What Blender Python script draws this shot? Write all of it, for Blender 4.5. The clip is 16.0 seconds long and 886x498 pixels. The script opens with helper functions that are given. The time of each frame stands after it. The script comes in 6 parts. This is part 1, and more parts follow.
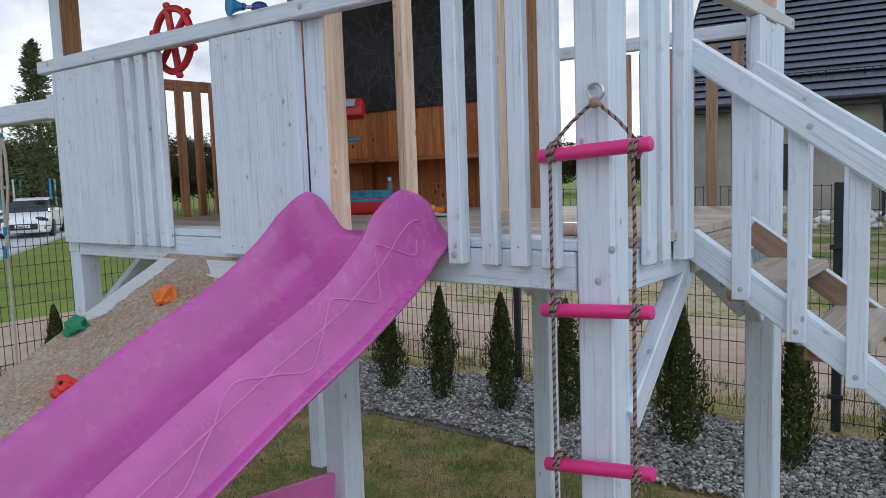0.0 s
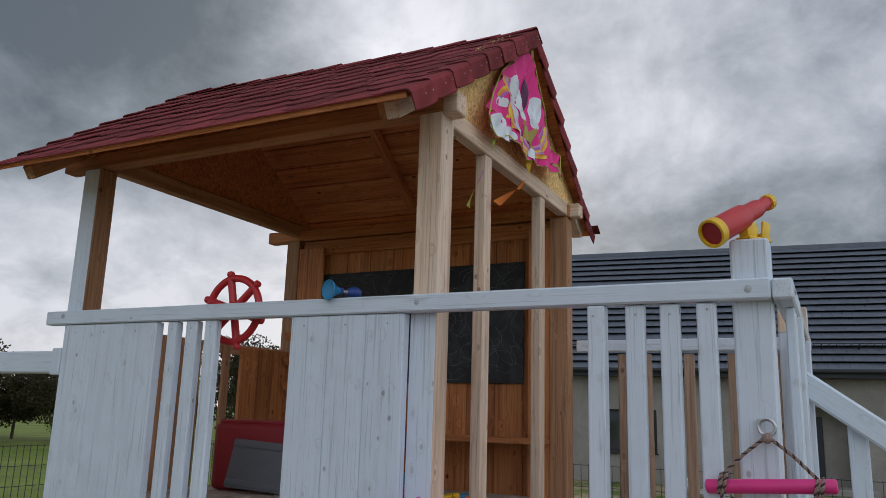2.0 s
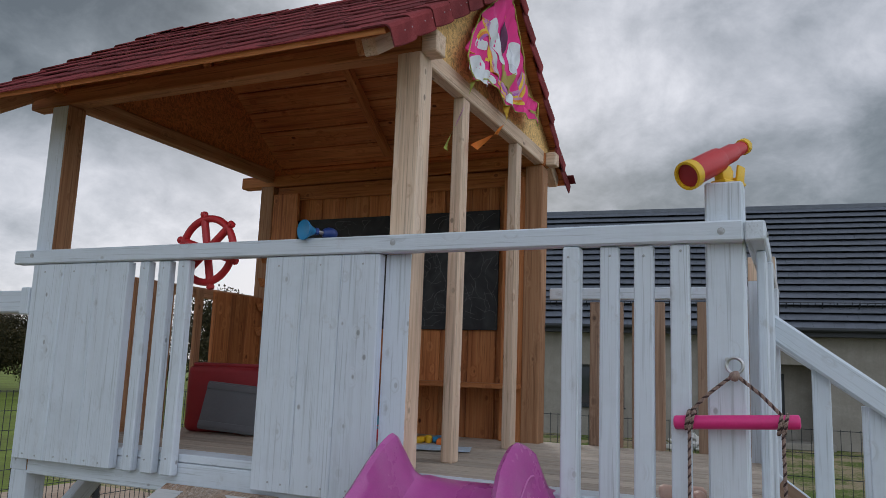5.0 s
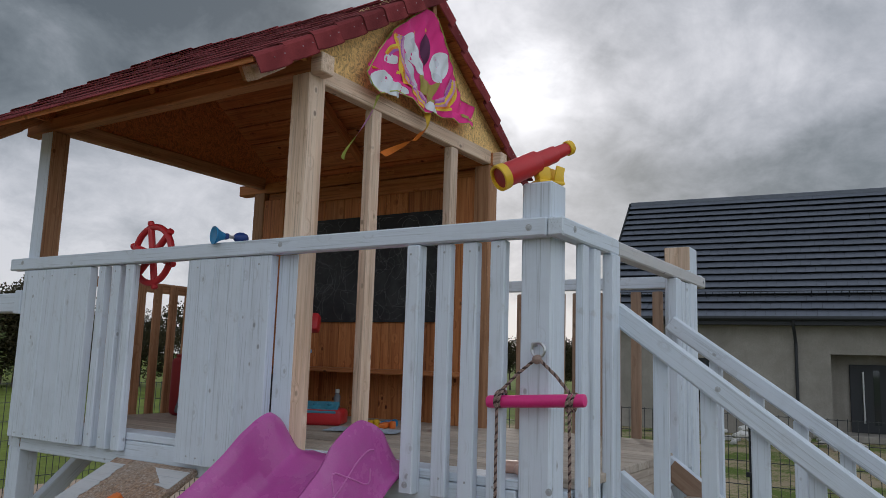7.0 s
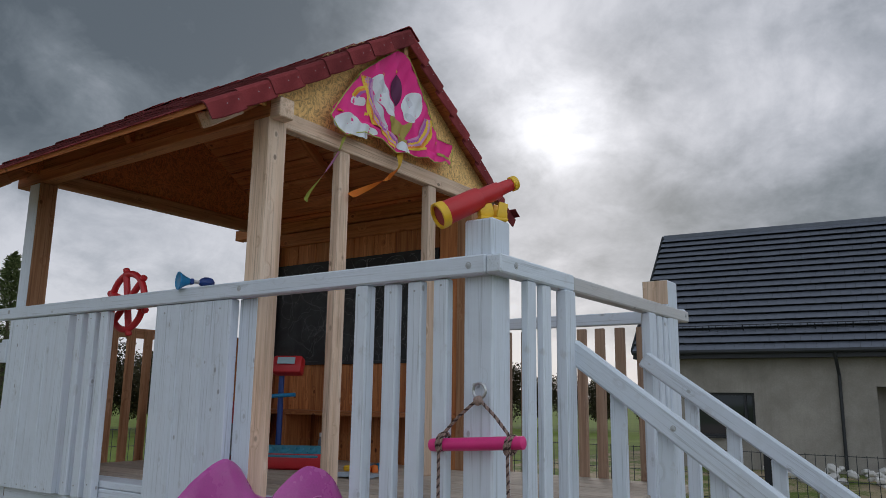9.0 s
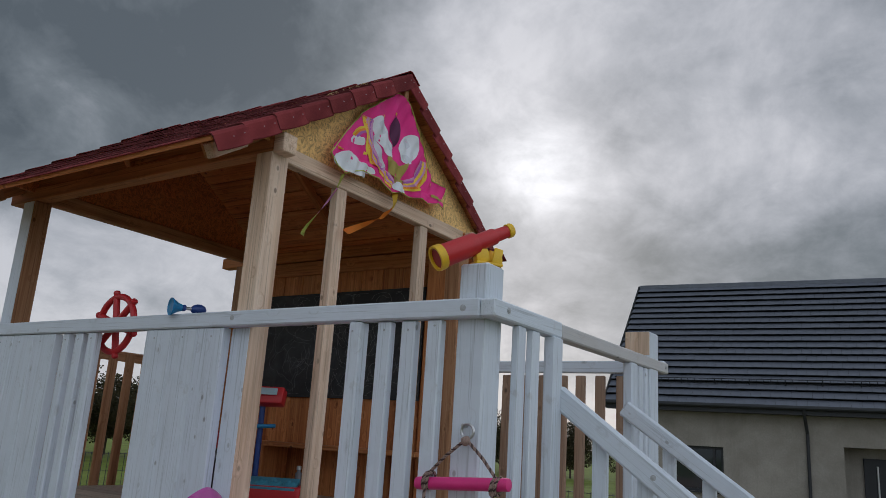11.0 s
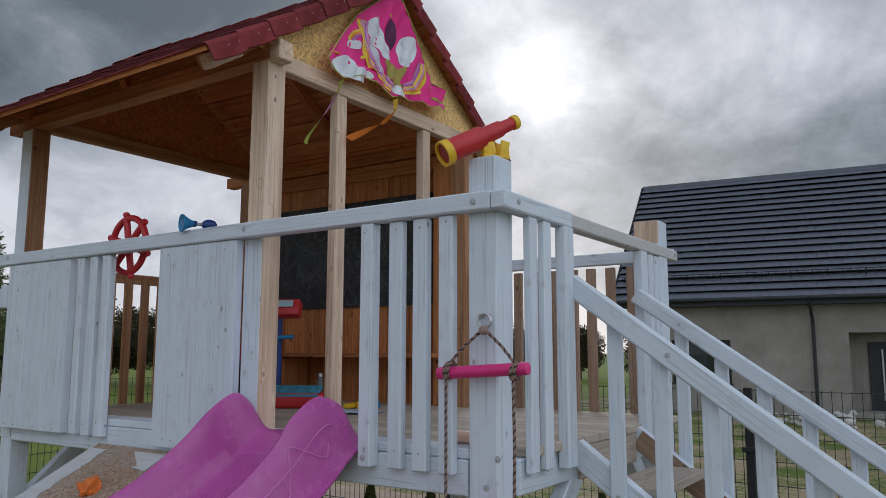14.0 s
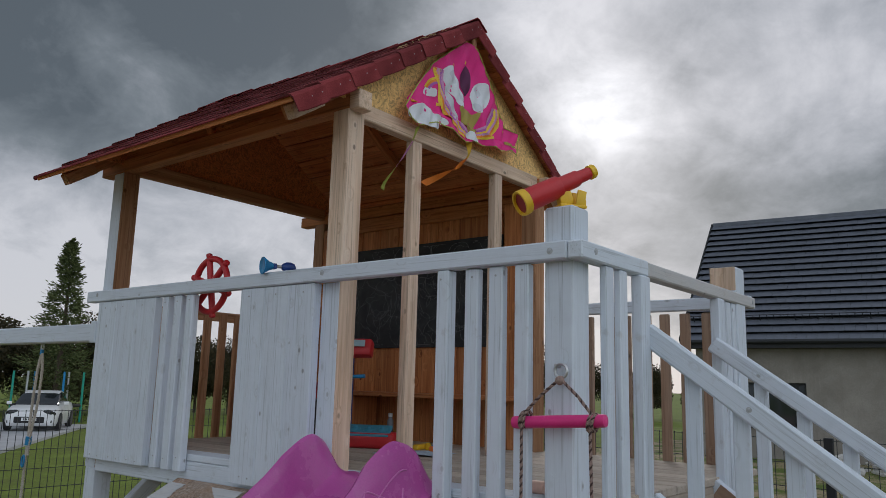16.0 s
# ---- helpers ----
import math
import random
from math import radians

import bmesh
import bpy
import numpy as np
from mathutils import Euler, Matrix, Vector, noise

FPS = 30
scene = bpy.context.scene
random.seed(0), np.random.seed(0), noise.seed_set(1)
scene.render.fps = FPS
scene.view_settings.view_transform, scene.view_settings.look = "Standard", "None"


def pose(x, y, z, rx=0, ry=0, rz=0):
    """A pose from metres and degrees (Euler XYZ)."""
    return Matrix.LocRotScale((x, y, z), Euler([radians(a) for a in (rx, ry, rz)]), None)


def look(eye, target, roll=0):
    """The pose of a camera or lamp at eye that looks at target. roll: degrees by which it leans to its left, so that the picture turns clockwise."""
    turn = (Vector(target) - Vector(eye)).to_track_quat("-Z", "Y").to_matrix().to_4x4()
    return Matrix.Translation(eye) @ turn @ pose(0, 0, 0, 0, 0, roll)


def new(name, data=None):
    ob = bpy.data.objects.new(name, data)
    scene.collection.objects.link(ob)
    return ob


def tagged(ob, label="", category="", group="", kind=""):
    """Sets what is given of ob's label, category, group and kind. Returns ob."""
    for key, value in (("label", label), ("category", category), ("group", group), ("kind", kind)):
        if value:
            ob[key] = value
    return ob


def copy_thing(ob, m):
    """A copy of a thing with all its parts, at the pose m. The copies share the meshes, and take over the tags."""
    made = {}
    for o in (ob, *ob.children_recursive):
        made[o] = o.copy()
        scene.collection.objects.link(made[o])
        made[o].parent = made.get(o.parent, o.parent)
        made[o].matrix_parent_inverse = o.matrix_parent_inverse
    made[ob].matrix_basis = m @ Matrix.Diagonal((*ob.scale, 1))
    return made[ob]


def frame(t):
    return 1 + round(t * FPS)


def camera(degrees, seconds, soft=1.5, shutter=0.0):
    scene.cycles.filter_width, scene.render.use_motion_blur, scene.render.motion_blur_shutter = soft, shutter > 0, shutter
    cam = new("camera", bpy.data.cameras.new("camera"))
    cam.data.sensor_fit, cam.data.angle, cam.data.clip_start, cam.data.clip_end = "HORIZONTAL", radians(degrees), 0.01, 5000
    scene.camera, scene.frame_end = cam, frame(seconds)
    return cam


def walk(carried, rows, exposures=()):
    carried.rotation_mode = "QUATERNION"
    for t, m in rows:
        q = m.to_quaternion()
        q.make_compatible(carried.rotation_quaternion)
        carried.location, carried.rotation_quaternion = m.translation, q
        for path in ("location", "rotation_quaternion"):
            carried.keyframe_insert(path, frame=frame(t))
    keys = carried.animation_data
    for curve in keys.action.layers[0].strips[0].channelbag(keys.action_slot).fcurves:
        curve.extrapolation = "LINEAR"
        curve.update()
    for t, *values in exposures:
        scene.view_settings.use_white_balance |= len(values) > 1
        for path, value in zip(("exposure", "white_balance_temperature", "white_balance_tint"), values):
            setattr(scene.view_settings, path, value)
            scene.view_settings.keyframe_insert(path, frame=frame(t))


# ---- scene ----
cam = camera(60.1, 16.0, soft=0.55)
PATH = [
    (0, (0.889, -1.726, 1.904), (-0.327, -0.151, 1.703), -2.0),
    (0.5, (0.727, -1.879, 1.932), (-0.446, -0.264, 1.802), -2.4),
    (1, (0.506, -1.866, 1.981), (-0.476, -0.126, 2.057), -2.2),
    (1.5, (0.326, -1.906, 2.013), (-0.628, -0.156, 2.179), 0.5),
    (2, (0.209, -2.123, 2.092), (-0.678, -0.38, 2.511), 1.7),
    (2.5, (0.153, -2.232, 2.079), (-0.703, -0.48, 2.52), 2.8),
    (3, (0.119, -2.222, 2.059), (-0.742, -0.472, 2.502), 3.4),
    (3.5, (0.102, -2.196, 2.063), (-0.759, -0.443, 2.495), 3.7),
    (4, (0.092, -2.186, 2.058), (-0.764, -0.422, 2.454), 3.7),
    (4.5, (0.106, -2.154, 2.044), (-0.711, -0.361, 2.386), 2.5),
    (6.8, (0.905, -1.997, 2.049), (-0.124, -0.301, 2.306), 1.4),
    (7, (0.977, -1.981, 2.044), (-0.088, -0.313, 2.332), 1.8),
    (7.5, (1.146, -1.82, 2.023), (0.009, -0.21, 2.357), 2.0),
    (8, (1.229, -1.665, 2.016), (0.09, -0.054, 2.345), 1.7),
    (8.5, (1.231, -1.682, 2.038), (0.084, -0.078, 2.37), 0.7),
    (9, (1.191, -1.804, 2.057), (0.053, -0.206, 2.442), 0.8),
    (11.5, (1.183, -1.89, 2.049), (0.107, -0.275, 2.533), 3.9),
    (12, (1.217, -1.886, 2.009), (0.124, -0.248, 2.361), 2.1),
    (12.5, (1.199, -1.875, 1.989), (0.101, -0.214, 2.186), 1.2),
    (13, (1.193, -1.911, 1.981), (0.081, -0.259, 2.163), 0.8),
    (13.5, (1.193, -1.893, 1.984), (0.082, -0.242, 2.179), 0.7),
    (14, (1.167, -1.897, 1.995), (0.062, -0.252, 2.261), 0.1),
    (14.5, (1.166, -1.917, 2.048), (0.028, -0.312, 2.408), -0.4),
    (15, (1.146, -1.956, 2.051), (-0.073, -0.419, 2.442), 0.2),
    (15.5, (1.136, -1.959, 2.047), (-0.082, -0.428, 2.464), 1.1),
    (16, (1.154, -1.949, 2.032), (-0.076, -0.413, 2.383), 1.5),
]
EXPOSURES = [(t, e, k, 13) for t, e, k in ((0.0, 0.30, 6050), (0.5, 0.27, 6050), (1.0, 0.20, 6100), (1.5, 0.12, 6150), (2.0, -0.21, 6250), (2.5, -0.29, 6250), (4.0, -0.30, 6250), (4.5, -0.15, 6250), (7.0, -0.32, 6300), (9.0, -0.38, 6250), (11.5, -0.52, 6300), (12.0, -0.44, 6200), (12.5, -0.13, 6150), (13.5, -0.15, 6150), (14.5, -0.38, 6250), (16.0, -0.45, 6300))]
walk(cam, [(t, look(eye, target, roll)) for t, eye, target, roll in PATH], EXPOSURES)

# ---- sky and sun ----
SUN_AZ, SUN_EL = radians(27), radians(20)      # degrees left of +y, and above the horizon
sun_dir = Vector((-math.sin(SUN_AZ) * math.cos(SUN_EL), math.cos(SUN_AZ) * math.cos(SUN_EL), math.sin(SUN_EL)))


class Nodes:
    """Short calls for building a node tree."""

    def __init__(self, tree):
        self.tree = tree
        tree.nodes.clear()

    def add(self, kind, **kw):
        n = self.tree.nodes.new(kind)
        for k, v in kw.items():
            if k in n.inputs:
                n.inputs[k].default_value = v
            else:
                setattr(n, k, v)
        return n

    def link(self, a, b):
        self.tree.links.new(a, b)
        return a

    def math(self, op, a, b=0.0, c=0.0, clamp=False):
        n = self.tree.nodes.new("ShaderNodeMath")
        n.operation, n.use_clamp = op, clamp
        for i, v in enumerate((a, b, c)):
            if isinstance(v, (int, float)):
                n.inputs[i].default_value = v
            else:
                self.link(v, n.inputs[i])
        return n.outputs[0]

    def vmath(self, op, a, b):
        n = self.tree.nodes.new("ShaderNodeVectorMath")
        n.operation = op
        for i, v in enumerate((a, b)):
            if isinstance(v, (tuple, list, Vector)):
                n.inputs[i].default_value = tuple(v)
            else:
                self.link(v, n.inputs[i])
        return n.outputs[1] if op == "DOT_PRODUCT" else n.outputs[0]

    def ramp(self, fac, stops, interp="LINEAR"):
        n = self.tree.nodes.new("ShaderNodeValToRGB")
        n.color_ramp.interpolation = interp
        els = n.color_ramp.elements
        while len(els) < len(stops):
            els.new(0.5)
        for e, (p, c) in zip(els, stops):
            e.position = p
            e.color = (c, c, c, 1) if isinstance(c, (int, float)) else (*c, 1)
        self.link(fac, n.inputs[0])
        return n.outputs[0]

    def mix(self, fac, a, b, mode="MIX"):
        n = self.tree.nodes.new("ShaderNodeMix")
        n.data_type, n.blend_type = "RGBA", mode
        for sock, v in ((n.inputs[0], fac), (n.inputs[6], a), (n.inputs[7], b)):
            if isinstance(v, (int, float)):
                sock.default_value = v
            elif isinstance(v, (tuple, list)):
                sock.default_value = (*v, 1)
            else:
                self.link(v, sock)
        return n.outputs[2]

    def noise(self, vec, scale, detail=4, rough=0.55, dist=0.0):
        n = self.add("ShaderNodeTexNoise", Scale=scale, Detail=detail, Roughness=rough, Distortion=dist)
        self.link(vec, n.inputs["Vector"])
        return n.outputs["Fac"]

    def scaled(self, vec, s, offset=None):
        v = self.vmath("MULTIPLY", vec, s)
        return self.vmath("ADD", v, offset) if offset is not None else v


def make_world():
    world = bpy.data.worlds.new("sky")
    scene.world = world
    world.use_nodes = True
    n = Nodes(world.node_tree)
    way = n.add("ShaderNodeTexCoord").outputs["Generated"]
    sep = n.add("ShaderNodeSeparateXYZ")
    n.link(way, sep.inputs[0])
    up = n.math("MAXIMUM", sep.outputs[2], 0.0)
    # a flat layer of cloud seen in perspective
    depth = n.math("ADD", up, 0.55)
    flat = n.add("ShaderNodeCombineXYZ")
    n.link(n.math("DIVIDE", sep.outputs[0], depth), flat.inputs[0])
    n.link(n.math("DIVIDE", sep.outputs[1], depth), flat.inputs[1])
    big = n.noise(n.scaled(flat.outputs[0], (1, 1, 1), (SKY_SHIFT[0], SKY_SHIFT[1], 0.0)), 1.25, 3, 0.5, 0.3)
    fine = n.noise(n.scaled(flat.outputs[0], (1, 1, 1), (4.1, 2.2, 0.7)), 3.4, 7, 0.58, 0.35)
    lump = n.noise(n.scaled(flat.outputs[0], (1, 1, 1), (1.3, 7.9, 2.2)), 8.5, 6, 0.62, 0.3)
    body = n.math("ADD", n.math("ADD", n.math("MULTIPLY", big, 0.42), n.math("MULTIPLY", fine, 0.55)), n.math("MULTIPLY", lump, 0.30))
    body = n.math("ADD", n.math("MULTIPLY", n.math("SUBTRACT", body, 0.635), 1.9), 0.505)
    # thin cloud round the sun, heavy cloud away from it
    near = n.vmath("DOT_PRODUCT", way, sun_dir)
    glow = n.math("MULTIPLY", n.math("MAXIMUM", near, 0.0), 1.0)
    lit = Vector((-math.sin(radians(30)) * math.cos(radians(29)), math.cos(radians(30)) * math.cos(radians(29)), math.sin(radians(29))))
    thin = n.math("POWER", n.math("MAXIMUM", n.vmath("DOT_PRODUCT", way, lit), 0.0), 26.0)
    west = n.vmath("DOT_PRODUCT", way, Vector((-0.80, 0.42, 0.42)))
    bank = n.vmath("DOT_PRODUCT", way, Vector((-0.85, 0.31, 0.42)))
    rim = n.math("ADD", up, n.math("MULTIPLY", n.math("SUBTRACT", fine, 0.5), 0.30))
    heavy = n.math("MULTIPLY", n.math("POWER", n.math("MAXIMUM", bank, 0.0), 6.0), n.math("MULTIPLY", n.math("SUBTRACT", rim, 0.215), 11.0, clamp=True))
    east = n.math("POWER", n.math("MAXIMUM", n.vmath("DOT_PRODUCT", way, Vector((0.10, 0.90, 0.42))), 0.0), 8.0)
    value = n.math("ADD", body, n.math("ADD", n.math("MULTIPLY", thin, 0.40), n.math("MULTIPLY", east, 0.03)))
    value = n.math("SUBTRACT", value, n.math("MULTIPLY", heavy, 0.48))
    low = n.math("POWER", n.math("SUBTRACT", 1.0, n.math("MINIMUM", up, 1.0)), 9.0)
    value = n.math("ADD", value, n.math("MULTIPLY", n.math("MULTIPLY", low, n.math("MULTIPLY", west, 1.3, clamp=True)), 0.52))
    # grey haze low over the fields ahead, with a bright strip at the horizon
    ahead = n.math("MULTIPLY", n.math("SUBTRACT", n.vmath("DOT_PRODUCT", way, Vector((0.05, 1.0, 0.0))), 0.72), 6.0, clamp=True)
    haze = n.math("MULTIPLY", n.ramp(up, [(0.05, 0.0), (0.085, 1.0), (0.19, 0.9), (0.36, 0.0)], "EASE"), ahead)
    value = n.math("SUBTRACT", value, n.math("MULTIPLY", haze, 0.30))
    gap = n.math("MULTIPLY", n.ramp(rim, [(0.17, 1.0), (0.27, 0.0)], "EASE"), n.math("MULTIPLY", west, 1.3, clamp=True))
    value = n.math("ADD", value, n.math("MULTIPLY", gap, 0.15))
    cloud = n.ramp(value, [(0.15, (0.128, 0.152, 0.162)), (0.34, (0.228, 0.258, 0.268)), (0.46, (0.345, 0.372, 0.385)), (0.56, (0.46, 0.483, 0.497)), (0.68, (0.60, 0.615, 0.625)), (0.85, (0.82, 0.82, 0.815))])
    disc = n.math("MULTIPLY", n.math("POWER", glow, 620.0), n.math("ADD", n.math("MULTIPLY", lump, 1.3), 0.15))
    halo = n.math("MULTIPLY", n.math("POWER", glow, 45.0), n.math("MULTIPLY", n.math("SUBTRACT", fine, 0.30, clamp=True), 0.8))
    cloud = n.mix(1.0, cloud, n.ramp(n.math("ADD", disc, halo), [(0.0, (0, 0, 0)), (1.0, (1.0, 0.98, 0.93))]), "ADD")
    # fill added to the unseen sky, right and behind, to brighten facade and gable
    away = n.vmath("DOT_PRODUCT", way, Vector((0.86, -0.49, 0.14)))
    back = n.math("MULTIPLY", n.math("ADD", away, 0.05), 1.25, clamp=True)
    cloud = n.vscale(cloud, back)
    sky = n.add("ShaderNodeTexSky", sky_type="NISHITA", sun_disc=False, sun_elevation=SUN_EL, sun_rotation=-SUN_AZ)
    skyv = n.mix(1.0, sky.outputs[0], (0.1, 0.1, 0.1), "MULTIPLY")
    total = n.mix(0.93, skyv, cloud)
    bg = n.add("ShaderNodeBackground", Strength=SKY)
    n.link(total, bg.inputs[0])
    out = n.add("ShaderNodeOutputWorld")
    n.link(bg.outputs[0], out.inputs[0])


def vscale(self, col, fac):
    """col times (1 + (BACK - 1) * fac), slightly blue."""
    k = self.math("ADD", self.math("MULTIPLY", fac, BACK - 1.0), 1.0)
    c = self.add("ShaderNodeCombineXYZ")
    self.link(k, c.inputs[0])
    self.link(self.math("MULTIPLY", k, 1.02), c.inputs[1])
    self.link(self.math("MULTIPLY", k, 1.06), c.inputs[2])
    return self.vmath("MULTIPLY", col, c.outputs[0])


Nodes.vscale = vscale
SKY, BACK, SKY_SHIFT = 1.0, 2.75, (3.7, 1.3)
make_world()
sun = new("sun", bpy.data.lights.new("sun", "SUN"))
sun.data.energy, sun.data.angle, sun.data.color = 0.9, radians(12), (1.0, 0.95, 0.88)
sun.matrix_basis = look(sun_dir * 30, (0, 0, 0))

# ---- materials ----


def start(name):
    m = bpy.data.materials.new(name)
    m.use_nodes = True
    n = Nodes(m.node_tree)
    b = n.add("ShaderNodeBsdfPrincipled")
    out = n.add("ShaderNodeOutputMaterial")
    n.link(b.outputs[0], out.inputs[0])
    return m, n, b


def bump(n, b, height, strength, distance=0.004):
    k = n.add("ShaderNodeBump", Strength=strength, Distance=distance)
    n.link(height, k.inputs["Height"])
    n.link(k.outputs[0], b.inputs["Normal"])


def wood(name, dark, mid, light, rough=0.7, knots=0.7, paint=0.0, paint_col=(0.8, 0.8, 0.8), grain=1.0, grey=0.0):
    """Sawn wood with its grain along the local x axis; paint: how far a thin white coat covers it."""
    m, n, b = start(name)
    at = n.add("ShaderNodeTexCoord").outputs["Object"]
    rnd = n.add("ShaderNodeObjectInfo").outputs["Random"]
    off = n.add("ShaderNodeCombineXYZ")
    for i, k in enumerate((37.0, 11.0, 23.0)):
        n.link(n.math("MULTIPLY", rnd, k), off.inputs[i])
    p = n.vmath("ADD", at, off.outputs[0])
    # knots pull the grain aside
    vor = n.add("ShaderNodeTexVoronoi", Scale=1.0, Randomness=1.0)
    n.link(n.scaled(p, (10.0, 15.0, 15.0)), vor.inputs["Vector"])
    patchy = n.ramp(n.noise(n.scaled(p, (3.0, 6.0, 6.0)), 1.0, 1), [(0.40, 0.15), (0.62, 1.0)])
    knot = n.math("MULTIPLY", n.ramp(vor.outputs["Distance"], [(0.055, 1.0), (0.115, 0.0)] if paint else [(0.09, 1.0), (0.15, 0.0)], "EASE"), patchy)
    ring = n.ramp(vor.outputs["Distance"], [(0.05, 1.0), (0.42, 0.0)], "EASE")
    warp = n.noise(n.scaled(p, (1.6, 7.0, 7.0)), 1.0, 2, 0.5)
    bands = n.noise(n.scaled(n.vmath("ADD", p, n.scaled(n.vmath("MULTIPLY", ring, (0.0, 0.03, 0.03)), (1, 1, 1))), (1.4, 42.0, 42.0)), 1.0, 4, 0.6, 0.4)
    fibre = n.noise(n.scaled(p, (9.0, 260.0, 260.0)), 1.0, 2, 0.6)
    tone = n.math("ADD", n.math("MULTIPLY", bands, 0.7), n.math("MULTIPLY", warp, 0.3))
    col = n.ramp(tone, [(0.32, dark), (0.5, mid), (0.68, light)])
    col = n.mix(n.math("MULTIPLY", fibre, 0.35 * grain), col, dark)
    col = n.mix(n.math("MULTIPLY", knot, knots), col, tuple(c * 0.4 for c in dark))
    if not paint:
        line = n.noise(n.scaled(p, (3.2, 150.0, 150.0)), 1.0, 3, 0.6, 0.3)
        col = n.mix(n.math("MULTIPLY", n.ramp(line, [(0.32, 1.0), (0.46, 0.0)]), 0.62), col, tuple(c * 0.6 for c in dark))
    shade = n.math("ADD", n.math("MULTIPLY", rnd, 0.3), 0.83)
    tint = n.add("ShaderNodeCombineXYZ")
    for i in range(3):
        n.link(shade, tint.inputs[i])
    if grey:
        worn = n.noise(n.scaled(at, (2.0, 6.0, 6.0)), 1.0, 5, 0.6)
        col = n.mix(n.math("MULTIPLY", n.ramp(worn, [(0.35, 0.0), (0.65, 1.0)]), grey), col, (0.36, 0.34, 0.31))
    col = n.vmath("MULTIPLY", col, tint.outputs[0])
    if paint:
        thin = n.noise(n.scaled(p, (2.5, 30.0, 30.0)), 1.0, 5, 0.6)
        worn = n.noise(at, 9.0, 6, 0.65)
        cover = n.math("SUBTRACT", paint, n.math("MULTIPLY", n.ramp(thin, [(0.45, 0.0), (0.72, 1.0)]), 0.11))
        cover = n.math("SUBTRACT", cover, n.math("MULTIPLY", knot, 0.42))
        cover = n.math("SUBTRACT", cover, n.math("MULTIPLY", n.math("MULTIPLY", ring, n.ramp(bands, [(0.40, 1.0), (0.52, 0.0)])), 0.22))
        cover = n.math("SUBTRACT", cover, n.math("MULTIPLY", n.ramp(worn, [(0.66, 0.0), (0.72, 1.0)]), 0.28), clamp=True)
        tone2 = n.vmath("MULTIPLY", n.mix(n.noise(at, 3.0, 4), tuple(c * 0.93 for c in paint_col), paint_col), n.mix(rnd, (0.95, 0.95, 0.96), (1, 1, 1)))
        col = n.mix(cover, n.mix(0.55, col, (0.42, 0.42, 0.42)), tone2)
        col = n.mix(n.math("MULTIPLY", knot, 0.70), col, (0.24, 0.26, 0.27))
        line = n.noise(n.scaled(p, (3.2, 150.0, 150.0)), 1.0, 3, 0.6, 0.3)
        col = n.mix(n.math("MULTIPLY", n.ramp(line, [(0.31, 1.0), (0.44, 0.0)]), 0.50), col, (0.30, 0.34, 0.37))
        col = n.mix(n.math("MULTIPLY", n.ramp(bands, [(0.32, 1.0), (0.45, 0.0)]), 0.24), col, (0.42, 0.47, 0.51))
        col = n.mix(n.math("MULTIPLY", n.ramp(n.noise(n.scaled(p, (5.0, 3.0, 3.0)), 1.0, 5, 0.7), [(0.50, 0.0), (0.68, 1.0)]), 0.24), col, (0.48, 0.53, 0.57))
    n.link(col, b.inputs["Base Color"])
    b.inputs["Roughness"].default_value = rough
    n.link(n.math("ADD", n.math("MULTIPLY", bands, 0.2), rough - 0.1), b.inputs["Roughness"])
    b.inputs["Specular IOR Level"].default_value = 0.35
    bump(n, b, n.math("ADD", n.math("MULTIPLY", bands, 0.8), n.math("MULTIPLY", fibre, 0.4)), 0.6, 0.0025)
    return m


def plain(name, col, rough=0.5, metal=0.0, scale=14.0, vary=0.12, relief=0.08, spec=0.5, dirt=0.0, dirt_col=(0.3, 0.28, 0.25), fine=180.0):
    """One material with soft variation at two scales, dirt and fine relief."""
    m, n, b = start(name)
    at = n.add("ShaderNodeTexCoord").outputs["Object"]
    big = n.noise(at, scale, 5, 0.6)
    small = n.noise(at, fine, 3, 0.6)
    tone = n.math("ADD", n.math("MULTIPLY", big, 0.65), n.math("MULTIPLY", small, 0.35))
    c = n.ramp(tone, [(0.3, tuple(v * (1 - vary) for v in col)), (0.7, tuple(min(1, v * (1 + vary)) for v in col))])
    if dirt:
        c = n.mix(n.math("MULTIPLY", n.ramp(n.noise(at, scale * 2.3, 6, 0.7), [(0.5, 0.0), (0.75, 1.0)]), dirt), c, dirt_col)
    n.link(c, b.inputs["Base Color"])
    n.link(n.math("ADD", n.math("MULTIPLY", big, 0.25), rough - 0.12), b.inputs["Roughness"])
    b.inputs["Metallic"].default_value = metal
    b.inputs["Specular IOR Level"].default_value = spec
    bump(n, b, small, relief, 0.002)
    return m


WHITE = wood("white_painted_wood", (0.20, 0.17, 0.14), (0.36, 0.32, 0.27), (0.50, 0.45, 0.38), 0.55, 0.8, 0.97, (0.725, 0.798, 0.885))
WORN_WHITE = wood("worn_white_paint", (0.26, 0.18, 0.12), (0.40, 0.29, 0.20), (0.50, 0.38, 0.28), 0.8, 0.3, 0.66, (0.76, 0.78, 0.80))
HALF_WHITE = wood("half_bare_white_wood", (0.36, 0.24, 0.15), (0.56, 0.42, 0.30), (0.68, 0.54, 0.42), 0.7, 0.6, 0.50, (0.74, 0.78, 0.82))
RAW = wood("larch_wood", (0.29, 0.130, 0.058), (0.49, 0.26, 0.135), (0.62, 0.365, 0.21), 0.7, 0.85)
GREY_LARCH = wood("weathered_larch", (0.24, 0.135, 0.085), (0.42, 0.27, 0.18), (0.55, 0.39, 0.28), 0.75, 0.8, grey=0.2)
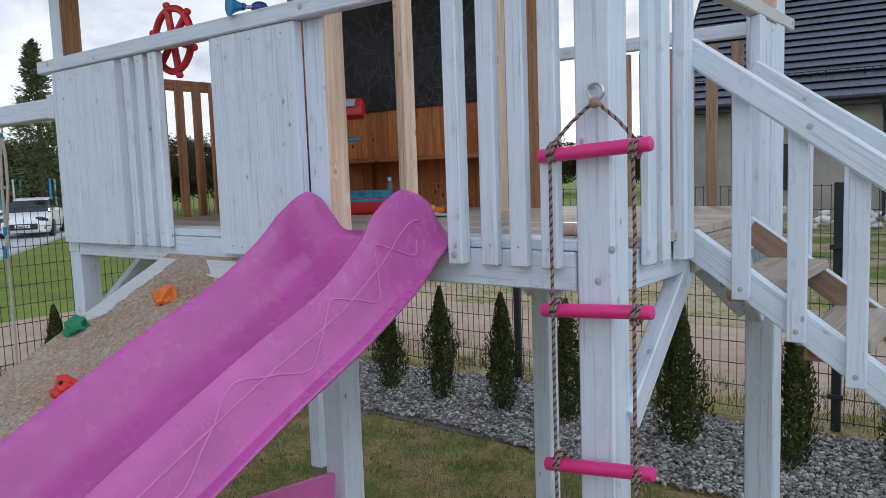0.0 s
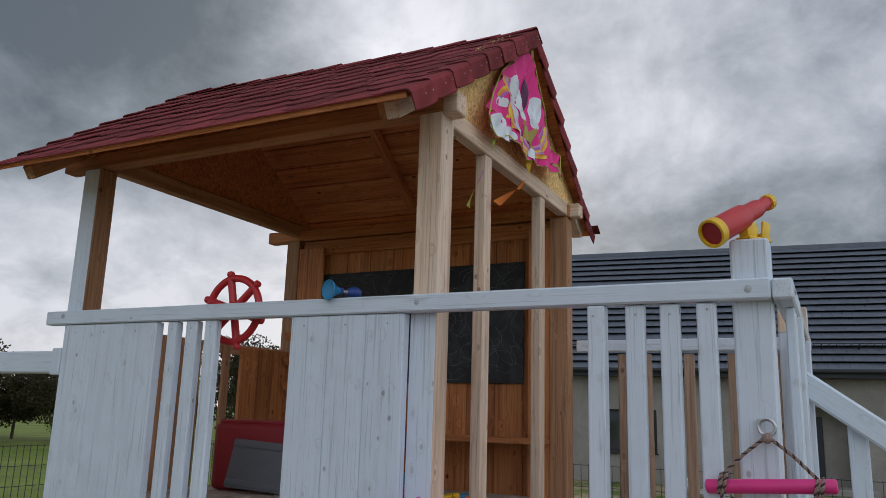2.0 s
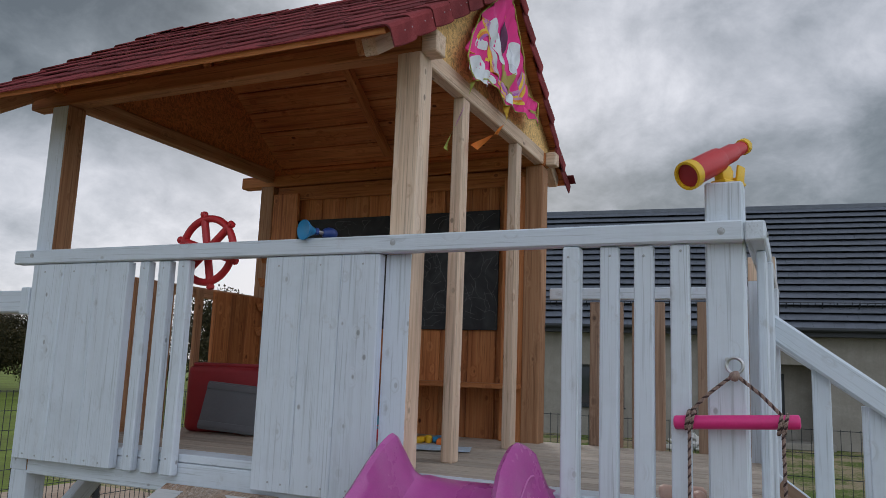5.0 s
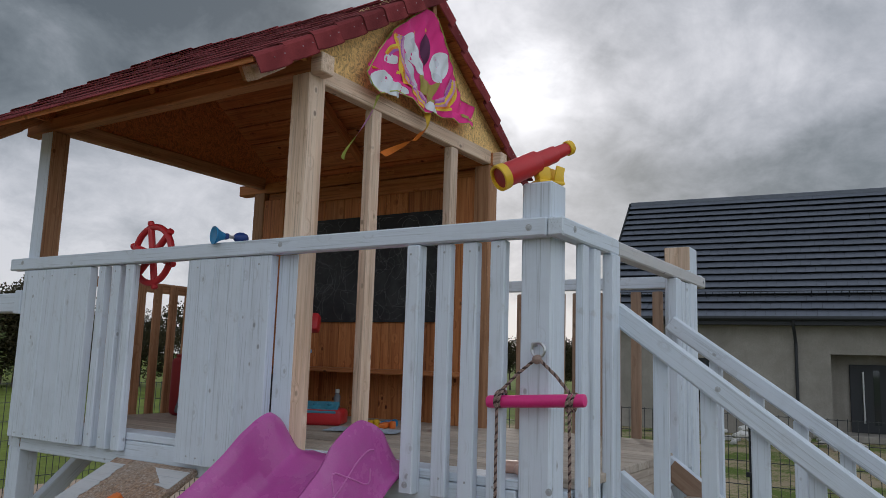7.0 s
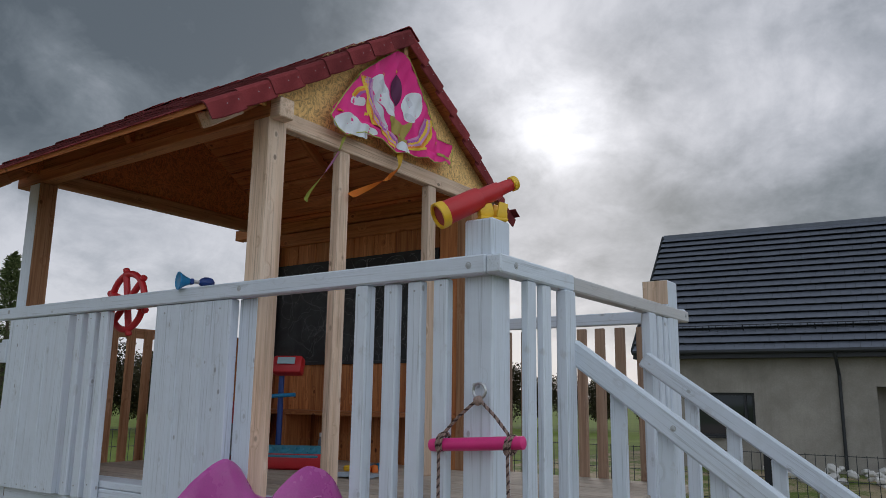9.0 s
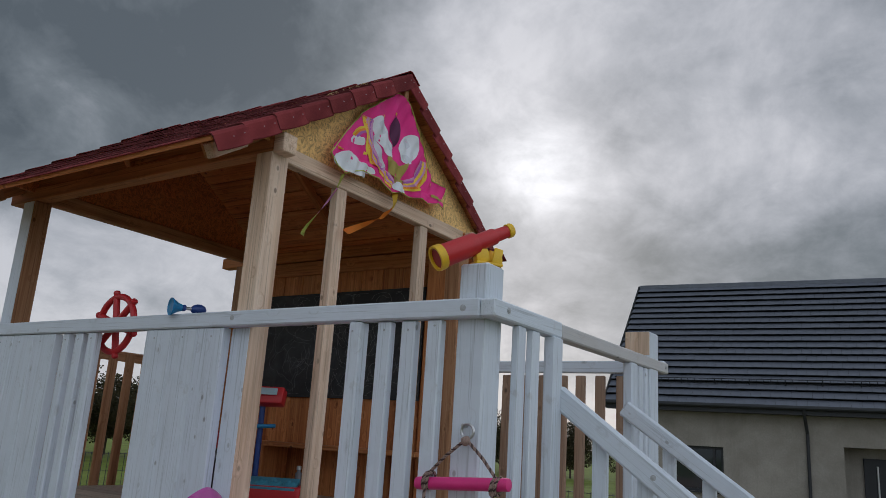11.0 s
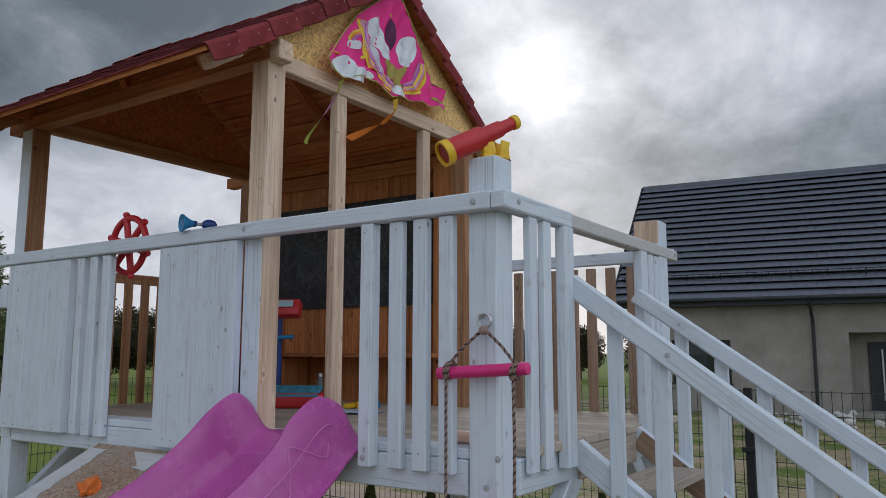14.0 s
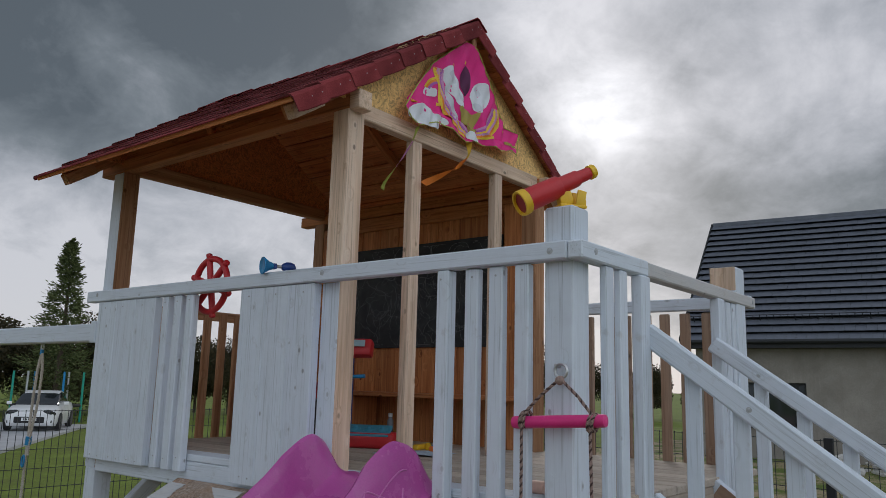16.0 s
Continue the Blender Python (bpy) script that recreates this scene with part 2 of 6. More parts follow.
PALE = wood("pale_sawn_wood", (0.48, 0.305, 0.19), (0.79, 0.59, 0.43), (0.91, 0.75, 0.60), 0.7, 0.9, grey=0.25, grain=1.3)
ORANGE_WOOD = wood("oiled_wood", (0.27, 0.08, 0.026), (0.55, 0.215, 0.074), (0.71, 0.33, 0.125), 0.65, 1.0)
DECK = wood("weathered_deck_wood", (0.34, 0.27, 0.21), (0.52, 0.44, 0.36), (0.64, 0.56, 0.48), 0.8, 0.6, grey=0.35)
# beam wood darkened to stand for the shade under eave and roof
SHADED_WOOD = wood("shaded_beam_wood", (0.26, 0.105, 0.045), (0.47, 0.215, 0.095), (0.60, 0.30, 0.145), 0.75, 0.7)
CEILING_WOOD = wood("pine_planks", (0.36, 0.100, 0.036), (0.72, 0.262, 0.092), (0.85, 0.39, 0.155), 0.65, 1.0)


def shingle_mat():
    """Coloured mineral grit on bitumen; each tab a little different."""
    m, n, b = start("red_shingle_grit")
    at = n.add("ShaderNodeTexCoord").outputs["Object"]
    rnd = n.add("ShaderNodeObjectInfo").outputs["Random"]
    grit = n.noise(at, 420.0, 3, 0.7)
    stain = n.noise(at, 11.0, 5, 0.65)
    c = n.ramp(n.math("ADD", n.math("MULTIPLY", grit, 0.6), n.math("MULTIPLY", stain, 0.4)), [(0.30, (0.095, 0.015, 0.017)), (0.5, (0.205, 0.032, 0.036)), (0.70, (0.315, 0.066, 0.071))])
    k = n.math("ADD", n.math("MULTIPLY", rnd, 0.55), 0.74)
    t = n.add("ShaderNodeCombineXYZ")
    for i in range(3):
        n.link(k, t.inputs[i])
    n.link(n.vmath("MULTIPLY", c, t.outputs[0]), b.inputs["Base Color"])
    b.inputs["Roughness"].default_value = 0.9
    b.inputs["Specular IOR Level"].default_value = 0.25
    bump(n, b, grit, 0.5, 0.002)
    return m


RED_ROOF = shingle_mat()
# cut bitumen edges, their dark tone also painting the shadow line below each course
BITUMEN_SHADOW = plain("bitumen_shadow_edge", (0.135, 0.028, 0.031), 0.95)
MAGENTA = plain("magenta_plastic", (0.47, 0.084, 0.335), 0.27, 0, 5, 0.16, 0.03, 0.5, 0.30, (0.50, 0.22, 0.42))
MAGENTA_LINE = plain("pale_magenta_plastic", (0.58, 0.17, 0.45), 0.34)
PINK = plain("pink_plastic", (0.72, 0.035, 0.22), 0.4, 0, 12, 0.1)
PINK_PAINT = plain("pink_paint", (0.70, 0.16, 0.42), 0.5)
RED = plain("red_plastic", (0.52, 0.022, 0.028), 0.38, 0, 10, 0.1)
DARK_RED = plain("dark_red_plastic", (0.30, 0.016, 0.024), 0.45)
YELLOW = plain("yellow_plastic", (0.78, 0.48, 0.02), 0.4)
BLUE = plain("blue_plastic", (0.015, 0.22, 0.46), 0.35)
NAVY = plain("dark_blue_plastic", (0.015, 0.05, 0.22), 0.4)
TEAL = plain("teal_plastic", (0.05, 0.25, 0.35), 0.4)
ORANGE = plain("orange_resin", (0.78, 0.19, 0.03), 0.6, 0, 25, 0.12, 0.3)
GREEN = plain("green_resin", (0.02, 0.20, 0.10), 0.6, 0, 25, 0.12, 0.3)
RED_HOLD = plain("red_resin", (0.66, 0.04, 0.035), 0.6, 0, 25, 0.12, 0.3)
BLUE_HOLD = plain("blue_resin", (0.02, 0.19, 0.52), 0.6, 0, 25, 0.12, 0.3)
GREY_PLASTIC = plain("grey_plastic", (0.13, 0.135, 0.15), 0.5)
STEEL = plain("galvanised_steel", (0.55, 0.56, 0.57), 0.35, 1.0, 40, 0.1)
DARK_STEEL = plain("anthracite_steel", (0.022, 0.025, 0.029), 0.5, 0.2)
FENCE_WIRE = plain("dark_green_wire", (0.03, 0.035, 0.035), 0.5)
BOLT = plain("dull_zinc_bolt", (0.46, 0.48, 0.50), 0.55, 0.35, 60, 0.2)
BLACK = plain("black_rubber", (0.02, 0.02, 0.021), 0.7)


def render_mat():
    """Bare base coat: trowelled patches, damp runs and a darker splash zone of dirt."""
    m, n, b = start("grey_render")
    at = n.add("ShaderNodeTexCoord").outputs["Object"]
    patch = n.noise(at, 0.9, 6, 0.65, 0.4)
    runs = n.noise(n.scaled(at, (2.6, 2.6, 0.22)), 1.0, 6, 0.7)
    grain = n.noise(at, 26.0, 4, 0.7)
    c = n.ramp(n.math("ADD", n.math("MULTIPLY", patch, 0.7), n.math("MULTIPLY", grain, 0.3)), [(0.34, (0.22, 0.204, 0.18)), (0.5, (0.28, 0.26, 0.23)), (0.66, (0.35, 0.327, 0.29))])
    c = n.mix(n.math("MULTIPLY", n.ramp(runs, [(0.50, 0.0), (0.70, 1.0)]), 0.5), c, (0.20, 0.185, 0.165))
    n.link(c, b.inputs["Base Color"])
    b.inputs["Roughness"].default_value = 0.92
    bump(n, b, n.math("ADD", grain, patch), 0.4, 0.01)
    return m


PLASTER = render_mat()
ROOF_TILE = plain("anthracite_tile", (0.122, 0.137, 0.170), 0.48, 0, 3, 0.25, 0.1, 0.5)
CAR_PAINT = plain("white_car_paint", (0.78, 0.79, 0.80), 0.2, 0, 2, 0.03, 0.0)
BAR_GREY = plain("grey_plate_bars", (0.1, 0.1, 0.1), 0.6)
PAVER = plain("grey_pavers", (0.42, 0.43, 0.45), 0.85, 0, 1.1, 0.2, 0.3, 0.3)
BARK = plain("bark", (0.10, 0.075, 0.055), 0.95, 0, 12, 0.3, 0.6)


def glass_mat():
    m, n, b = start("window_glass")
    b.inputs["Base Color"].default_value = (0.02, 0.024, 0.03, 1)
    b.inputs["Roughness"].default_value = 0.04
    b.inputs["Specular IOR Level"].default_value = 0.8
    return m


GLASS = glass_mat()


def osb_mat(name, base, worn):
    """Pressed strand board: long flakes lying every way."""
    m, n, b = start(name)
    at = n.add("ShaderNodeTexCoord").outputs["Object"]
    warp = n.add("ShaderNodeTexNoise", Scale=9.0, Detail=2.0)
    n.link(at, warp.inputs["Vector"])
    p = n.vmath("ADD", at, n.scaled(warp.outputs["Color"], (0.10, 0.10, 0.10)))
    v = n.add("ShaderNodeTexVoronoi", Scale=1.0)
    n.link(n.scaled(p, (60, 150, 60)), v.inputs["Vector"])
    w = n.add("ShaderNodeTexVoronoi", Scale=1.0)
    n.link(n.scaled(p, (150, 58, 150)), w.inputs["Vector"])
    s1 = n.add("ShaderNodeSeparateColor")
    n.link(v.outputs["Color"], s1.inputs[0])
    s2 = n.add("ShaderNodeSeparateColor")
    n.link(w.outputs["Color"], s2.inputs[0])
    tone = n.math("ADD", n.math("MULTIPLY", s1.outputs[0], 0.55), n.math("MULTIPLY", s2.outputs[0], 0.45))
    c = n.ramp(tone, [(0.15, tuple(k * 0.62 for k in base)), (0.5, base), (0.85, tuple(min(1, k * 1.3) for k in base))])
    if worn:
        c = n.mix(n.math("MULTIPLY", n.ramp(n.noise(at, 5.0, 7, 0.7), [(0.40, 0.0), (0.62, 1.0)]), 0.75), c, worn)
        c = n.mix(n.math("MULTIPLY", n.ramp(n.noise(at, 3.1, 6, 0.7), [(0.55, 0.0), (0.75, 1.0)]), 0.6), c, (0.42, 0.21, 0.13))
    if worn:
        c = n.mix(n.math("MULTIPLY", n.ramp(n.noise(at, 85.0, 5, 0.8), [(0.42, 1.0), (0.54, 0.0)]), 0.70), c, tuple(k * 0.38 for k in base))
        c = n.mix(n.math("MULTIPLY", n.ramp(n.noise(at, 120.0, 4, 0.75), [(0.53, 0.0), (0.62, 1.0)]), 0.6), c, (0.66, 0.60, 0.54))
    n.link(c, b.inputs["Base Color"])
    b.inputs["Roughness"].default_value = 0.85
    bump(n, b, n.math("ADD", tone, n.math("MULTIPLY", n.noise(at, 240.0, 3), 0.5)), 0.55, 0.003)
    return m


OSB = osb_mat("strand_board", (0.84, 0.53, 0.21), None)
# same strand board with the shade inside the house put into its colour
SHADED_OSB = osb_mat("shaded_strand_board", (0.52, 0.19, 0.062), None)
GRIT_BOARD = osb_mat("gritty_climbing_board", (0.40, 0.25, 0.16), (0.44, 0.37, 0.31))


def chalk_mat():
    m, n, b = start("chalkboard")
    at = n.add("ShaderNodeTexCoord").outputs["Object"]
    smear = n.ramp(n.noise(n.scaled(at, (5, 5, 5)), 1.0, 6, 0.65, 1.5), [(0.42, 0.0), (0.75, 1.0)])
    c = n.mix(n.math("MULTIPLY", smear, 0.35), (0.020, 0.022, 0.025), (0.12, 0.13, 0.13))
    n.link(c, b.inputs["Base Color"])
    b.inputs["Roughness"].default_value = 0.75
    return m


CHALK = chalk_mat()
CHALK_LINE = plain("chalk", (0.15, 0.155, 0.155), 0.95)


def rope_mat():
    m, n, b = start("twisted_rope")
    at = n.add("ShaderNodeTexCoord").outputs["Object"]
    c = n.ramp(n.noise(at, 300.0, 3), [(0.3, (0.20, 0.135, 0.11)), (0.7, (0.40, 0.29, 0.25))])
    n.link(c, b.inputs["Base Color"])
    b.inputs["Roughness"].default_value = 0.9
    return m


ROPE = rope_mat()
ROPE_DARK = plain("dark_rope_strand", (0.055, 0.030, 0.028), 0.9, 0, 300, 0.3, 0.4)
PALE_ROPE = plain("pale_rope", (0.50, 0.46, 0.40), 0.9, 0, 200, 0.3, 0.5)


def leaf_mat(name, a, bcol, c):
    m, n, b = start(name)
    isl = n.add("ShaderNodeNewGeometry").outputs["Random Per Island"]
    at = n.add("ShaderNodeTexCoord").outputs["Object"]
    col = n.ramp(isl, [(0.0, a), (0.6, bcol), (1.0, c)])
    col = n.mix(n.math("MULTIPLY", n.noise(at, 6.0, 3), 0.4), col, a)
    n.link(col, b.inputs["Base Color"])
    b.inputs["Roughness"].default_value = 0.7
    b.inputs["Specular IOR Level"].default_value = 0.25
    return m


THUJA = leaf_mat("thuja_leaf", (0.022, 0.034, 0.010), (0.058, 0.082, 0.020), (0.15, 0.150, 0.045))
SPRUCE = leaf_mat("spruce_needles", (0.06, 0.082, 0.030), (0.12, 0.15, 0.055), (0.20, 0.22, 0.09))
FOLIAGE = leaf_mat("far_foliage", (0.026, 0.026, 0.012), (0.055, 0.048, 0.020), (0.10, 0.072, 0.03))
GRASS_BLADE = leaf_mat("grass_blade", (0.13, 0.16, 0.045), (0.25, 0.245, 0.085), (0.46, 0.38, 0.20))
STONE = leaf_mat("grey_gravel", (0.13, 0.12, 0.11), (0.31, 0.298, 0.285), (0.66, 0.645, 0.62))


def ground_mat(name, stops, scale, fine, rel):
    m, n, b = start(name)
    at = n.add("ShaderNodeTexCoord").outputs["Object"]
    t = n.math("ADD", n.math("MULTIPLY", n.noise(at, scale, 6, 0.65), 0.6), n.math("MULTIPLY", n.noise(at, fine, 4, 0.7), 0.4))
    n.link(n.ramp(t, stops), b.inputs["Base Color"])
    b.inputs["Roughness"].default_value = 0.95
    b.inputs["Specular IOR Level"].default_value = 0.2
    bump(n, b, n.noise(at, fine, 5, 0.7), rel, 0.02)
    return m


LAWN = ground_mat("patchy_lawn", [(0.37, (0.15, 0.095, 0.055)), (0.42, (0.36, 0.25, 0.15)), (0.47, (0.28, 0.20, 0.10)), (0.52, (0.17, 0.165, 0.05)), (0.60, (0.105, 0.145, 0.03))], 2.9, 38, 0.9)
MEADOW = ground_mat("green_meadow", [(0.34, (0.11, 0.115, 0.032)), (0.5, (0.14, 0.19, 0.028)), (0.66, (0.21, 0.27, 0.05))], 0.45, 9, 0.9)
FIELD = ground_mat("rough_field", [(0.40, (0.40, 0.315, 0.22)), (0.48, (0.33, 0.265, 0.16)), (0.53, (0.12, 0.165, 0.035)), (0.64, (0.10, 0.15, 0.025)), (0.72, (0.19, 0.21, 0.06))], 0.55, 12, 0.9)
SAND = ground_mat("sandy_soil", [(0.34, (0.30, 0.215, 0.16)), (0.5, (0.40, 0.30, 0.23)), (0.66, (0.49, 0.38, 0.30))], 0.8, 9, 0.6)
DRY = ground_mat("dry_grass_verge", [(0.34, (0.16, 0.14, 0.05)), (0.5, (0.30, 0.25, 0.11)), (0.66, (0.42, 0.35, 0.18))], 2.0, 30, 0.8)

# ---- building blocks ----
PLACE = {}


def thing(name, at, label, category, group="", kind=""):
    """A top-level Empty at the base of a thing."""
    ob = new(name)
    ob.empty_display_size = 0.1
    ob.matrix_basis = Matrix.Translation(at)
    PLACE[ob.name] = Matrix.Translation(at)
    return tagged(ob, label, category, group, kind)


def mesh_of(name, bm, material, smooth=False):
    me = bpy.data.meshes.new(name)
    bmesh.ops.recalc_face_normals(bm, faces=bm.faces)
    for f in bm.faces:
        f.smooth = smooth
    bm.to_mesh(me)
    bm.free()
    me.materials.append(material)
    if smooth:
        me.set_sharp_from_angle(angle=radians(38))
    return me


def part(name, data, material, parent=None, label="", m=None, smooth=False, kind=""):
    """Links a bmesh or a mesh as one object under a thing or a part, with the world pose m."""
    me = data if isinstance(data, bpy.types.Mesh) else mesh_of(name, data, material, smooth)
    ob = new(name, me)
    m = m or Matrix()
    PLACE[ob.name] = m
    if parent is not None:
        ob.parent = parent
        ob.matrix_basis = PLACE[parent.name].inverted() @ m
    else:
        ob.matrix_basis = m
    return tagged(ob, label, kind=kind)


BARS = {}


def bar_mesh(name, length, w, h, material, bevel):
    key = (round(length, 4), round(w, 4), round(h, 4), material.name, bevel, name)
    if key not in BARS:
        bm = bmesh.new()
        bmesh.ops.create_cube(bm, size=1.0, matrix=Matrix.Diagonal((length, w, h, 1)))
        if bevel:
            bmesh.ops.bevel(bm, geom=bm.edges[:], offset=min(bevel, w * 0.3, h * 0.3), segments=1, affect="EDGES")
        BARS[key] = mesh_of(name, bm, material)
    return BARS[key]


def along(a, b, up=(0, 0, 1)):
    """A pose in the middle of a-b, x along it and z nearest to up."""
    a, b = Vector(a), Vector(b)
    x = (b - a).normalized()
    z = Vector(up)
    z = z - x * z.dot(x)
    if z.length < 1e-4:
        z = Vector((0, 1, 0)) - x * x.y
    z.normalize()
    y = z.cross(x)
    m = Matrix((x, y, z)).transposed().to_4x4()
    m.translation = (a + b) / 2
    return m


def bar(name, a, b, w, h, material, parent, up=(0, 0, 1), label="", bevel=0.004):
    """A sawn bar from a to b; h is its size along up, w across."""
    length = (Vector(b) - Vector(a)).length
    return part(name, bar_mesh(name, length, w, h, material, bevel), material, parent, label, along(a, b, up))


def upright(name, x0, x1, y0, y1, z0, z1, material, parent, label="", bevel=0.004):
    """A standing board or post with its grain upwards."""
    return bar(name, ((x0 + x1) / 2, (y0 + y1) / 2, z0), ((x0 + x1) / 2, (y0 + y1) / 2, z1), x1 - x0, y1 - y0, material, parent, (0, -1, 0), label, bevel)


def lying(name, x0, x1, y0, y1, z0, z1, material, parent, label="", bevel=0.004, axis="x"):
    """A level board with its grain along x or y."""
    if axis == "x":
        return bar(name, (x0, (y0 + y1) / 2, (z0 + z1) / 2), (x1, (y0 + y1) / 2, (z0 + z1) / 2), y1 - y0, z1 - z0, material, parent, (0, 0, 1), label, bevel)
    return bar(name, ((x0 + x1) / 2, y0, (z0 + z1) / 2), ((x0 + x1) / 2, y1, (z0 + z1) / 2), x1 - x0, z1 - z0, material, parent, (0, 0, 1), label, bevel)


def tube_bm(points, r, sides=8, closed=False, bm=None, taper=None, twist=0.0):
    """A round tube along points."""
    bm = bm or bmesh.new()
    pts = [Vector(p) for p in points]
    rings = []
    nrm = None
    for i, p in enumerate(pts):
        d = (pts[(i + 1) % len(pts)] - pts[i - 1]) if closed else (pts[min(i + 1, len(pts) - 1)] - pts[max(i - 1, 0)])
        d.normalize()
        if nrm is None:
            nrm = d.orthogonal().normalized()
        nrm = (nrm - d * nrm.dot(d)).normalized()
        bi = d.cross(nrm)
        rr = r if taper is None else taper[i]
        rings.append([bm.verts.new(p + rr * (math.cos(2 * math.pi * k / sides + twist * i) * nrm + math.sin(2 * math.pi * k / sides + twist * i) * bi)) for k in range(sides)])
    n = len(rings)
    for i in range(n if closed else n - 1):
        a, b = rings[i], rings[(i + 1) % n]
        for k in range(sides):
            bm.faces.new((a[k], a[(k + 1) % sides], b[(k + 1) % sides], b[k]))
    if not closed:
        bm.faces.new(rings[0][::-1])
        bm.faces.new(rings[-1])
    return bm


def _lathe(profile, sides):
    """Turns (radius, height) pairs about z."""
    bm = bmesh.new()
    rings = [[bm.verts.new((max(r, 1e-4) * math.cos(2 * math.pi * k / sides), max(r, 1e-4) * math.sin(2 * math.pi * k / sides), h)) for k in range(sides)] for r, h in profile]
    for a, b in zip(rings, rings[1:]):
        for k in range(sides):
            bm.faces.new((a[k], a[(k + 1) % sides], b[(k + 1) % sides], b[k]))
    bm.faces.new(rings[0][::-1])
    bm.faces.new(rings[-1])
    return bm


def box_bm(x, y, z, bevel=0.005, seg=2, bm=None, m=None):
    """A box of that size about its centre, edges rounded."""
    b2 = bmesh.new()
    bmesh.ops.create_cube(b2, size=1.0, matrix=Matrix.Diagonal((x, y, z, 1)))
    if bevel:
        bmesh.ops.bevel(b2, geom=b2.edges[:], offset=bevel, segments=seg, affect="EDGES", profile=0.5)
    if m is not None:
        bmesh.ops.transform(b2, matrix=m, verts=b2.verts)
    if bm is None:
        return b2
    me = bpy.data.meshes.new("tmp")
    b2.to_mesh(me)
    bm.from_mesh(me)
    bpy.data.meshes.remove(me)
    b2.free()
    return bm


def bolt_at(p, parent, r=0.008, normal=(0, -1, 0)):
    """A round-headed carriage bolt."""
    key = ("bolt", r)
    if key not in BARS:
        BARS[key] = mesh_of("bolt", _lathe([(r * 1.25, 0.0), (r * 1.25, 0.0012), (r * 0.80, 0.0014), (r * 0.72, 0.003), (r * 0.3, 0.0038)], 12), BOLT, True)
    m = Vector(normal).to_track_quat("Z", "Y").to_matrix().to_4x4()
    m.translation = p
    part("bolt", BARS[key], BOLT, parent, "", m)

# ---- the ground ----
def sheet(name, x0, x1, y0, y1, z, material, label, cuts=1):
    bm = bmesh.new()
    bmesh.ops.create_grid(bm, x_segments=cuts, y_segments=cuts, size=0.5, matrix=Matrix.Translation(((x0 + x1) / 2, (y0 + y1) / 2, z)) @ Matrix.Diagonal((x1 - x0, y1 - y0, 1, 1)))
    ob = part(name, bm, material)
    return tagged(ob, label, name, kind="structure")


sheet("ground", -900, 900, -900, 900, -0.016, MEADOW, "flat green meadow reaching to the horizon")
sheet("lawn", -5.95, 9.0, -9.0, 4.05, -0.004, LAWN, "patchy lawn with bare brown earth")
sheet("verge", -6.2, 40.0, 4.05, 4.5, -0.003, DRY, "strip of dry yellow grass along the fence")
sheet("dirt_road", -10.6, 40.0, 4.5, 7.2, -0.006, SAND, "bare pinkish sandy soil of a dirt road")
sheet("dirt_track", -10.6, -6.2, -30.0, 4.5, -0.008, SAND, "bare sandy track outside the fence")
sheet("rough_field", -12.0, 40.0, 7.2, 60.0, -0.009, FIELD, "rough field with bare soil and weeds in front of the house")
bm = bmesh.new()
bm.faces.new([bm.verts.new(p) for p in ((-14, 2, 0), (-31.5, 15.1, 0), (-41, 8, 0), (-22, -6, 0))])
tagged(part("driveway", bm, PAVER), "grey paved driveway under the parked car", "driveway", kind="structure")
kerb = [Vector((-14, 2, 0.03)), Vector((-31.5, 15.1, 0.03))]
tagged(part("kerb", bar_mesh("kerb", (kerb[1] - kerb[0]).length, 0.12, 0.10, PAVER, 0.01), PAVER, None, "", along(*kerb)), "low grey kerb of the driveway", "kerb", kind="structure")

# ---- the play tower ----
rng0 = random.Random(2)
DECK_Z, RAIL_T, RAIL_B = 1.72, 2.453, 2.398
LOW = 1.648                                     # lower ends of boards and slats
tower = thing("play_tower", (-1.2, 0.7, 0), "white-painted wooden play tower with an open red-roofed playhouse", "playhouse")

# posts
upright("post", -0.014, 0.083, -0.008, 0.090, 0, 2.566, WHITE, tower, "thick white-painted corner post", 0.006)
upright("post", 0.022, 0.132, 1.29, 1.40, 0, 2.556, WHITE, tower, "", 0.006)
for x0 in (-0.977, -2.61):
    upright("leg", x0, x0 + 0.09, 0.002, 0.092, 0, 1.60, WHITE, tower, "white-painted leg")
    upright("post", x0, x0 + 0.088, 0.004, 0.092, 1.60, 3.075, RAW if x0 < -2 else PALE, tower, "bare larch post")
upright("painted_board", -0.979, -0.891, -0.0, 0.0035, 1.60, 2.398, WHITE, tower, "white paint on the front of the post", 0.001)
upright("painted_board", -2.612, -2.524, -0.0, 0.0035, 1.60, 3.07, WHITE, tower, "thin white paint on the front of the post", 0.001)
for x0 in (-0.990, -2.60):
    upright("leg", x0, x0 + 0.09, 1.38, 1.47, 0.12, 1.60, WHITE, tower)
    upright("post", x0, x0 + 0.088, 1.382, 1.47, 1.60, 3.05, RAW, tower)
    upright("post_anchor", x0 + 0.006, x0 + 0.084, 1.386, 1.464, 0, 0.20, STEEL, tower, "galvanised steel post anchor", 0.002)
upright("stud", -0.952, -0.908, 0.408, 0.468, DECK_Z, 3.058, PALE, tower, "bare sawn stud")
upright("stud", -0.952, -0.908, 1.022, 1.082, DECK_Z, 3.058, PALE, tower)

